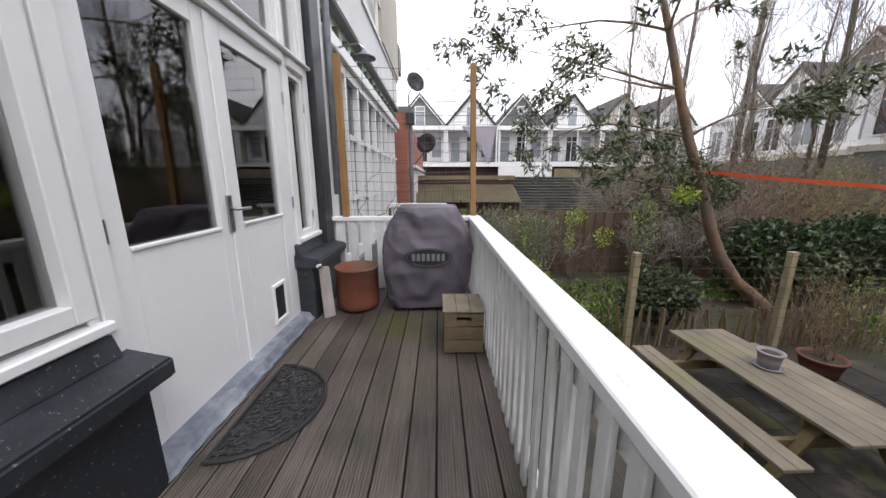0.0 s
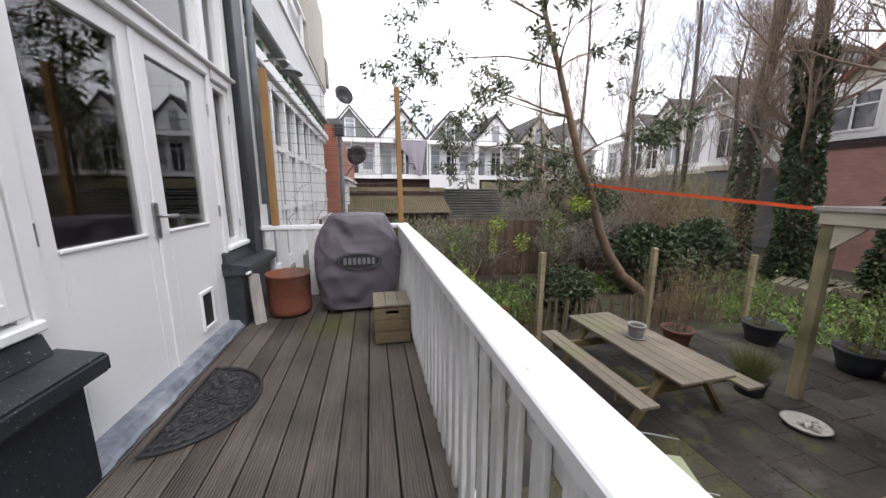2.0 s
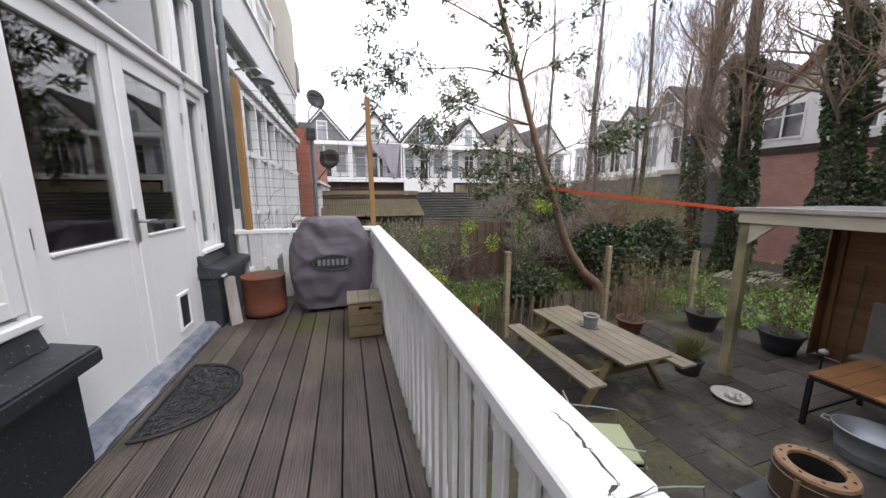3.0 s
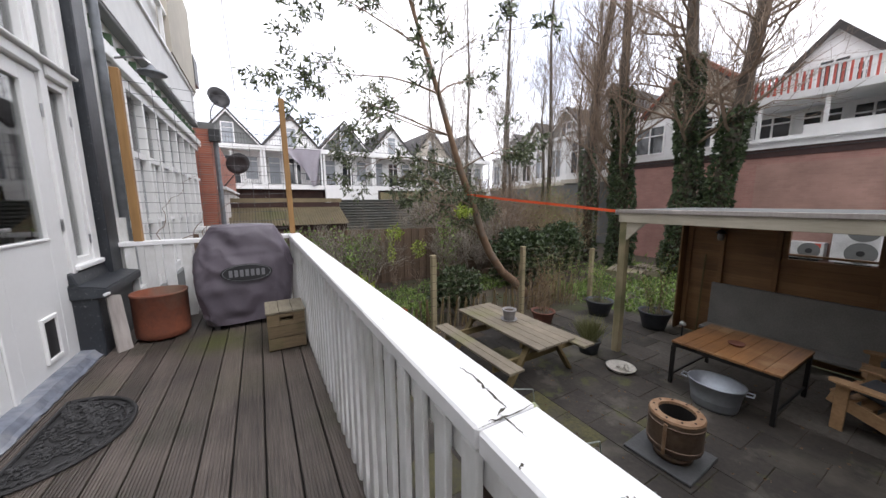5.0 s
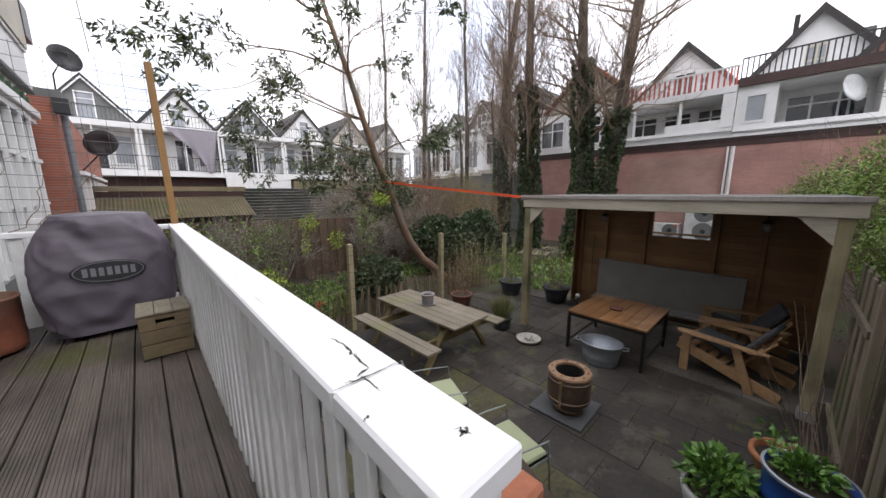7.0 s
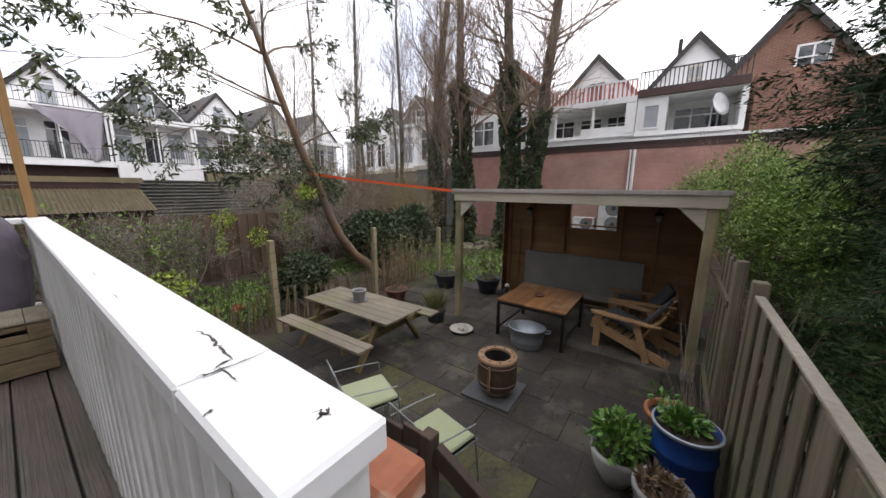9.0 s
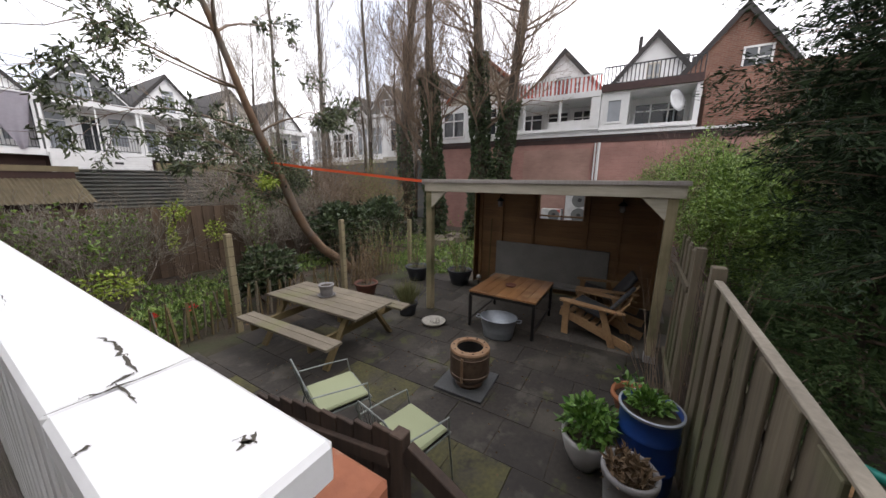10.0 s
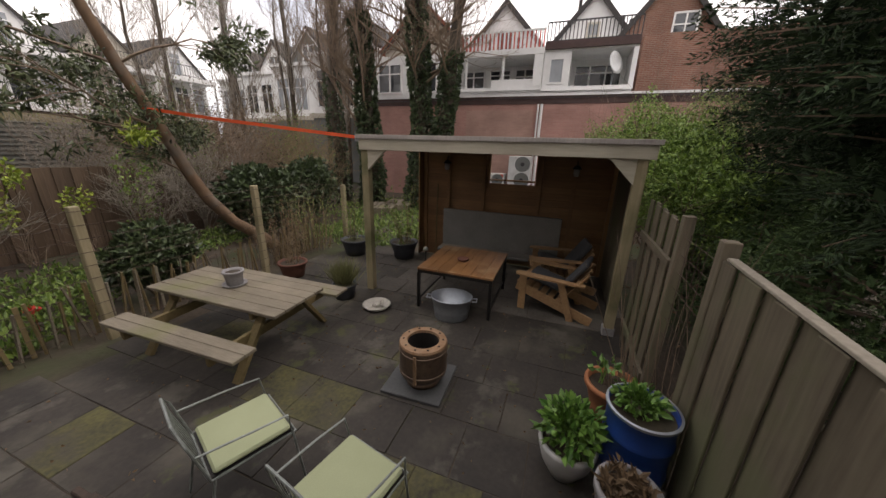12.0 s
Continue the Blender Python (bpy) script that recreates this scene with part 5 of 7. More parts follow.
    b = thing("blue_barrel", (bx, by, GZ), "blue plastic barrel used as a planter", "barrel")
    part("body", turned([(0, 0), (0.185, 0), (0.20, 0.03), (0.20, 0.21), (0.209, 0.225), (0.20, 0.24), (0.202, 0.46), (0.210, 0.475), (0.20, 0.49), (0.20, 0.62), (0.210, 0.635), (0.210, 0.655), (0.195, 0.655), (0.19, 0.60), (0, 0.59)], (bx, by, GZ), 40), "blue_plastic", b, smooth=True)
    part("soil", turned([(0, 0.58), (0.191, 0.58), (0.191, 0.61), (0, 0.63)], (bx, by, GZ), 32), "soil", b)
    part("rim_ring", turned([(0.205, 0.64), (0.216, 0.645), (0.216, 0.662), (0.20, 0.664)], (bx, by, GZ), 40), "zinc", b, "pale lid ring")
    leafy(b, (bx + 0.03, by + 0.02, GZ + 0.61), 0.14, 0.13, 260, 0.058, 0.042, "leaf_pot", 6)
    t = pot("terracotta_pot", (4.90, -0.74, GZ), 0.20, 0.37, "terracotta", "wide terracotta pot with bare stems", 0.6, rim=0.02)
    leafy(t, (4.90, -0.66, GZ + 0.33), 0.09, 0.30, 26, 0.07, 0.05, "leaf_pot", 7)
    canes(t, (4.88, -0.74, GZ + 0.31), 0.12, 0.22, 16, "twig", 31, 0)
    g = pot("grey_pot", (3.90, -0.70, GZ), 0.165, 0.42, "pot_grey", "tall grey pot with dry grass", 0.78)
    canes(g, (3.90, -0.70, GZ + 0.36), 0.13, 0.12, 70, "twig_tan", 33, 1, "leaf_dry", r=0.003, leaf_len=0.1)
    # pots at the back of the patio
    d1 = pot("slate_pot", (7.95, 2.75, GZ), 0.27, 0.34, "pot_dark", "dark slate pot with tall bare canes", 0.7)
    canes(d1, (7.95, 2.75, GZ + 0.3), 0.14, 1.5, 14, "twig_tan", 41, 5, "leaf_bush", leaf_len=0.09)
    d2 = pot("slate_pot", (7.7, 3.75, GZ), 0.27, 0.33, "pot_dark", "dark slate pot with thin stems", 0.7)
    canes(d2, (7.7, 3.75, GZ + 0.3), 0.14, 1.2, 12, "twig", 42, 4, "leaf_bush")
    c1 = pot("brown_clay_pot", (6.28, 4.02, GZ), 0.22, 0.26, "clay_brown", "brown clay pot with a bare twiggy shrub", 0.75, rim=0.02)
    canes(c1, (6.28, 4.02, GZ + 0.22), 0.10, 0.9, 14, "twig_tan", 43, 2, "leaf_dry")
    gp = pot("grass_pot", (5.95, 2.72, GZ), 0.17, 0.22, "pot_dark", "small dark pot with a tuft of ornamental grass", 0.8)
    rng = random.Random(77)
    s = Soup()
    for _ in range(420):
        a = rng.random() * 6.28
        lean = rng.uniform(0.1, 1.0)
        s.leaf((5.95 + 0.09 * rng.gauss(0, 0.6), 2.72 + 0.09 * rng.gauss(0, 0.6), GZ + 0.19), (math.cos(a) * lean, math.sin(a) * lean, 1.1), rnd_dir(rng), rng.uniform(0.28, 0.52), 0.008)
    part("grass_tuft", s.mesh("grass_tuft"), "leaf_grass", gp)


def build_green_chair(c, ang):
    """Wire garden chair with a flat cushion; its front looks along local y."""
    t = thing("wire_chair", (c[0], c[1], GZ), "thin pale wire garden chair with a pale green seat cushion", "chair", "garden chairs")
    m = Matrix.Translation((c[0], c[1], GZ)) @ Matrix.Rotation(radians(ang - 90), 4, "Z")

    def put(name, bm, mat, label="", smooth=False):
        bm.transform(m)
        return part(name, bm, mat, t, label, smooth)

    cush = box(-0.21, -0.20, 0.452, 0.21, 0.22, 0.487, 0.012)
    put("cushion", cush, "cushion", "pale green cushion")
    put("seat_frame", tube([(-0.22, -0.22, 0.44), (-0.22, 0.24, 0.44), (0.22, 0.24, 0.44), (0.22, -0.22, 0.44), (-0.22, -0.22, 0.44)], 0.0075, 6), "chair_wire")
    put("seat_mesh", box(-0.21, -0.21, 0.437, 0.21, 0.23, 0.45), "iron")
    for sx in (-1, 1):
        put("front_leg", tube([(sx * 0.22, 0.22, 0.44), (sx * 0.23, 0.26, 0.0)], 0.0075, 6), "chair_wire")
        put("back_leg", tube([(sx * 0.22, -0.20, 0.44), (sx * 0.23, -0.30, 0.0)], 0.0075, 6), "chair_wire")
        put("armrest", tube([(sx * 0.22, 0.22, 0.44), (sx * 0.235, 0.20, 0.60), (sx * 0.235, 0.0, 0.62), (sx * 0.22, -0.26, 0.64)], 0.0065, 6), "chair_wire")
    put("back_frame", tube([(-0.22, -0.22, 0.44), (-0.22, -0.28, 0.72), (-0.14, -0.31, 0.82), (0.14, -0.31, 0.82), (0.22, -0.28, 0.72), (0.22, -0.22, 0.44)], 0.0075, 6), "chair_wire")
    for i in range(9):
        x = -0.17 + i * 0.0425
        put("back_wire", tube([(x, -0.225, 0.44), (x, -0.285, 0.68), (x * 0.92, -0.308, 0.815)], 0.003, 4), "chair_wire")


def build_armchair(c, ang):
    """Slatted reclining garden armchair with broad arms; front looks along local y."""
    t = thing("adirondack_chair", (c[0], c[1], GZ), "orange-brown slatted wooden armchair with a grey cushion", "armchair", "wooden armchairs")
    m = Matrix.Translation((c[0], c[1], GZ)) @ Matrix.Rotation(radians(ang - 90), 4, "Z")

    def put(name, bm, mat="adir", label=""):
        bm.transform(m)
        return part(name, bm, mat, t, label)

    for s in (-1, 1):
        put("side_board", beam((s * 0.27, 0.48, 0.34), (s * 0.27, -0.55, 0.05), 0.025, 0.13, bevel=0.004))
        put("front_leg", box(s * 0.30 - 0.012, 0.33, 0.0, s * 0.30 + 0.012, 0.43, 0.53, 0.004))
        put("back_leg", beam((s * 0.30, -0.30, 0.0), (s * 0.30, -0.12, 0.53), 0.025, 0.09, bevel=0.004, up=(0, 1, 0)))
        bm = bmesh.new()
        out = [(-0.42, 0.03), (-0.30, 0.055), (0.15, 0.07), (0.40, 0.075), (0.47, 0.05), (0.49, 0.0), (0.47, -0.05), (0.40, -0.07), (0.15, -0.06), (-0.42, -0.03)]
        lo = [bm.verts.new((s * 0.31 + x * s, y, 0.53)) for y, x in out]
        hi = [bm.verts.new((s * 0.31 + x * s, y, 0.553)) for y, x in out]
        bm.faces.new(lo)
        bm.faces.new(hi[::-1])
        for i in range(len(out)):
            j = (i + 1) % len(out)
            bm.faces.new((lo[i], lo[j], hi[j], hi[i]))
        put("armrest", bm, label="broad rounded armrest")
    for i in range(6):
        f = i / 5
        y, z = 0.44 - 0.56 * f, 0.395 - 0.155 * f
        put("seat_slat", beam((-0.27, y, z), (0.27, y, z), 0.085, 0.02, bevel=0.003))
    for i in range(5):
        x = -0.22 + i * 0.11
        top = 0.76 - 0.04 * abs(i - 2)
        put("back_slat", beam((x * 0.9, -0.13, 0.24), (x * 1.15, -0.44, top), 0.10, 0.02, bevel=0.004, up=(0, 1, 0.4)))
    put("back_brace", beam((-0.30, -0.33, 0.54), (0.30, -0.33, 0.54), 0.05, 0.025))
    cu = box(-0.22, -0.10, 0.40, 0.22, 0.36, 0.46, 0.02)
    bmesh.ops.rotate(cu, verts=cu.verts, cent=(0, 0.13, 0.42), matrix=Matrix.Rotation(radians(14), 3, "X"))
    put("cushion", cu, "grey_cushion", "slate grey cushion")
    bk = beam((0, -0.10, 0.36), (0, -0.395, 0.80), 0.48, 0.06, bevel=0.02, up=(0, 1, 0.4))
    put("back_cushion", bk, "grey_cushion", "slate grey back cushion")


build_patio_things()


# ---- gazebo ----
def build_gazebo():
    g = thing("gazebo", (7.4, 0.8, GZ), "open wooden garden shelter with a boarded back wall and flat roof", "garden shelter")
    x0, x1, yl, yr, zt = 6.33, 8.48, 2.56, -0.98, 1.19
    for y in (yl - 0.09, yr + 0.03):
        p = part("post", box(x0, y, GZ, x0 + 0.11, y + 0.11, zt - 0.20, 0.006), "gaz_post", g)
    part("post_foot", box(x0 - 0.012, yr + 0.018, GZ, x0 + 0.122, yr + 0.152, GZ + 0.10, 0.004), "pot_grey", g, "grey concrete post foot")
    part("front_beam", box(x0 - 0.03, yr - 0.03, zt - 0.20, x0 + 0.045, yl + 0.03, zt - 0.055, 0.005), "grey_beam", g)
    part("roof_edge", box(x0 - 0.055, yr - 0.06, zt - 0.055, x0 - 0.015, yl + 0.06, zt, 0.004), "board_grey", g)
    part("roof", box(x0 - 0.014, yr - 0.05, zt - 0.05, x1 + 0.06, yl + 0.05, zt - 0.008, 0.004), "roof_felt", g)
    for y in (yl - 0.05, yr):
        part("side_beam", box(x0 + 0.046, y, zt - 0.19, x1, y + 0.05, zt - 0.052, 0.004), "grey_beam", g)
    for i in range(5):
        y = yr + 0.5 + i * 0.62
        part("rafter", box(x0 + 0.05, y, zt - 0.15, x1 - 0.03, y + 0.045, zt - 0.052), "gaz_board", g)
    for ye, s in ((yl - 0.09, -1), (yr + 0.14, 1)):
        bm = bmesh.new()
        tri = [(ye, zt - 0.201), (ye + s * 0.29, zt - 0.201), (ye + s * 0.25, zt - 0.22), (ye, zt - 0.47)]
        fr = [bm.verts.new((x0 + 0.0, y, z)) for y, z in tri]
        bk = [bm.verts.new((x0 + 0.045, y, z)) for y, z in tri]
        bm.faces.new(fr)
        bm.faces.new(bk[::-1])
        for q in range(4):
            bm.faces.new((fr[q], bk[q], bk[(q + 1) % 4], fr[(q + 1) % 4]))
        part("gusset", bm, "grey_beam", g)
    # boarded back wall with a window opening
    wy0, wy1, wz0, wz1 = 0.34, 1.18, 0.50, 0.96
    k = 0
    z = GZ - 0.01
    while z < zt - 0.06:
        z1 = min(z + 0.118, zt - 0.055)
        spans = [(yr + 0.02, yl - 0.02)]
        if z1 > wz0 and z < wz1:
            spans = [(yr + 0.02, wy0), (wy1, yl - 0.02)]
        for a, b in spans:
            part("back_board", box(x1 - 0.03, a, z, x1, b, z1 + 0.0015, 0.003), "gaz_board", g)
        z += 0.12
    for y in (yl - 0.12, 1.95, 1.25, 0.22, -0.35, yr + 0.02):
        part("stud", box(x1 - 0.085, y, GZ, x1 - 0.032, y + 0.06, zt - 0.056, 0.003), "gaz_board", g)
    frame_w = 0.03
    for a, b, c, d in ((wy0 - frame_w, wz0 - frame_w, wy0, wz1 + frame_w), (wy1, wz0 - frame_w, wy1 + frame_w, wz1 + frame_w)):
        part("window_frame", box(x1 - 0.05, a, b, x1 + 0.01, c, d), "gaz_board", g)
    part("window_frame", box(x1 - 0.05, wy0, wz0 - frame_w, x1 + 0.01, wy1, wz0), "gaz_board", g)
    for i in range(14):
        x = x0 + 0.62 + i * 0.118
        if x > x1 - 0.16:
            break
        part("side_board", box(x, yr, GZ + 0.02, x + 0.114, yr + 0.025, zt - 0.195, 0.003), "fence_grey", g)
    for i in range(2):
        part("side_board", box(x1 - 0.25 + i * 0.11, yl - 0.03, GZ + 0.02, x1 - 0.145 + i * 0.11, yl - 0.005, zt - 0.195, 0.003), "gaz_board", g)
    lb = thing("shelter_bench", (8.2, 0.9, GZ), "low grey bench with a tall grey back panel in the shelter", "bench")
    part("back_panel", box(8.33, -0.20, -0.98, 8.385, 2.05, -0.12, 0.006), "bench_grey", lb)
    part("seat", box(8.02, -0.20, -0.90, 8.33, 2.05, -0.85, 0.006), "bench_grey", lb)
    for y in (-0.15, 0.9, 1.95):
        part("support", box(8.06, y, GZ, 8.30, y + 0.05, -0.901), "bench_grey", lb)
    for y in (1.98, -0.32):
        lt = thing("wall_lantern", (8.36, y, 0.75), "dark hanging lantern on the shelter's back wall", "lantern")
        part("bracket", tube([(8.395, y, 0.86), (8.30, y, 0.88), (8.28, y, 0.82)], 0.008, 6), "iron", lt)
        part("shade", turned([(0, 0.09), (0.03, 0.08), (0.075, 0.03), (0.075, 0.02), (0, 0.02)], (8.28, y, 0.735), 16), "iron", lt, smooth=True)
        part("glass_jar", turned([(0, -0.10), (0.035, -0.10), (0.05, -0.05), (0.045, 0.02), (0, 0.02)], (8.28, y, 0.735), 14), "pot_grey", lt, smooth=True)
    solo("garden_tool", tube([(8.36, 2.22, GZ), (8.385, 2.20, 0.35)], 0.014, 8), "leg_wood", "wooden tool handle leaning in the shelter", "tool")
    lp = thing("small_lamp", (7.6, 2.15, GZ), "small pale lamp head beside the low table", "lamp")
    part("stem", tube([(7.55, 2.1, GZ), (7.55, 2.1, GZ + 0.35)], 0.012, 8), "iron", lp)
    part("head", turned([(0, 0), (0.05, 0.01), (0.045, 0.05), (0, 0.08)], (7.55, 2.1, GZ + 0.34), 12), "pot_white", lp, smooth=True)


build_gazebo()


# ---- fences ----
def board_fence(name, a, b, z0, zt, mat, label, width=0.12, step=0.15, thick=0.02, over=True, posts=(), post_h=0.1):
    """Upright boards lapped front and back along a line."""
    f = thing(name, (a[0], a[1], z0), label, "fence")
    a2, b2 = Vector((a[0], a[1], 0)), Vector((b[0], b[1], 0))
    d = (b2 - a2)
    length = d.length
    d.normalize()
    nrm = Vector((-d.y, d.x, 0))
    ang = math.atan2(d.y, d.x)
    me = bpy.data.meshes.new("board")
    bm = box(-width / 2, -thick / 2, 0, width / 2, thick / 2, 1.0, 0.004)
    bm.to_mesh(me)
    bm.free()
    me.materials.append(M[mat])
    rng = random.Random(int(abs(a[0] * 31 + a[1] * 17)) + 3)
    n = int(length / step)
    for i in range(n):
        f_ = (i + 0.5) / n
        p = a2 + d * (length * f_) + nrm * (thick * 0.75 * (1 if i % 2 else -1) if over else 0)
        top = zt[0] + (zt[1] - zt[0]) * f_
        ob = link("board", me, mat, f)
        ob.matrix_basis = Matrix.Translation((p.x, p.y, z0)) @ Matrix.Rotation(ang + rng.gauss(0, 0.01), 4, "Z") @ Matrix.Diagonal((1, 1, top - z0 - rng.uniform(0, 0.015), 1))
    for zf in (0.15, 0.8):
        zc = z0 + (min(zt) - z0) * zf
        part("rail", beam(tuple(a2 + nrm * thick * 2.2 + Vector((0, 0, zc))), tuple(b2 + nrm * thick * 2.2 + Vector((0, 0, zc))), 0.03, 0.06), mat, f)
    for q in posts:
        p = a2 + d * (length * q)
        top = zt[0] + (zt[1] - zt[0]) * q + post_h
        part("post", box(p.x - 0.04, p.y - 0.04, z0 - 0.1, p.x + 0.04, p.y + 0.04, top, 0.006), mat, f)
    return f


def build_fences():
    rf = board_fence("garden_fence", (4.50, -1.07), (2.55, -1.09), GZ, (0.50, 0.44), "fence_grey", "weathered grey-green lapped board fence", 0.145, 0.122, 0.018)
    part("capping", beam((4.46, -1.07, 0.515), (2.55, -1.09, 0.455), 0.05, 0.018, bevel=0.003), "fence_edge", rf, "pale capping strip")
    part("post", box(4.50, -1.12, GZ - 0.1, 4.585, -1.035, 0.60, 0.006), "fence_grey", rf)
    part("post", box(2.46, -1.13, GZ - 0.1, 2.545, -1.045, 0.62, 0.006), "fence_grey", rf)
    f2 = board_fence("garden_fence", (5.25, -1.06), (6.32, -1.06), GZ, (0.55, 0.60), "fence_grey", "weathered fence panel beside the shelter", 0.145, 0.122, 0.018)
    part("post", box(5.16, -1.10, GZ - 0.1, 5.24, -1.02, 0.62, 0.006), "fence_grey", f2)
    mesh = thing("mesh_panel", (4.9, -1.07, GZ), "rusty wire mesh panel overgrown with bare stems", "fence")
    for i in range(12):
        part("wire", tube([(4.59, -1.07, GZ + 0.1 + i * 0.135), (5.16, -1.06, GZ + 0.1 + i * 0.135)], 0.0025, 4), "wire_rust", mesh)
    for i in range(5):
        part("upright_wire", tube([(4.65 + i * 0.11, -1.065, GZ), (4.65 + i * 0.11, -1.065, 0.5)], 0.0025, 4), "wire_rust", mesh)
    canes(mesh, (4.88, -1.08, GZ), 0.26, 1.8, 34, "twig", 51, 0, name="stem_tangle")
    # wire fence between patio and the wild garden
    wf = thing("wire_fence", (6.0, 4.6, GZ), "wire mesh fence on wooden posts beside the patio", "fence")
    posts = [(4.09, 4.62, 0.37), (6.20, 4.56, 0.38), (8.40, 4.5, 0.18)]
    for x, y, z in posts:
        part("post", box(x - 0.045, y - 0.045, GZ - 0.1, x + 0.045, y + 0.045, z, 0.008), "gaz_post", wf)
    far = [(2.2, 4.7, 0.37)] + posts
    for a, b in zip(far, far[1:]):
        for i in range(10):
            z = GZ + 0.12 + i * 0.148
            part("wire", tube([(a[0], a[1] - 0.05, min(z, a[2] - 0.02)), ((a[0] + b[0]) / 2, (a[1] + b[1]) / 2 - 0.05, min(z, 0.35) - 0.02), (b[0], b[1] - 0.05, min(z, b[2] - 0.02))], 0.003, 4), "wire_rust", wf)
        n = int((b[0] - a[0]) / 0.16)
        for i in range(1, n):
            f = i / n
            part("upright_wire", tube([(a[0] + (b[0] - a[0]) * f, a[1] + (b[1] - a[1]) * f - 0.05, GZ), (a[0] + (b[0] - a[0]) * f, a[1] + (b[1] - a[1]) * f - 0.05, 0.2)], 0.002, 4), "wire_rust", wf)
    pal = thing("paling_fence", (5.5, 5.0, GZ), "low split chestnut paling fence", "fence")
    rng = random.Random(21)
    for i in range(64):
        x = 2.4 + i * 0.088
        h = rng.uniform(0.46, 0.62)
        lean = rng.gauss(0, 0.05)
        bm = beam((x, 4.86 + rng.gauss(0, 0.015), GZ - 0.05), (x + lean, 4.86 + rng.gauss(0, 0.02), GZ + h), rng.uniform(0.028, 0.045), 0.018)
        part("pale", bm, "leg_wood" if i % 3 else "table_wood", pal)
    board_fence("back_fence", (-1.0, 9.3), (7.6, 8.8), GZ - 0.05, (0.62, 0.46), "fence_brown", "brown wooden board fence at the end of the garden", 0.135, 0.125, 0.02, posts=(0.1, 0.3, 0.5, 0.7, 0.9), post_h=0.08)
    board_fence("back_fence", (7.6, 8.8), (9.6, 7.4), GZ - 0.05, (0.46, 0.40), "fence_brown", "brown wooden board fence turning the corner", 0.135, 0.125, 0.02)


build_fences()


# ---- houses round the gardens ----
def wall_box(parent, name, m, x0, y0, z0, x1, y1, z1, mat, label=""):
    bm = box(x0, y0, z0, x1, y1, z1)
    bm.transform(m)
    return part(name, bm, mat, parent, label)


def house_window(parent, m, x0, x1, z0, z1, y, mat="pane", bars=1, cross=0.0, frame_mat="far_white", w=0.07):
    """A window in a wall whose face is at local y and looks to -y."""
    win = wall_box(parent, "window", m, x0, y - 0.05, z0, x0 + w, y + 0.02, z1, frame_mat)
    wall_box(win, "window_frame", m, x1 - w, y - 0.05, z0, x1, y + 0.02, z1, frame_mat)
    wall_box(win, "window_frame", m, x0 + w, y - 0.049, z1 - w, x1 - w, y + 0.019, z1, frame_mat)
    wall_box(win, "window_frame", m, x0 + w, y - 0.049, z0, x1 - w, y + 0.019, z0 + w, frame_mat)
    for i in range(1, bars):
        x = x0 + (x1 - x0) * i / bars
        wall_box(win, "mullion", m, x - w * 0.4, y - 0.048, z0 + w, x + w * 0.4, y + 0.018, z1 - w, frame_mat)
    if cross:
        z = z0 + (z1 - z0) * cross
        wall_box(win, "glazing_bar", m, x0 + w, y - 0.047, z - w * 0.35, x1 - w, y + 0.017, z + w * 0.35, frame_mat)
    wall_box(win, "pane", m, x0 + w, y - 0.012, z0 + w, x1 - w, y + 0.004, z1 - w, mat)
    return win


def gable(parent, m, x0, x1, y, z0, zp, mat, roof, depth=7.0, over=0.12, zc=None, thick=0.14):
    """A pointed wall with a pitched roof running back from it."""
    xm = (x0 + x1) / 2
    zc = z0 if zc is None else zc
    bm = bmesh.new()
    f = [(x0, z0), (x1, z0), (x1, zc), (xm, zp), (x0, zc)] if zc > z0 else [(x0, z0), (x1, z0), (xm, zp)]
    a = [bm.verts.new((x, y, z)) for x, z in f]
    b = [bm.verts.new((x, y + 0.2, z)) for x, z in f]
    bm.faces.new(a)
    bm.faces.new(b[::-1])
    for i in range(len(f)):
        j = (i + 1) % len(f)
        bm.faces.new((a[i], b[i], b[j], a[j]))
    bm.transform(m)
    part("gable_wall", bm, mat, parent)
    for s in (-1, 1):
        xe = x0 if s < 0 else x1
        bm = bmesh.new()
        dx, dz = xm - xe, zp - zc
        ln = math.hypot(dx, dz)
        ox, oz = -dz / ln * thick * (1 if s > 0 else -1) * -1, abs(dx) / ln * thick
        e = (xe - dx / ln * over, zc - dz / ln * over)
        hexa(bm, [(e[0], y - over, e[1]), (xm, y - over, zp), (xm, y + depth, zp), (e[0], y + depth, e[1]),
                  (e[0] + (ox if s < 0 else ox), y - over, e[1] + oz), (xm, y - over, zp + thick * 1.3), (xm, y + depth, zp + thick * 1.3), (e[0] + ox, y + depth, e[1] + oz)])
        bm.transform(m)
        r = part("roof", bm, roof, parent)
        bm = bmesh.new()
        hexa(bm, [(e[0], y - over - 0.03, e[1] - 0.10), (xm, y - over - 0.03, zp - 0.13), (xm, y - over, zp - 0.13), (e[0], y - over, e[1] - 0.10),
                  (e[0], y - over - 0.03, e[1]), (xm, y - over - 0.03, zp), (xm, y - over, zp), (e[0], y - over, e[1])])
        bm.transform(m)
        part("verge_board", bm, "roof_dark" if mat != "far_grey" else "far_white", parent)


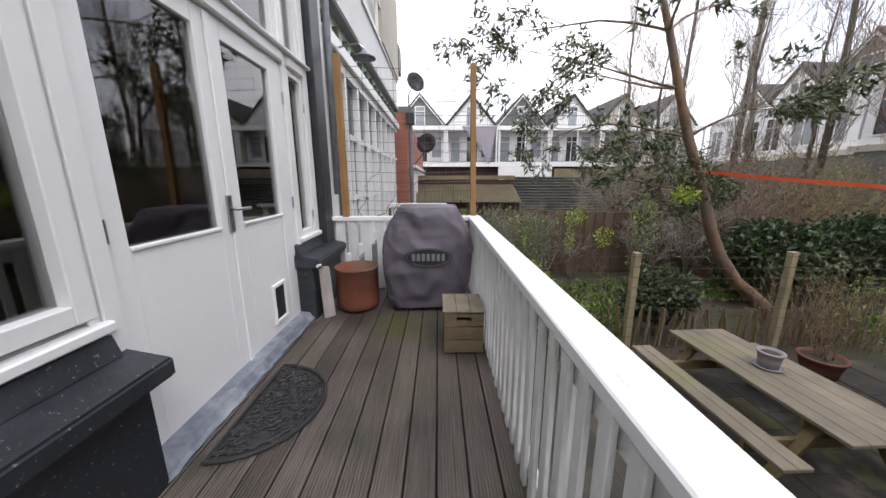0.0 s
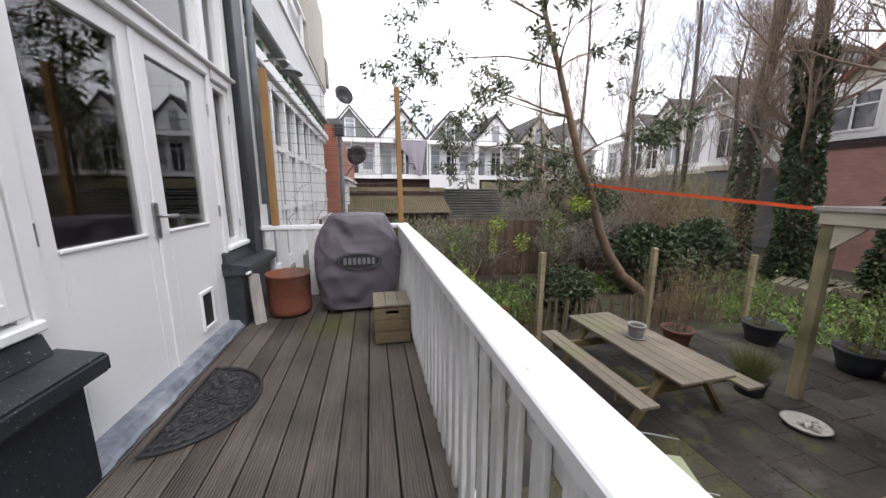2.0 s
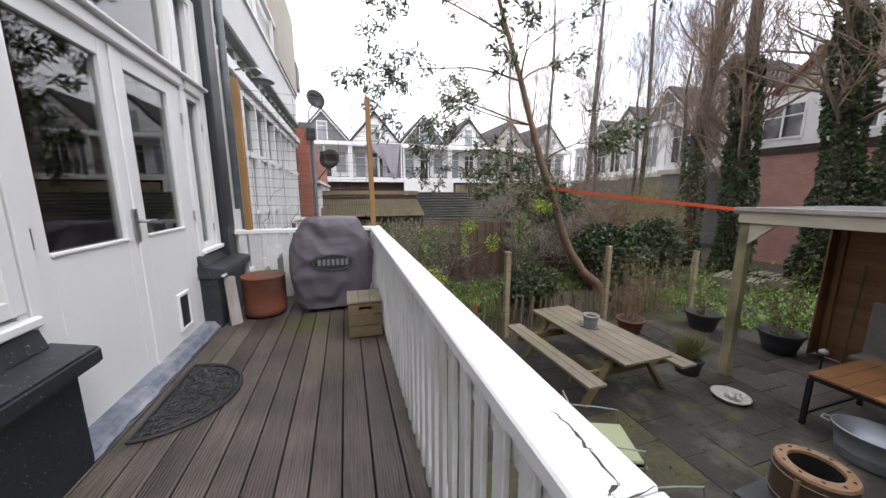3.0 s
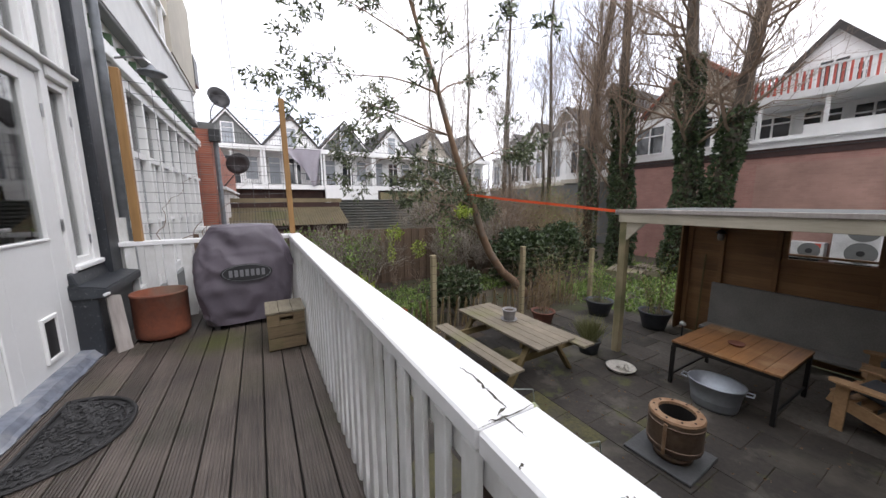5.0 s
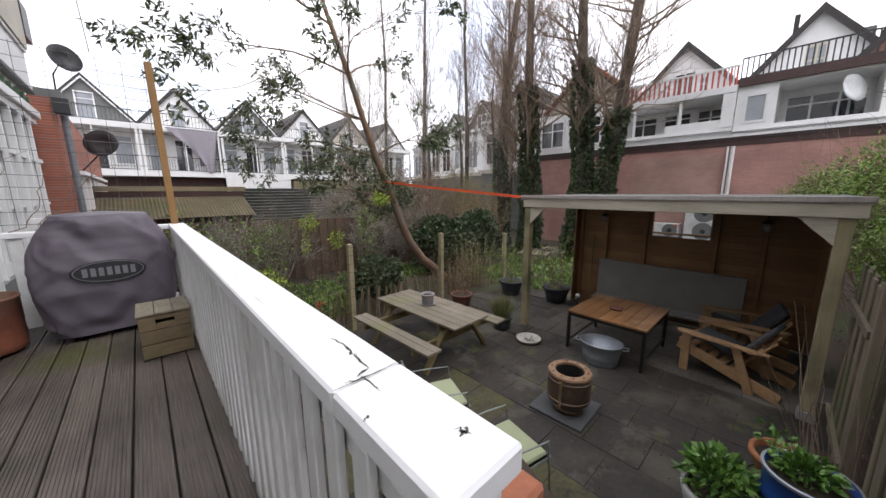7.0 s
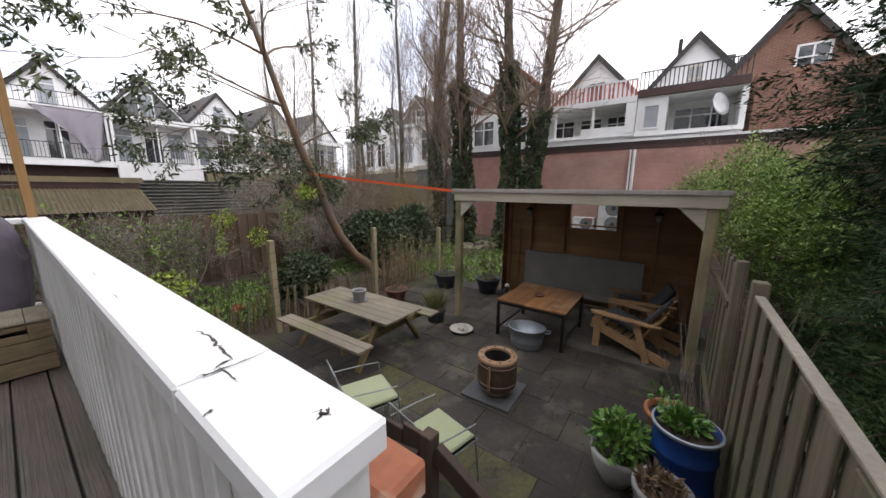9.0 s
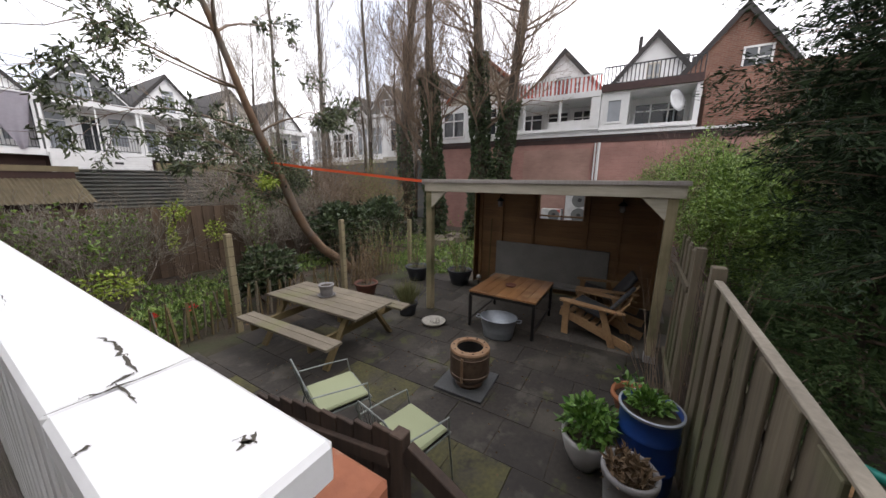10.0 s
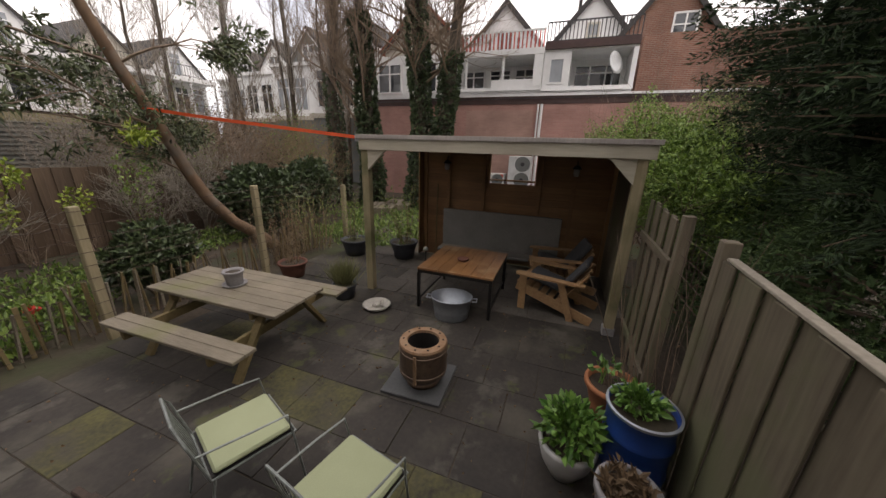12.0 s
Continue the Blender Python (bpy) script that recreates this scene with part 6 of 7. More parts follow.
def rail_bars(parent, m, x0, x1, y, z0, z1, mat, step=0.13, w=0.02):
    r = wall_box(parent, "balcony_rail", m, x0, y - 0.025, z1 - 0.04, x1, y + 0.025, z1, mat)
    wall_box(r, "lower_rail", m, x0, y - 0.02, z0, x1, y + 0.02, z0 + 0.035, mat)
    n = int((x1 - x0) / step)
    for i in range(n + 1):
        x = x0 + (x1 - x0) * i / n
        wall_box(r, "bar", m, x - w / 2, y - w / 2, z0 + 0.03, x + w / 2, y + w / 2, z1 - 0.03, mat)


def row_house(x0, kind):
    """One house of the far row; its front looks to -y."""
    w = 4.25
    colour = {"grey": "far_grey", "white": "far_white", "cream": "far_cream"}[kind]
    h = thing("row_house", (x0 + w / 2, 30, GZ), {"grey": "terraced house with a dark grey gable and a balcony", "white": "terraced house with a white gable and a balcony", "cream": "terraced house with a cream gable"}[kind], "house", "far row of houses")
    m = Matrix.Translation((x0, 27.9, 0))
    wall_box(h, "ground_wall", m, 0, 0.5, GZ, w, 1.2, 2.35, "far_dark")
    wall_box(h, "balcony_slab", m, 0, -0.1, 2.35, w, 1.2, 2.68, "far_white")
    wall_box(h, "back_wall", m, 0, 1.2, GZ, w, 8.0, 5.5, "far_white" if kind != "cream" else "far_cream")
    wall_box(h, "fascia", m, -0.02, -0.1, 5.22, w + 0.02, 1.25, 5.55, "far_white")
    for x in (0.04, w - 0.16):
        wall_box(h, "balcony_post", m, x, -0.05, 2.681, x + 0.12, 0.07, 5.22, "far_white")
    wall_box(h, "balcony_post", m, w * 0.52, -0.04, 2.681, w * 0.52 + 0.07, 0.03, 5.22, "far_white")
    wall_box(h, "party_wall", m, -0.05, 0.1, 2.681, 0.05, 1.2, 5.22, colour)
    house_window(h, m, 0.35, 1.25, 2.75, 4.9, 1.2, "pane_net", 1, 0.78)
    house_window(h, m, 1.75, 2.75, 2.75, 4.9, 1.2, "pane", 2, 0.78)
    house_window(h, m, 3.0, 3.95, 3.1, 4.9, 1.2, "pane_net", 1, 0.78)
    rail_bars(h, m, 0.15, w - 0.15, -0.02, 2.75, 3.62, "rail_black", 0.14)
    gable(h, m, 0.1, w - 0.1, 1.1, 5.5, 8.1, colour, "roof_dark", zc=5.75)
    house_window(h, m, w / 2 - 0.42, w / 2 + 0.42, 5.6, 7.25, 1.1, "pane_net", 1, 0.75)
    rail_bars(h, m, 0.15, w - 0.15, 0.02, 5.6, 6.35, "rail_black", 0.18)


def build_far_row():
    for i, k in enumerate(("grey", "white", "grey", "white", "cream", "white")):
        row_house(-2.25 + i * 4.27, k)
    # ground-floor extension fronts and sheds before the row
    ext = thing("white_extension", (8.4, 26.5, GZ), "white horizontally boarded extension below the balcony", "extension")
    for i in range(9):
        part("cladding_board", box(6.25, 26.95 + 0.004 * (i % 2), 1.05 + i * 0.16, 10.55, 27.3, 1.205 + i * 0.16), "far_white", ext)
    part("lower_wall", box(6.25, 27.0, GZ, 10.55, 27.3, 1.05), "far_white", ext)
    part("vent", box(8.75, 26.93, 1.95, 9.15, 26.949, 2.08), "rail_black", ext)
    e2 = thing("boarded_extension", (13, 26.5, GZ), "grey-brown boarded extension in the far row", "extension")
    for i in range(6):
        part("cladding_board", box(10.8, 27.0 + 0.004 * (i % 2), 0.95 + i * 0.2, 19.0, 27.3, 1.145 + i * 0.2), "thatch", e2)
    part("lower_wall", box(10.8, 27.02, GZ, 19.0, 27.3, 0.95), "thatch", e2)
    # corrugated sheet fence and an old lean-to roof
    cf = thing("corrugated_fence", (8, 16, GZ), "grey corrugated sheet fence behind the gardens", "fence")
    bm = bmesh.new()
    n = 64
    for i in range(n + 1):
        z = -0.7 + 2.15 * i / n
        yy = 16.0 + 0.035 * math.sin(i * math.pi / 2)
        bm.verts.new((4.5, yy, z)), bm.verts.new((13.5, yy - 1.0, z))
    bm.verts.ensure_lookup_table()
    for i in range(n):
        bm.faces.new((bm.verts[2 * i], bm.verts[2 * i + 1], bm.verts[2 * i + 3], bm.verts[2 * i + 2]))
    bmesh.ops.solidify(bm, geom=bm.faces[:], thickness=0.01)
    part("sheet", bm, "corrugated", cf)
    for i in range(5):
        f = i / 4
        part("post", box(4.6 + 8.7 * f, 16.08 - f, GZ - 0.1, 4.7 + 8.7 * f, 16.18 - f, 1.4), "fence_brown", cf)
    lt = thing("lean_to_shed", (2, 15, GZ), "old lean-to shed with tan corrugated roofing", "shed")
    bm = bmesh.new()
    n = 236
    for i in range(n + 1):
        x = -1.2 + 5.9 * i / n
        up = 0.014 * math.sin(i * math.pi / 2)
        bm.verts.new((x, 13.2, 0.45 + up)), bm.verts.new((x, 15.0, 1.12 + up))
    bm.verts.ensure_lookup_table()
    for i in range(n):
        bm.faces.new((bm.verts[2 * i], bm.verts[2 * i + 2], bm.verts[2 * i + 3], bm.verts[2 * i + 1]))
    bmesh.ops.solidify(bm, geom=bm.faces[:], thickness=0.012)
    part("roof", bm, "thatch", lt)
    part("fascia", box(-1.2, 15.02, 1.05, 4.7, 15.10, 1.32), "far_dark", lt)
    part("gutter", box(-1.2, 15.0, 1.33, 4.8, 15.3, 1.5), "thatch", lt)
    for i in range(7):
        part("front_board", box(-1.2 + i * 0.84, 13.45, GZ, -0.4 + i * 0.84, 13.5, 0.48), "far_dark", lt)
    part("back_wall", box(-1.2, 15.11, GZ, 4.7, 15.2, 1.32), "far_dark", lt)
    # cloth hung from the second balcony
    bm = bmesh.new()
    n, k = 26, 20
    for j in range(k + 1):
        v = j / k
        xl, xr = 3.3 + 1.75 * v ** 1.1, 6.15 - 0.45 * v
        for i in range(n + 1):
            u = i / n
            x = xl + (xr - xl) * u
            z = 5.48 - 2.75 * v * (0.55 + 0.45 * min(1, u * 1.6 + 0.15)) - 0.35 * math.sin(u * math.pi) * v * 0.4
            bm.verts.new((x, 27.72 - 0.06 * math.sin(u * 15 + v * 3) * (0.3 + v), z))
    bm.verts.ensure_lookup_table()
    for j in range(k):
        for i in range(n):
            a = j * (n + 1) + i
            bm.faces.new((bm.verts[a], bm.verts[a + 1], bm.verts[a + n + 2], bm.verts[a + n + 1]))
    bmesh.ops.solidify(bm, geom=bm.faces[:], thickness=0.01)
    solo("hanging_cloth", bm, "cloth", "lilac-grey cloth hung across a balcony opening", "cloth", smooth=True)


def build_neighbour():
    """White glazed back front of the next house, close beside the deck, then a red brick annex."""
    h = thing("neighbour_house", (-0.4, 8, GZ), "white-painted neighbouring house with tall glazed doors and a balcony", "house")
    part("wall", box(-5.5, 4.60, GZ, -0.06, 11.6, 0.0), "far_grey", h)
    part("wall", box(-5.5, 4.60, 2.95, -0.06, 11.6, 7.6), "far_white", h)
    # Solid block behind the panes; the unlit interior is put into its dark colour.
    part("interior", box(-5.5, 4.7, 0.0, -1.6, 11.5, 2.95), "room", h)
    part("plinth", box(-0.06, 4.62, GZ, 0.06, 11.5, 0.05), "far_grey", h)
    y = 4.62
    for i in range(9):
        y0 = 4.62 + i * 0.765
        win = part("window", box(-0.12, y0 + 0.02, 0.0, 0.03, y0 + 0.10, 2.95, 0.004), "white", h)
        part("rail", box(-0.12, y0 + 0.11, 0.05, -0.01, y0 + 0.765, 0.22), "white", win)
        part("rail", box(-0.12, y0 + 0.11, 1.02, -0.02, y0 + 0.765, 1.08), "white", win)
        part("rail", box(-0.12, y0 + 0.11, 1.96, 0.0, y0 + 0.765, 2.04), "white", win)
        part("rail", box(-0.12, y0 + 0.11, 2.82, 0.03, y0 + 0.765, 2.95), "white", win)
        part("mullion", box(-0.085, y0 + 0.415, 0.22, -0.005, y0 + 0.455, 1.96), "white", win)
        for z0, z1 in ((0.22, 1.02), (1.10, 1.96), (2.06, 2.82)):
            pane(win, -0.06, y0 + 0.11, y0 + 0.765, z0, z1, mat="glass_plain")
    part("frieze", box(-0.06, 4.62, 2.951, 0.10, 11.6, 3.12, 0.01), "white", h)
    part("cornice", box(-0.06, 4.62, 3.50, 0.08, 11.65, 3.55, 0.01), "far_grey", h)
    for i in range(15):
        yy = 4.75 + i * 0.46
        bm = bmesh.new()
        hexa(bm, [(-0.05, yy, 3.23), (0.03, yy, 3.23), (0.03, yy + 0.06, 3.23), (-0.05, yy + 0.06, 3.23), (-0.05, yy + 0.02, 3.36), (0.03, yy + 0.02, 3.36), (0.03, yy + 0.04, 3.36), (-0.05, yy + 0.04, 3.36)])
        part("ornament", bm, "ornament", h, "small green wedge ornament")
    part("balcony_floor", box(-0.06, 4.62, 3.585, 0.07, 11.6, 3.68), "far_white", h)
    part("balcony_panel", box(0.02, 4.62, 3.69, 0.05, 11.6, 4.35), "far_white", h)
    part("balcony_handrail", box(0.0, 4.62, 4.36, 0.09, 11.6, 4.42), "white", h)
    for i in range(5):
        part("balcony_post", box(0.02, 5.2 + i * 1.5, 4.42, 0.08, 5.26 + i * 1.5, 5.1), "white", h)
    part("balcony_top_rail", box(0.0, 4.62, 5.1, 0.09, 11.6, 5.16), "white", h)
    part("bay_wall", box(-0.06, 8.6, 4.43, 0.12, 11.6, 6.6), "far_cream", h)
    part("awning", box(0.0, 11.61, 4.75, 0.14, 12.3, 5.5), "rail_black", h, "dark side awning")
    lamp = thing("wall_lamp", (0.05, 4.95, 3.0), "swan-neck wall lamp with a dark dish shade", "lamp")
    part("arm", tube([(0.05, 4.95, 2.99), (0.20, 4.95, 3.03), (0.36, 4.95, 3.05), (0.42, 4.95, 3.0)], 0.012, 6), "chrome", lamp)
    part("base", box(-0.06, 4.92, 2.94, 0.06, 4.98, 3.04), "chrome", lamp)
    part("shade", turned([(0.02, 0.10), (0.05, 0.06), (0.14, 0.015), (0.15, 0.0), (0.02, 0.02)], (0.42, 4.95, 2.88), 20), "grey_pipe", lamp, smooth=True)
    nr = thing("neighbour_railing", (0.8, 5.4, 0), "white slatted railing of the next deck", "railing")
    part("cap", box(0.55, 5.60, 0.92, 1.5, 5.72, 0.97), "cap", nr)
    for i in range(4):
        part("slat", box(0.60 + i * 0.25, 5.64, -0.1, 0.69 + i * 0.25, 5.66, 0.919), "white_worn", nr)
    part("deck", box(0.06, 4.55, -0.2, 1.6, 5.85, -0.1), "deck", nr)
    part("deck_post", box(1.45, 5.6, GZ - 0.1, 1.55, 5.7, -0.2), "gate_wood", nr)
    part("deck_post", box(0.1, 5.6, GZ - 0.1, 0.2, 5.7, -0.2), "gate_wood", nr)
    a = thing("brick_annex", (-0.3, 14, GZ), "orange-red brick annex with white window posts", "annex")
    bm = bmesh.new()
    hexa(bm, [(-4, 12.0, GZ), (0.30, 12.0, GZ), (0.42, 21.5, GZ), (-4, 21.5, GZ), (-4, 12.0, 3.55), (0.30, 12.0, 3.55), (0.42, 21.5, 2.9), (-4, 21.5, 2.9)])
    part("wall", bm, "brick_red", a)
    for i in range(7):
        yy = 12.9 + i * 1.2
        part("pilaster", box(0.30 + 0.012 * i, yy, GZ, 0.50 + 0.012 * i, yy + 0.16, 1.75 - 0.02 * i), "far_white", a)
    part("band", box(0.30, 12.5, 1.76, 0.56, 21.4, 1.86), "far_white", a)
    part("coping", box(-0.1, 12.0, 3.55, 0.45, 12.25, 3.75), "far_grey", a)
    part("downpipe", tube([(0.42, 12.15, GZ), (0.42, 12.15, 3.3)], 0.07, 8), "grey_pipe", a)
    part("hopper", box(0.28, 11.9, 3.2, 0.56, 12.2, 3.55), "rail_black", a)
    for at, tilt, r in (((0.52, 12.6, 4.62), 34, 0.34), ((0.95, 14.2, 2.75), -24, 0.43)):
        d = thing("satellite_dish", at, "dark satellite dish on the brick annex", "satellite dish")
        bm = turned([(0, 0.0), (r * 0.5, 0.03), (r * 0.85, 0.10), (r, 0.15), (r * 0.98, 0.17), (r * 0.5, 0.05), (0, 0.02)], (0, 0, 0), 28, 0.92)
        bm.transform(Matrix.Translation(at) @ Matrix.Rotation(radians(80), 4, "X") @ Matrix.Rotation(radians(tilt), 4, "Y"))
        part("reflector", bm, "dish", d, smooth=True)
        part("arm", tube([(at[0], at[1], at[2] - 0.1), (at[0] + 0.1, at[1] - 0.5, at[2] - 0.25)], 0.015, 6), "iron", d)
        part("mast", tube([(at[0], at[1] + 0.05, at[2]), (at[0] - 0.2, at[1] + 0.15, at[2] - 0.35), (0.30, at[1] + 0.2, at[2] - 0.9)], 0.02, 6), "iron", d)
    solo("aerial_wire", tube([(0.9, 12.5, 7.9), (1.05, 12.5, 4.9)], 0.012, 4), "wire", "thin whip aerial against the sky", "aerial")


def build_red_wall():
    w = thing("wall_red", (16.6, 2, GZ), "long wine-red painted brick garden wall with brown coping", "wall", kind="structure")
    part("wall", box(16.45, -9.5, GZ - 0.1, 16.75, 8.75, 2.72), "wall_red", w)
    part("repair", box(16.444, 1.35, GZ, 16.449, 4.1, 2.5), "wall_patch", w, "patched pinkish brickwork")
    part("coping_band", box(16.42, -9.5, 2.72, 16.8, 8.78, 3.0), "coping", w)
    part("coping_edge", box(16.38, -9.5, 3.0, 16.85, 8.82, 3.08), "far_white", w)
    part("end_return", box(16.76, 8.45, GZ - 0.1, 30, 8.75, 2.72), "wall_red", w)
    p = thing("white_downpipe", (16.38, 1.05, GZ), "white downpipe on the red wall", "pipe")
    part("pipe", tube([(16.37, 1.05, GZ), (16.37, 1.05, 2.70)], 0.055, 8), "far_white", p)
    part("pipe", tube([(16.37, 1.18, GZ), (16.37, 1.18, 2.70)], 0.03, 8), "far_white", p)
    cable = tube([(16.36, -9.0, 2.9), (16.36, -2.0, 2.93), (16.36, 4.0, 2.9), (16.36, 8.6, 2.88)], 0.015, 5)
    solo("wall_cable", cable, "rail_black", "dark cable along the wall coping", "cable")
    for at, w_, h_, n in (((15.9, 1.62, -0.50), 0.88, 1.25, 2), ((16.0, 2.62, -0.48), 0.85, 0.50, 1)):
        ac = thing("air_conditioner", at, "white outdoor air-conditioning unit on brackets", "air conditioner")
        part("casing", box(at[0], at[1] - w_ / 2, at[2], at[0] + 0.38, at[1] + w_ / 2, at[2] + h_, 0.02), "ac_white", ac)
        for k in range(n):
            zc = at[2] + h_ * (k + 0.5) / n
            yc = at[1] - (0.12 if n == 2 else 0.12)
            rr = 0.30 if n == 2 else 0.24
            bm = turned([(0, 0), (rr, 0), (rr, 0.01), (0, 0.012)], (0, 0, 0), 28)
            bm.transform(Matrix.Translation((at[0] - 0.002, yc, zc)) @ Matrix.Rotation(radians(-90), 4, "Y"))
            f = part("fan_guard", bm, "far_grey", ac)
            bm = turned([(0, 0), (0.08, 0), (0.07, 0.01), (0, 0.012)], (0, 0, 0), 16)
            bm.transform(Matrix.Translation((at[0] - 0.016, yc, zc)) @ Matrix.Rotation(radians(-90), 4, "Y"))
            part("fan_hub", bm, "rail_black", f)
        if n == 1:
            part("red_mark", box(at[0] - 0.004, at[1] - 0.36, at[2] + 0.35, at[0] - 0.0005, at[1] - 0.22, at[2] + 0.48), "rail_red", ac, "plain red maker's mark")
        part("bracket", box(at[0] + 0.1, at[1] - w_ / 2 + 0.1, GZ, at[0] + 0.16, at[1] + w_ / 2 - 0.1, at[2]), "iron", ac)


def build_right_row():
    """Houses above the red wall; local x runs along -y of the world, fronts look to -x."""
    def base(y0, x):
        return Matrix(((0, 1, 0, x), (-1, 0, 0, y0), (0, 0, 1, 0), (0, 0, 0, 1)))

    # house with the red slatted balcony
    h = thing("balcony_house", (18, 3.2, GZ), "white house with a balcony screened by red and white slats", "house", "houses above the wall")
    m = base(5.2, 17.0)
    wall_box(h, "lower_wall", m, -0.3, 0.0, GZ, 4.0, 6, 3.28, "far_white")
    wall_box(h, "balcony_floor", m, -0.3, -0.25, 3.28, 4.0, 1.6, 3.40, "far_white")
    wall_box(h, "back_wall", m, -0.3, 1.6, 3.28, 4.0, 6.0, 4.70, "far_white")
    wall_box(h, "parapet", m, 2.0, -0.22, 3.40, 3.65, -0.1, 3.68, "far_white")
    wall_box(h, "fascia", m, 0.3, -0.3, 4.52, 4.0, 3.2, 4.74, "far_white")
    wall_box(h, "pier", m, 3.66, -0.3, 3.40, 4.0, 1.6, 4.50, "far_white")
    for x in (0.85, 2.40):
        wall_box(h, "column", m, x, -0.2, 3.40, x + 0.09, -0.10, 4.50, "far_white")
    house_window(h, m, 0.2, 1.3, 3.45, 4.42, 1.6, "pane", 2, 0.7)
    house_window(h, m, 1.5, 2.5, 3.60, 4.42, 1.6, "pane", 2, 0.7)
    house_window(h, m, 2.65, 3.55, 3.45, 4.42, 1.6, "pane", 2, 0.65)
    r = wall_box(h, "upper_railing", m, 0.45, -0.28, 5.32, 4.0, -0.20, 5.38, "far_white")
    for i in range(44):
        x = 0.47 + i * 0.0803
        wall_box(r, "slat", m, x, -0.26, 4.75, x + 0.052, -0.235, 5.32, "rail_red" if i % 2 else "far_white")
    gable(h, m, -0.35, 3.95, 3.0, 4.75, 7.45, "far_white", "roof_dark", 6, 0.2, zc=5.1)
    house_window(h, m, 0.95, 1.30, 5.25, 6.1, 3.0, "pane", 1, 0.6)
    house_window(h, m, 1.38, 2.22, 5.15, 6.4, 3.0, "pane", 2, 0.0)
    house_window(h, m, 2.30, 2.65, 5.25, 6.1, 3.0, "pane", 1, 0.6)
    # house with the black railing
    h = thing("balcony_house", (18, -0.6, GZ), "white house with a black-railed roof terrace and a white dish", "house", "houses above the wall")
    m = base(1.18, 17.0)
    wall_box(h, "lower_wall", m, 0.0, 0.0, GZ, 3.2, 6, 3.28, "far_white")
    wall_box(h, "front_wall", m, 0.0, -0.15, 3.28, 0.98, 1.6, 4.60, "far_white")
    wall_box(h, "back_wall", m, 0.98, 1.4, 3.28, 3.2, 6, 4.60, "far_white")
    wall_box(h, "sill_band", m, 0.0, -0.25, 3.22, 3.2, 0.1, 3.36, "far_white")
    wall_box(h, "fascia", m, 0.0, -0.30, 4.64, 3.2, -0.2, 4.90, "coping")
    wall_box(h, "soffit", m, 0.0, -0.198, 4.60, 3.2, 3.2, 4.70, "far_white")
    wall_box(h, "pier", m, 3.04, -0.2, 3.36, 3.2, 1.4, 4.58, "far_white")
    house_window(h, m, 0.20, 0.78, 3.46, 4.38, -0.15, "pane_net", 1, 0.0)
    house_window(h, m, 1.12, 2.95, 3.46, 4.40, 1.4, "pane", 3, 0.65)
    rail_bars(h, m, 0.03, 3.18, -0.22, 4.90, 5.55, "rail_black", 0.13, 0.035)
    gable(h, m, -0.25, 3.55, 2.9, 4.8, 7.45, "far_white", "roof_dark", 6, 0.2, zc=5.2)
    house_window(h, m, 1.38, 1.92, 5.05, 6.35, 2.9, "pane_net", 2, 0.6, "far_cream")
    wall_box(h, "chimney_pot", m, 3.05, 3.0, 5.2, 3.18, 3.2, 6.4, "rail_black")
    wall_box(h, "chimney_pot", m, 0.9, 4.0, 6.6, 1.05, 4.2, 7.9, "roof_dark")
    d = thing("satellite_dish", (16.9, -1.3, 4.0), "white satellite dish at a balcony", "satellite dish")
    bm = turned([(0, 0.0), (0.22, 0.03), (0.36, 0.09), (0.39, 0.12), (0.22, 0.06), (0, 0.03)], (0, 0, 0), 24)
    bm.transform(Matrix.Translation((16.72, -1.25, 4.05)) @ Matrix.Rotation(radians(-70), 4, "Y") @ Matrix.Rotation(radians(50), 4, "X"))
    part("reflector", bm, "dish_white", d, smooth=True)
    part("mast", tube([(16.9, -1.3, 4.0), (16.95, -1.3, 3.36)], 0.03, 6), "grey_pipe", d)
    # brick gable to the south
    h = thing("brick_house", (20, -5, GZ), "brown brick gabled house with a white side window", "house", "houses above the wall")
    m = base(-2.35, 18.6)
    wall_box(h, "wall", m, 0.0, 0.0, GZ, 7.0, 7, 5.4, "wall_brick")
    gable(h, m, -1.2, 3.0, 0.8, 5.0, 7.7, "wall_brick", "roof_dark", 7, 0.2)
    house_window(h, m, 1.0, 1.9, 5.2, 6.3, 0.8, "pane", 2, 0.6)
    wall_box(h, "dormer", m, -2.0, 3.2, 5.6, -0.5, 5.0, 7.1, "far_grey")
    house_window(h, m, -1.9, -0.6, 5.9, 6.9, 3.2, "pane", 2, 0.0)
    # red-roofed house and the white terrace to the north
    h = thing("red_roof_house", (19.5, 7.4, GZ), "white house with a red tiled roof", "house", "houses above the wall")
    m = base(9.4, 17.6)
    wall_box(h, "wall", m, 0.0, 0.0, GZ, 3.9, 7, 5.0, "far_white")
    gable(h, m, 0.6, 4.6, 0.4, 4.8, 7.1, "far_cream", "roof_red", 7, 0.2, zc=5.3)
    house_window(h, m, 0.4, 1.7, 3.4, 4.7, 0.0, "pane", 2, 0.65)
    house_window(h, m, 2.0, 3.5, 3.4, 4.7, 0.0, "pane", 2, 0.65)
    house_window(h, m, 1.3, 2.6, 5.3, 6.7, 0.6, "pane", 2, 0.65)
    for i in range(4):
        y0 = 14.2 + i * 4.6
        x = 19.0 + i * 1.6
        h = thing("terrace_house", (x + 1, y0 - 2, GZ), "white terraced house with tall windows and a small gable", "house", "far white terrace")
        m = base(y0, x)
        wall_box(h, "wall", m, 0.0, 0.0, GZ, 4.5, 7, 5.6, "far_white")
        wall_box(h, "lower_band", m, 0.0, -0.5, 2.4, 4.5, 0.0, 2.65, "far_cream")
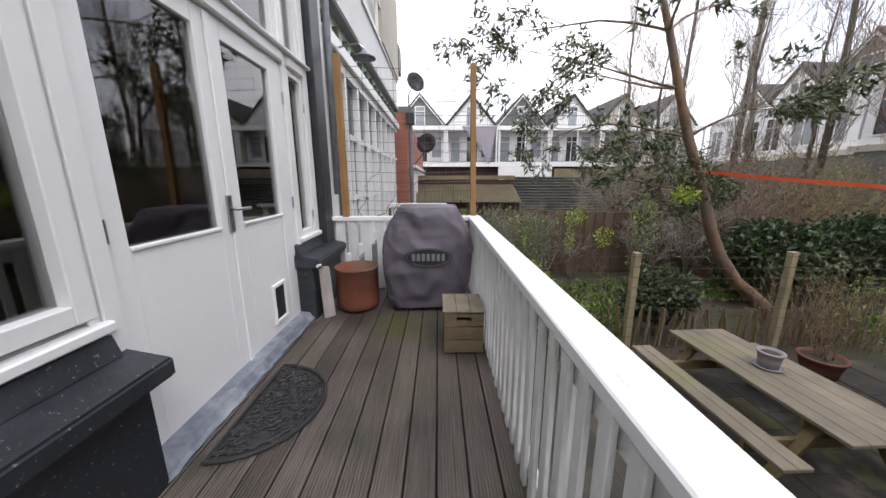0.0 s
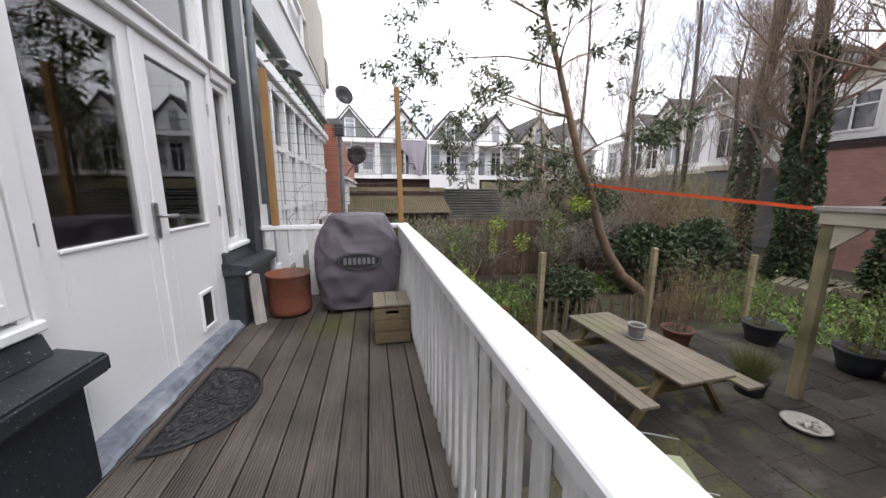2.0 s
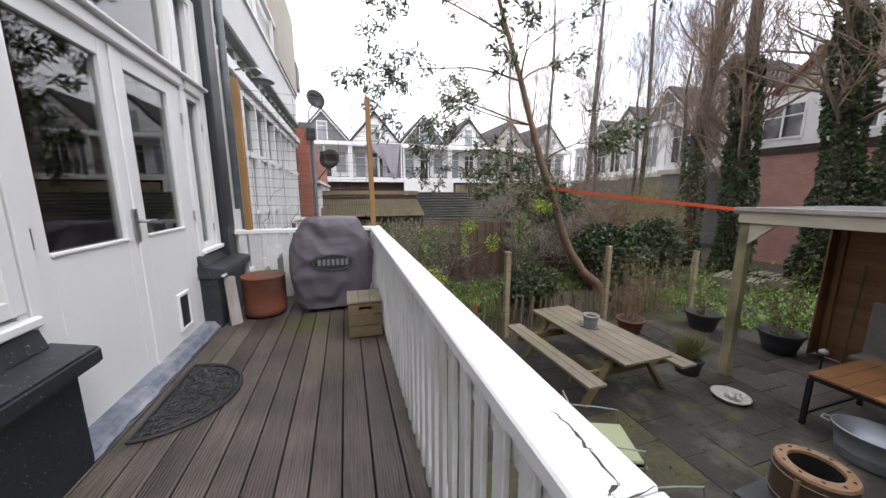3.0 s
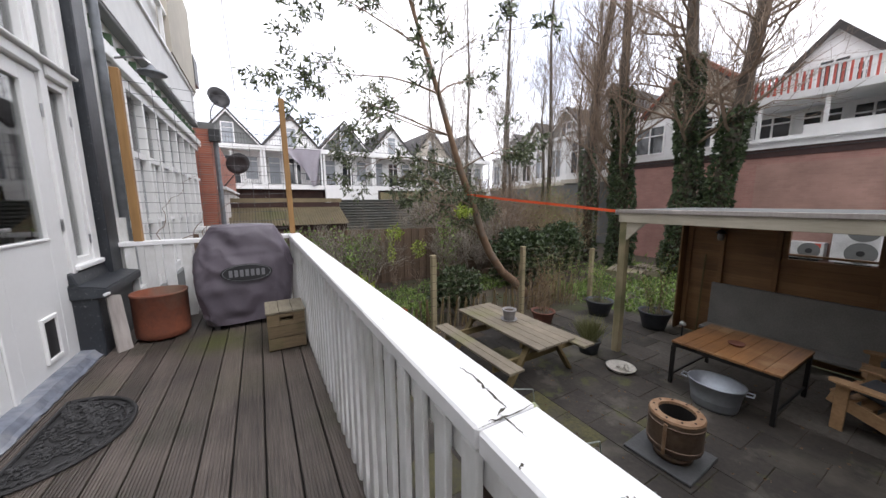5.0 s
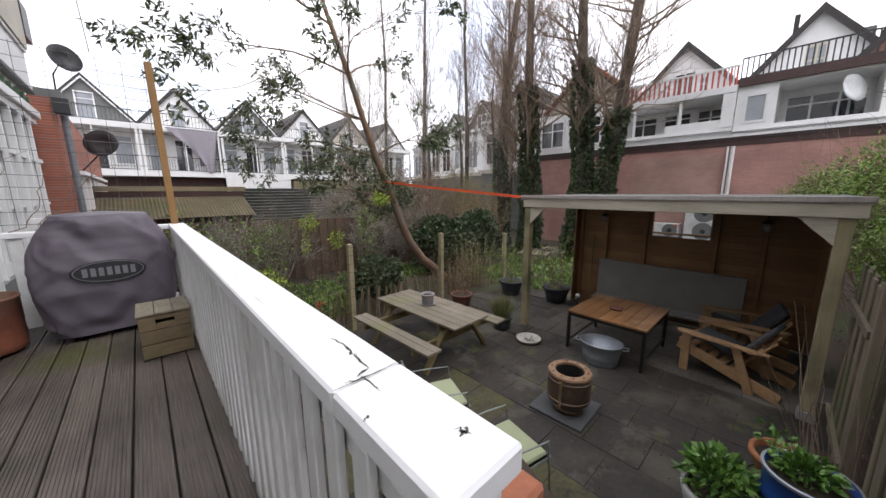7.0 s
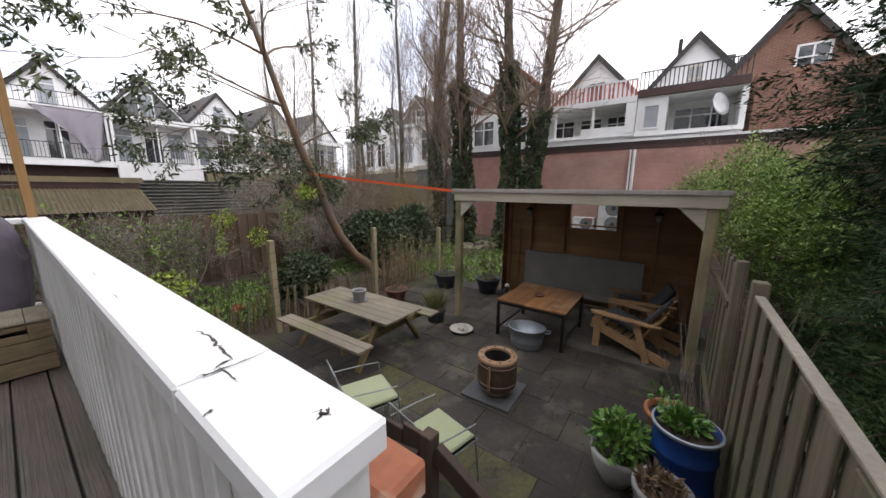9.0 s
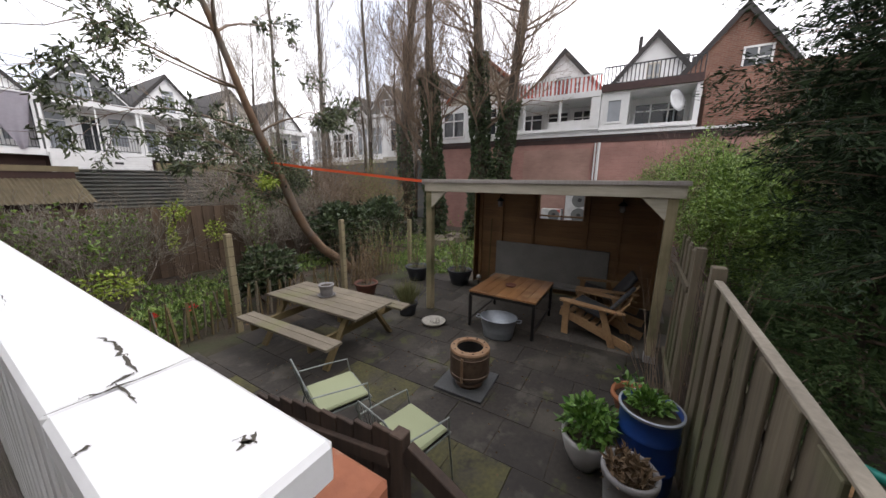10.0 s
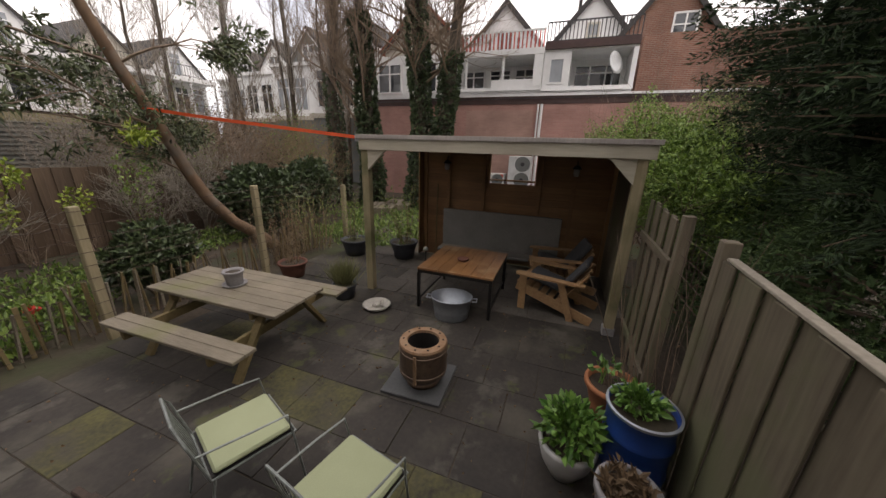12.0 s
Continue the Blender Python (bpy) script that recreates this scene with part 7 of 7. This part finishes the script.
        wall_box(h, "undercroft", m, 0.2, -0.4, GZ, 4.3, -0.02, 2.4, "far_grey")
        wall_box(h, "cornice", m, 0.0, -0.25, 5.6, 4.5, 0.3, 5.8, "far_white")
        for a in (0.3, 1.75, 3.2):
            house_window(h, m, a, a + 1.05, 3.0, 5.0, 0.0, "pane_net" if i % 2 else "pane", 2, 0.7)
        gable(h, m, 0.6, 3.6, 1.2, 5.8, 8.0, "far_white" if i % 2 == 0 else "far_grey", "roof_dark", 6, 0.15, zc=6.3)
        house_window(h, m, 1.6, 2.6, 6.0, 7.1, 1.2, "pane", 2, 0.0)


build_far_row()
build_neighbour()
build_red_wall()
build_right_row()


# ---- trees and shrubs ----
def trunk_tree(name, pts, radii, label, bark, seed, limbs, limb_len, depth=3, ivy=None, start=0.4, up=0.3, twig="twig", kids=(3, 4), spread=0.6):
    """A tree on a given trunk line with bare limbs, and ivy up to a height where wanted."""
    t = thing(name, pts[0], label, "tree")
    part("trunk", tube(pts, radii, 9), bark, t, smooth=True)
    rng = random.Random(seed)
    tips = []
    for _ in range(limbs):
        wood = Soup()
        f = start + (1 - start) * rng.random()
        k = min(int(f * (len(pts) - 1)), len(pts) - 2)
        g = f * (len(pts) - 1) - k
        p = Vector(pts[k]).lerp(Vector(pts[k + 1]), g)
        r = radii[k] * (1 - g) + radii[k + 1] * g
        a = rng.random() * 6.28
        branch(wood, rng, p, (math.cos(a), math.sin(a), up + rng.random() * 0.5), limb_len * rng.uniform(0.5, 1.1) * (1.25 - 0.6 * f), max(r * 0.24, 0.012), depth, tips, spread=spread, up=up, kids=kids)
        part("limb", wood.mesh("limb"), twig, t)
    if ivy:
        s = Soup()
        zb, zt, thick, count = ivy
        for _ in range(count):
            z = zb + (zt - zb) * rng.random() ** 1.15
            k = 0
            while k < len(pts) - 2 and pts[k + 1][2] < z:
                k += 1
            f = (z - pts[k][2]) / max(pts[k + 1][2] - pts[k][2], 1e-3)
            c = Vector(pts[k]).lerp(Vector(pts[k + 1]), f)
            a = rng.random() * 6.28
            lump = 0.65 + 0.7 * noise.noise(Vector((math.cos(a) * 1.3, math.sin(a) * 1.3, z * 1.1 + seed)))
            rr = radii[k] + thick * max(0.12, lump) * rng.uniform(0.6, 1.1) * (0.8 - 0.25 * (z - zb) / (zt - zb))
            p = (c.x + rr * math.cos(a), c.y + rr * math.sin(a), z)
            s.leaf(p, (math.cos(a) + rng.gauss(0, 0.5), math.sin(a) + rng.gauss(0, 0.5), rng.gauss(-0.4, 0.5)), rnd_dir(rng), rng.uniform(0.09, 0.16), rng.uniform(0.07, 0.12))
        part("ivy", s.mesh("ivy"), "leaf_ivy", t, "thick dark ivy round the trunk")
    return t, tips


def build_trees():
    trunk_tree("ivy_tree", [(13.0, 4.75, GZ), (13.0, 4.6, 1.3), (13.0, 4.75, 4), (13.0, 4.95, 7), (13.1, 5.0, 11), (13.2, 5.2, 15)], [0.27, 0.22, 0.19, 0.15, 0.10, 0.03], "tall bare tree with an ivy-clad trunk", "bark", 1, 40, 3.0, 3, (GZ, 5.6, 0.24, 5200), 0.30, kids=(4, 5))
    trunk_tree("ivy_tree", [(12.8, 4.15, GZ), (13.0, 3.85, 1.3), (13.0, 3.55, 4), (13.0, 3.2, 7.4), (13.0, 2.9, 11), (13.1, 2.7, 15)], [0.25, 0.20, 0.175, 0.14, 0.09, 0.03], "leaning bare tree with an ivy-clad trunk", "bark", 2, 40, 3.0, 3, (GZ, 3.8, 0.20, 3600), 0.30, kids=(4, 5))
    trunk_tree("ivy_tree", [(13.2, 6.75, GZ), (13.1, 6.75, 1.5), (13.0, 6.9, 5), (13.0, 6.95, 9), (13.0, 7.0, 15)], [0.26, 0.2, 0.16, 0.12, 0.05], "bare tree thickly wrapped in ivy", "bark", 3, 38, 2.5, 3, (GZ, 5.2, 0.30, 5000), 0.25, up=0.6, kids=(4, 5))
    trunk_tree("bare_tree", [(13.2, 8.1, GZ), (13.0, 8.2, 3), (13.0, 7.9, 6), (13.0, 7.4, 9), (13.0, 7.2, 15)], [0.2, 0.17, 0.14, 0.11, 0.04], "bare tall tree in the gardens", "bark", 4, 38, 2.4, 3, (GZ, 3.5, 0.16, 900), 0.25, up=0.6, kids=(4, 5))
    rng = random.Random(9)
    for i, (x, y, h, r) in enumerate(((15.5, 12.5, 15, 0.13), (14.0, 14.5, 16, 0.14), (12.0, 15.5, 13, 0.11), (16.5, 10.5, 14, 0.14), (11.0, 17.5, 11, 0.09))):
        trunk_tree("poplar_tree", [(x, y, GZ), (x + 0.1, y, h * 0.3), (x + rng.gauss(0, 0.2), y, h * 0.65), (x + rng.gauss(0, 0.3), y, h)], [r, r * 0.8, r * 0.5, 0.02], "slim bare poplar with upright twigs", "bark", 20 + i, 60, 2.2, 2, None, 0.15, up=1.3, twig="twig_grey", kids=(3, 5), spread=0.35)
    for i, (x, y, h, ln) in enumerate(((14.6, 9.8, 7.5, 2.0), (12.4, 12.2, 7.0, 2.0), (16.2, 13.6, 8.5, 2.2), (10.0, 13.5, 6.0, 1.8), (18.0, 11.2, 8.0, 2.0))):
        trunk_tree("bare_tree", [(x, y, GZ), (x + 0.1, y, h * 0.35), (x - 0.1, y + 0.1, h * 0.7), (x, y, h)], [0.10, 0.08, 0.05, 0.015], "slight bare tree with a fine twiggy crown", "bark", 140 + i, 30, ln, 3, None, 0.15, up=0.55, twig="twig_grey" if i % 2 else "twig", kids=(3, 5), spread=0.6)
    # leaning evergreen with oval leaves near the patio
    pts = [(7.5, 5.72, GZ - 0.05), (7.12, 5.7, -0.82), (6.6, 5.7, -0.42), (6.22, 5.7, 0.06), (6.0, 5.7, 0.48), (5.72, 5.7, 1.2), (5.36, 5.7, 2.0), (5.1, 5.7, 2.72), (4.8, 5.65, 3.5), (4.47, 5.6, 4.25), (4.17, 5.6, 5.05), (3.97, 5.6, 6.1)]
    t = thing("leaning_tree", pts[0], "leaning evergreen tree with a warm brown trunk and oval leaves", "tree")
    part("trunk", tube(pts, [0.12, 0.108, 0.100, 0.096, 0.090, 0.083, 0.074, 0.064, 0.052, 0.043, 0.034, 0.02], 10), "bark_orange", t, smooth=True)
    rng = random.Random(15)
    tips, lv = [], Soup()
    starts = [(3, (-0.7, -0.1, 0.25), 1.3), (4, (-0.9, 0.2, 0.30), 1.8), (4, (0.4, -0.5, 0.3), 1.0), (5, (-0.9, -0.3, 0.1), 1.9), (5, (-0.6, 0.6, 0.3), 1.6), (6, (-1.0, 0.1, 0.0), 2.0), (6, (0.6, 0.3, 0.5), 1.2), (6, (-0.5, -0.7, 0.2), 1.5),
              (7, (-1.0, 0.2, 0.25), 1.7), (7, (-0.4, 0.3, 0.8), 1.3), (8, (-0.8, -0.3, 0.4), 1.4), (8, (0.4, 0.1, 0.7), 1.1), (9, (-0.5, 0.2, 0.8), 1.2), (3, (-0.6, 0.5, -0.1), 1.2), (2, (-0.5, 0.3, 0.5), 1.0)]
    for k, d, ln in starts:
        wood = Soup()
        branch(wood, rng, pts[k + 2], d, ln, 0.024, 2, tips, spread=0.45, up=0.0, kids=(4, 6))
        part("limb", wood.mesh("limb"), "twig", t)
    for p, d in tips:
        if noise.noise(p * 1.3) < -0.08:
            continue
        for _ in range(rng.randint(26, 42)):
            q = p + rnd_dir(rng) * 0.15 * rng.random() ** 0.7 - d * rng.uniform(0, 0.2)
            lv.leaf(q, (d * 0.5 + rnd_dir(rng) + Vector((0, 0, -0.55))), rnd_dir(rng), rng.uniform(0.09, 0.155), rng.uniform(0.03, 0.046))
    part("crown", lv.mesh("crown"), "leaf_ever", t, "sparse dark oval leaves")
    s = Soup()
    for c, r in (((5.9, 5.75, 1.25), (0.55, 0.4, 0.42)), ((5.45, 5.75, 1.55), (0.6, 0.4, 0.35)), ((5.0, 5.9, 2.0), (0.7, 0.5, 0.4)), ((6.2, 5.9, 1.1), (0.4, 0.4, 0.35))):
        leaf_cloud(s, rng, c, r, 430, 0.095, 0.03, 0.4, 0.1)
    part("side_foliage", s.mesh("side_foliage"), "leaf_ever", t)
    s = Soup()
    leaf_cloud(s, rng, (5.3, 5.5, 1.12), (0.22, 0.2, 0.13), 150, 0.11, 0.035, 0.2, 0.1)
    part("spring_foliage", s.mesh("spring_foliage"), "leaf_spring", t, "yellow-green young leaves")


def shrub(name, centre, radii, label, wood_mat, leaf_mat, seed, stems=14, leaves=900, length=0.09, width=0.04, depth=2, stem_len=None):
    t = thing(name, (centre[0], centre[1], GZ), label, "shrub")
    rng = random.Random(seed)
    wood, tips = Soup(), []
    for _ in range(stems):
        a = rng.random() * 6.28
        r = rng.random() * 0.35
        p = (centre[0] + radii[0] * r * math.cos(a), centre[1] + radii[1] * r * math.sin(a), GZ - 0.02)
        branch(wood, rng, p, (math.cos(a) * 0.5, math.sin(a) * 0.5, 1), stem_len or radii[2] * 1.2, 0.014, depth, tips, spread=0.6, up=0.2, kids=(3, 5), n=4)
    tagged(part("branching", wood.mesh("branching"), wood_mat, t), kind="stuff")
    if leaves:
        s = Soup()
        leaf_cloud(s, rng, centre, radii, leaves, length, width, 0.1, 0.3)
        part("leaves", s.mesh("leaves"), leaf_mat, t)
    return t


def conifer(at, h, w, tiers, low, rng, mat, label):
    """Trunk, drooping limbs and flat feathery sprays; the crown is widest below its middle."""
    x, y = at
    t = thing("conifer", (x, y, GZ), label, "tree")
    part("trunk", tube([(x, y, GZ - 0.05), (x, y, h * 0.3), (x, y, h)], [0.03 + 0.022 * h, 0.02 + 0.016 * h, 0.015], 9), "bark", t, smooth=True)
    wood, s = Soup(), Soup()
    size = 0.55 + 0.22 * w
    leaflets = 26 if tiers > 200 else 16
    for k in range(tiers):
        f = (k + rng.random()) / tiers
        f = f ** 1.15
        z = low + (h - low) * f
        wide = w * min(1.0, 0.60 + 2.0 * f) * (1 - 0.8 * max(0.0, (f - 0.6) / 0.4))
        a = k * 2.4 + rng.gauss(0, 0.25)
        ln = wide * rng.uniform(0.72, 1.1)
        d = Vector((math.cos(a), math.sin(a), 0.18 + rng.gauss(0, 0.12)))
        side = Vector((-math.sin(a), math.cos(a), rng.gauss(0, 0.25)))
        p = Vector((x, y, z))
        e = p + d * ln + Vector((0, 0, -0.16 * ln))
        wood.bar(p, e, 0.02, 0.005)
        for j in range(26):
            g = 0.25 + 0.75 * (j + rng.random()) / 26
            q = p.lerp(e, g) + Vector((0, 0, 0.12 * math.sin(g * 3.1)))
            sd = (side * (1 if j % 2 else -1) + d * 0.7 + rnd_dir(rng) * 0.65 + Vector((0, 0, -0.12))).normalized()
            sl = 0.46 * size * (1.15 - 0.55 * g) * rng.uniform(0.7, 1.2)
            for i in range(leaflets):
                u = (i + rng.random()) / leaflets
                r = q + sd * (sl * u) + Vector((rng.gauss(0, 0.022), rng.gauss(0, 0.022), -0.14 * sl * u * u + rng.gauss(0, 0.03)))
                s.leaf(r, sd + side * rng.gauss(0, 0.7) + Vector((0, 0, rng.gauss(-0.15, 0.3))), rnd_dir(rng), rng.uniform(0.045, 0.085) * size, rng.uniform(0.011, 0.018) * size)
        for j in range(60 if tiers > 200 else 26):
            q = p.lerp(e, rng.uniform(0.1, 0.82)) + rnd_dir(rng) * 0.16
            s.leaf(q, rnd_dir(rng), rnd_dir(rng), rng.uniform(0.10, 0.17) * size, rng.uniform(0.05, 0.08) * size)
    part("branching", wood.mesh("branching"), "twig", t)
    part("crown", s.mesh("crown"), mat, t, "dense feathery sprays")


def build_shrubs():
    shrub("evergreen_shrub", (5.05, 5.35, -0.55), (0.72, 0.45, 0.52), "rounded dark glossy evergreen shrub", "twig", "leaf_rhodo", 3, 8, 5200, 0.11, 0.05, 1)
    shrub("evergreen_shrub", (8.1, 6.6, -0.2), (1.3, 0.8, 0.95), "dark ivy-covered shrub by the leaning tree", "twig", "leaf_ivy", 4, 12, 7500, 0.13, 0.08, 1)
    shrub("evergreen_shrub", (9.6, 6.6, -0.1), (0.9, 0.9, 0.9), "dark overgrown evergreen shrub", "twig", "leaf_ivy", 5, 10, 5000, 0.13, 0.08, 1)
    for i, (c, r, m) in enumerate((((8.0, 8.6, 0.6), (1.2, 0.7, 1.6), "twig_grey"), ((9.2, 8.2, 0.7), (1.6, 1.0, 1.9), "twig"), ((11.0, 8.0, 0.5), (1.5, 1.2, 1.8), "twig_tan"), ((10.2, 10.2, 0.8), (1.8, 1.2, 2.3), "twig"), ((12.2, 10.0, 0.8), (1.6, 1.2, 2.3), "twig_tan"), ((8.3, 9.9, 0.8), (1.4, 1.0, 2.2), "twig"), ((9.3, 11.2, 1.0), (1.5, 1.0, 2.6), "twig_grey"), ((11.4, 11.6, 1.0), (1.5, 1.0, 2.6), "twig"), ((7.2, 10.6, 0.8), (1.2, 0.8, 2.2), "twig_grey"))):
        shrub("bare_shrub", c, r, "tangled bare brown shrub with last dry leaves", m, "leaf_dry" if i % 2 else "leaf_bush", 60 + i, 34, 1000, 0.06, 0.035, 3, 1.35 if i < 3 else 1.75)
    for i, (c, r) in enumerate((((3.0, 7.6, 0.0), (0.9, 0.5, 1.0)), ((2.2, 8.2, 0.0), (0.8, 0.4, 1.1)), ((3.9, 8.3, -0.1), (0.5, 0.3, 0.9)), ((6.6, 8.4, 0.1), (0.5, 0.3, 1.2)))):
        shrub("budding_shrub", c, r, "thin leafless shrub just coming into leaf", "twig_grey", "leaf_light", 80 + i, 11, 420, 0.085, 0.05, 3, 1.05)
    for i, (c, r, n) in enumerate((((4.85, 8.45, 0.42), (0.34, 0.14, 0.26), 190), ((4.75, 8.5, -0.15), (0.14, 0.1, 0.5), 130), ((5.6, 8.4, -0.1), (0.32, 0.12, 0.34), 150), ((3.2, 6.6, -0.55), (0.5, 0.4, 0.3), 260))):
        shrub("spring_shrub", c, r, "young climber with fresh yellow-green leaves", "twig", "leaf_spring", 90 + i, 5, n, 0.075, 0.05, 1)
    t = thing("bamboo_clump", (7.3, 4.85, GZ), "clump of thin tan canes by the wire fence", "plant")
    canes(t, (6.9, 4.9, GZ), 0.42, 1.25, 70, "twig_tan", 5, 2, "leaf_dry", r=0.006)
    canes(t, (7.7, 4.85, GZ), 0.40, 1.4, 60, "twig_tan", 6, 2, "leaf_bush", r=0.006)
    # low green plants in the beds
    rng = random.Random(30)
    s, red = Soup(), Soup()
    for cx, cy, rx, ry, n, h in ((3.4, 5.7, 1.3, 0.7, 1900, 0.42), (5.0, 6.9, 1.6, 0.9, 1500, 0.34), (7.0, 7.2, 1.6, 0.6, 1400, 0.2), (10.5, 4.2, 2.4, 1.7, 3400, 0.26), (9.0, 5.4, 0.8, 0.5, 700, 0.25), (2.8, 5.1, 0.9, 0.25, 500, 0.16), (12.5, 6.5, 2.0, 1.2, 900, 0.2)):
        for _ in range(n):
            a, q = rng.random() * 6.28, math.sqrt(rng.random())
            x, y = cx + rx * q * math.cos(a), cy + ry * q * math.sin(a)
            k = max(0.1, noise.noise(Vector((x * 1.7, y * 1.7, 0))) + 0.55)
            s.leaf((x, y, GZ - 0.06 + h * k * rng.random()), (rng.gauss(0, 0.6), rng.gauss(0, 0.6), 0.8), rnd_dir(rng), rng.uniform(0.06, 0.14), rng.uniform(0.03, 0.06))
    for x, y in ((3.3, 5.3), (3.75, 5.25), (3.0, 5.4)):
        for _ in range(22):
            red.leaf((x + rng.gauss(0, 0.03), y + rng.gauss(0, 0.03), GZ + 0.33 + rng.gauss(0, 0.015)), rnd_dir(rng, 0.4), rnd_dir(rng), 0.05, 0.035)
        red.bar((x, y, GZ - 0.05), (x, y, GZ + 0.33), 0.004, 0.003)
    tagged(link("ground_plants", s.mesh("ground_plants"), "leaf_green"), "low fresh green plants in the beds", "plants", kind="stuff")
    tagged(link("red_flowers", red.mesh("red_flowers"), "petal_red"), "few bright red flowers in the bed", "flowers", kind="stuff")
    s = Soup()
    for _ in range(1500):
        x, y = rng.uniform(2.0, 14), rng.choice((rng.uniform(4.6, 8.5), rng.uniform(-1.2, -5)))
        s.leaf((x, y, GZ - 0.03 + rng.uniform(0, 0.03)), (rng.gauss(0, 1), rng.gauss(0, 1), 0.15), (0.3, 0.2, 1), rng.uniform(0.04, 0.08), rng.uniform(0.03, 0.05))
    for _ in range(420):
        x, y = rng.uniform(2.2, 7.8), rng.uniform(-0.9, 4.2)
        s.leaf((x, y, GZ + 0.006), (rng.gauss(0, 1), rng.gauss(0, 1), 0.1), (0.3, 0.2, 1), rng.uniform(0.02, 0.04), rng.uniform(0.012, 0.025))
    tagged(link("fallen_leaves", s.mesh("fallen_leaves"), "leaf_dry"), "scattered dry fallen leaves", "leaf litter", kind="stuff")
    # the neighbour's side: bushes and dark conifers
    for i, (c, r, n) in enumerate((((9.6, -2.2, 0.5), (1.6, 1.0, 1.5), 11000), ((11.5, -1.9, 0.9), (1.6, 1.1, 1.7), 9000), ((13.0, -3.6, 1.1), (1.8, 1.5, 2.2), 7000), ((8.4, -2.1, 0.3), (1.1, 0.7, 1.1), 8000), ((13.6, -1.0, 0.6), (1.3, 1.0, 1.6), 6000), ((7.5, -2.15, 0.25), (1.1, 0.6, 0.85), 6500))):
        shrub("green_bush", c, r, "bushy mid-green shrub in fresh leaf", "twig", "leaf_light" if i in (0, 1, 3, 5) else "leaf_bush", 100 + i, 14, int(n * 1.7), 0.07, 0.034, 2)
    for (x, y, h, w, tiers, low) in ((5.7, -3.65, 6.2, 2.45, 440, 0.35), (9.6, -5.0, 8.5, 1.9, 90, 0.3), (3.4, -4.6, 7.0, 1.9, 90, 0.0), (8.7, -3.5, 4.6, 1.5, 190, 0.4)):
        conifer((x, y), h, w, tiers, low, rng, "leaf_conifer", "large dark feathery conifer beyond the fence")
    for x, y, w in ((6.9, -2.35, 0.85), (5.6, -2.25, 0.75), (8.0, -2.6, 0.9)):
        conifer((x, y), 0.75, w, 60, -0.95, rng, "leaf_low_conifer", "low spreading green conifer beyond the fence")
    # timber and oddments in the garden behind the wire fence
    for i, (x, y, ang) in enumerate(((11.8, 5.6, 20), (12.6, 5.3, 8))):
        pal = thing("pallet", (x, y, GZ), "old wooden pallet lying in the garden", "pallet")
        mm = Matrix.Translation((x, y, GZ - 0.05)) @ Matrix.Rotation(radians(ang), 4, "Z")
        for k in range(6):
            for lv_ in (0, 1):
                bm = box(-0.6, -0.5 + k * 0.17, 0.09 + lv_ * 0.17, 0.6, -0.37 + k * 0.17, 0.115 + lv_ * 0.17)
                bm.transform(mm)
                part("slat", bm, "table_wood", pal)
        for k in range(3):
            bm = box(-0.6 + k * 0.55, -0.5, 0.0, -0.5 + k * 0.55, 0.5, 0.089)
            bm.transform(mm)
            part("bearer", bm, "table_wood", pal)
            bm = box(-0.6 + k * 0.55, -0.5, 0.116, -0.5 + k * 0.55, 0.5, 0.259)
            bm.transform(mm)
            part("bearer", bm, "table_wood", pal)
    solo("leaning_plank", beam((12.6, 4.9, GZ), (13.2, 4.2, GZ + 1.0), 0.2, 0.04), "adir", "pale orange plank propped in the garden", "plank")
    toy = thing("play_panel", (4.25, -1.75, GZ), "small tan and teal garden toy beyond the fence", "toy")
    part("panel", box(4.05, -1.78, GZ - 0.05, 4.35, -1.72, -0.50, 0.01), "toy_tan", toy)
    part("tube_frame", tube([(4.42, -1.75, GZ), (4.42, -1.75, -0.6), (4.35, -1.78, -0.45), (4.2, -1.9, -0.42), (4.1, -2.1, -0.5)], 0.035, 8), "teal", toy, smooth=True)


build_trees()
build_shrubs()


# ---- strap and small remaining things ----
def ribbon(points, width, thick=0.004):
    bm = bmesh.new()
    last = None
    for p in points:
        p = Vector(p)
        now = [bm.verts.new(p + Vector((0, s * thick / 2, u * width / 2))) for s, u in ((-1, -1), (1, -1), (1, 1), (-1, 1))]
        if last:
            for i in range(4):
                bm.faces.new((last[i], last[(i + 1) % 4], now[(i + 1) % 4], now[i]))
        else:
            bm.faces.new(now)
        last = now
    bm.faces.new(last[::-1])
    return bm


sp = thing("ratchet_strap", (5.75, 5.6, 1.45), "orange strap stretched from the leaning tree to the shelter", "strap")
part("webbing", ribbon([(5.67, 5.62, 1.46), (5.92, 4.8, 1.36), (6.16, 4.0, 1.28), (6.40, 2.63, 1.15)], 0.045), "strap", sp)
part("loop", tube([(5.60 + 0.10 * math.cos(i * 0.785), 5.70 + 0.10 * math.sin(i * 0.785), 1.47) for i in range(9)], 0.012, 6), "strap", sp)
part("buckle", box(6.37, 2.60, 1.10, 6.43, 2.70, 1.18, 0.006), "chrome", sp)
part("tail", ribbon([(6.42, 2.60, 1.13), (7.2, 2.60, 1.06), (8.3, 2.60, 1.0)], 0.02), "strap", sp)
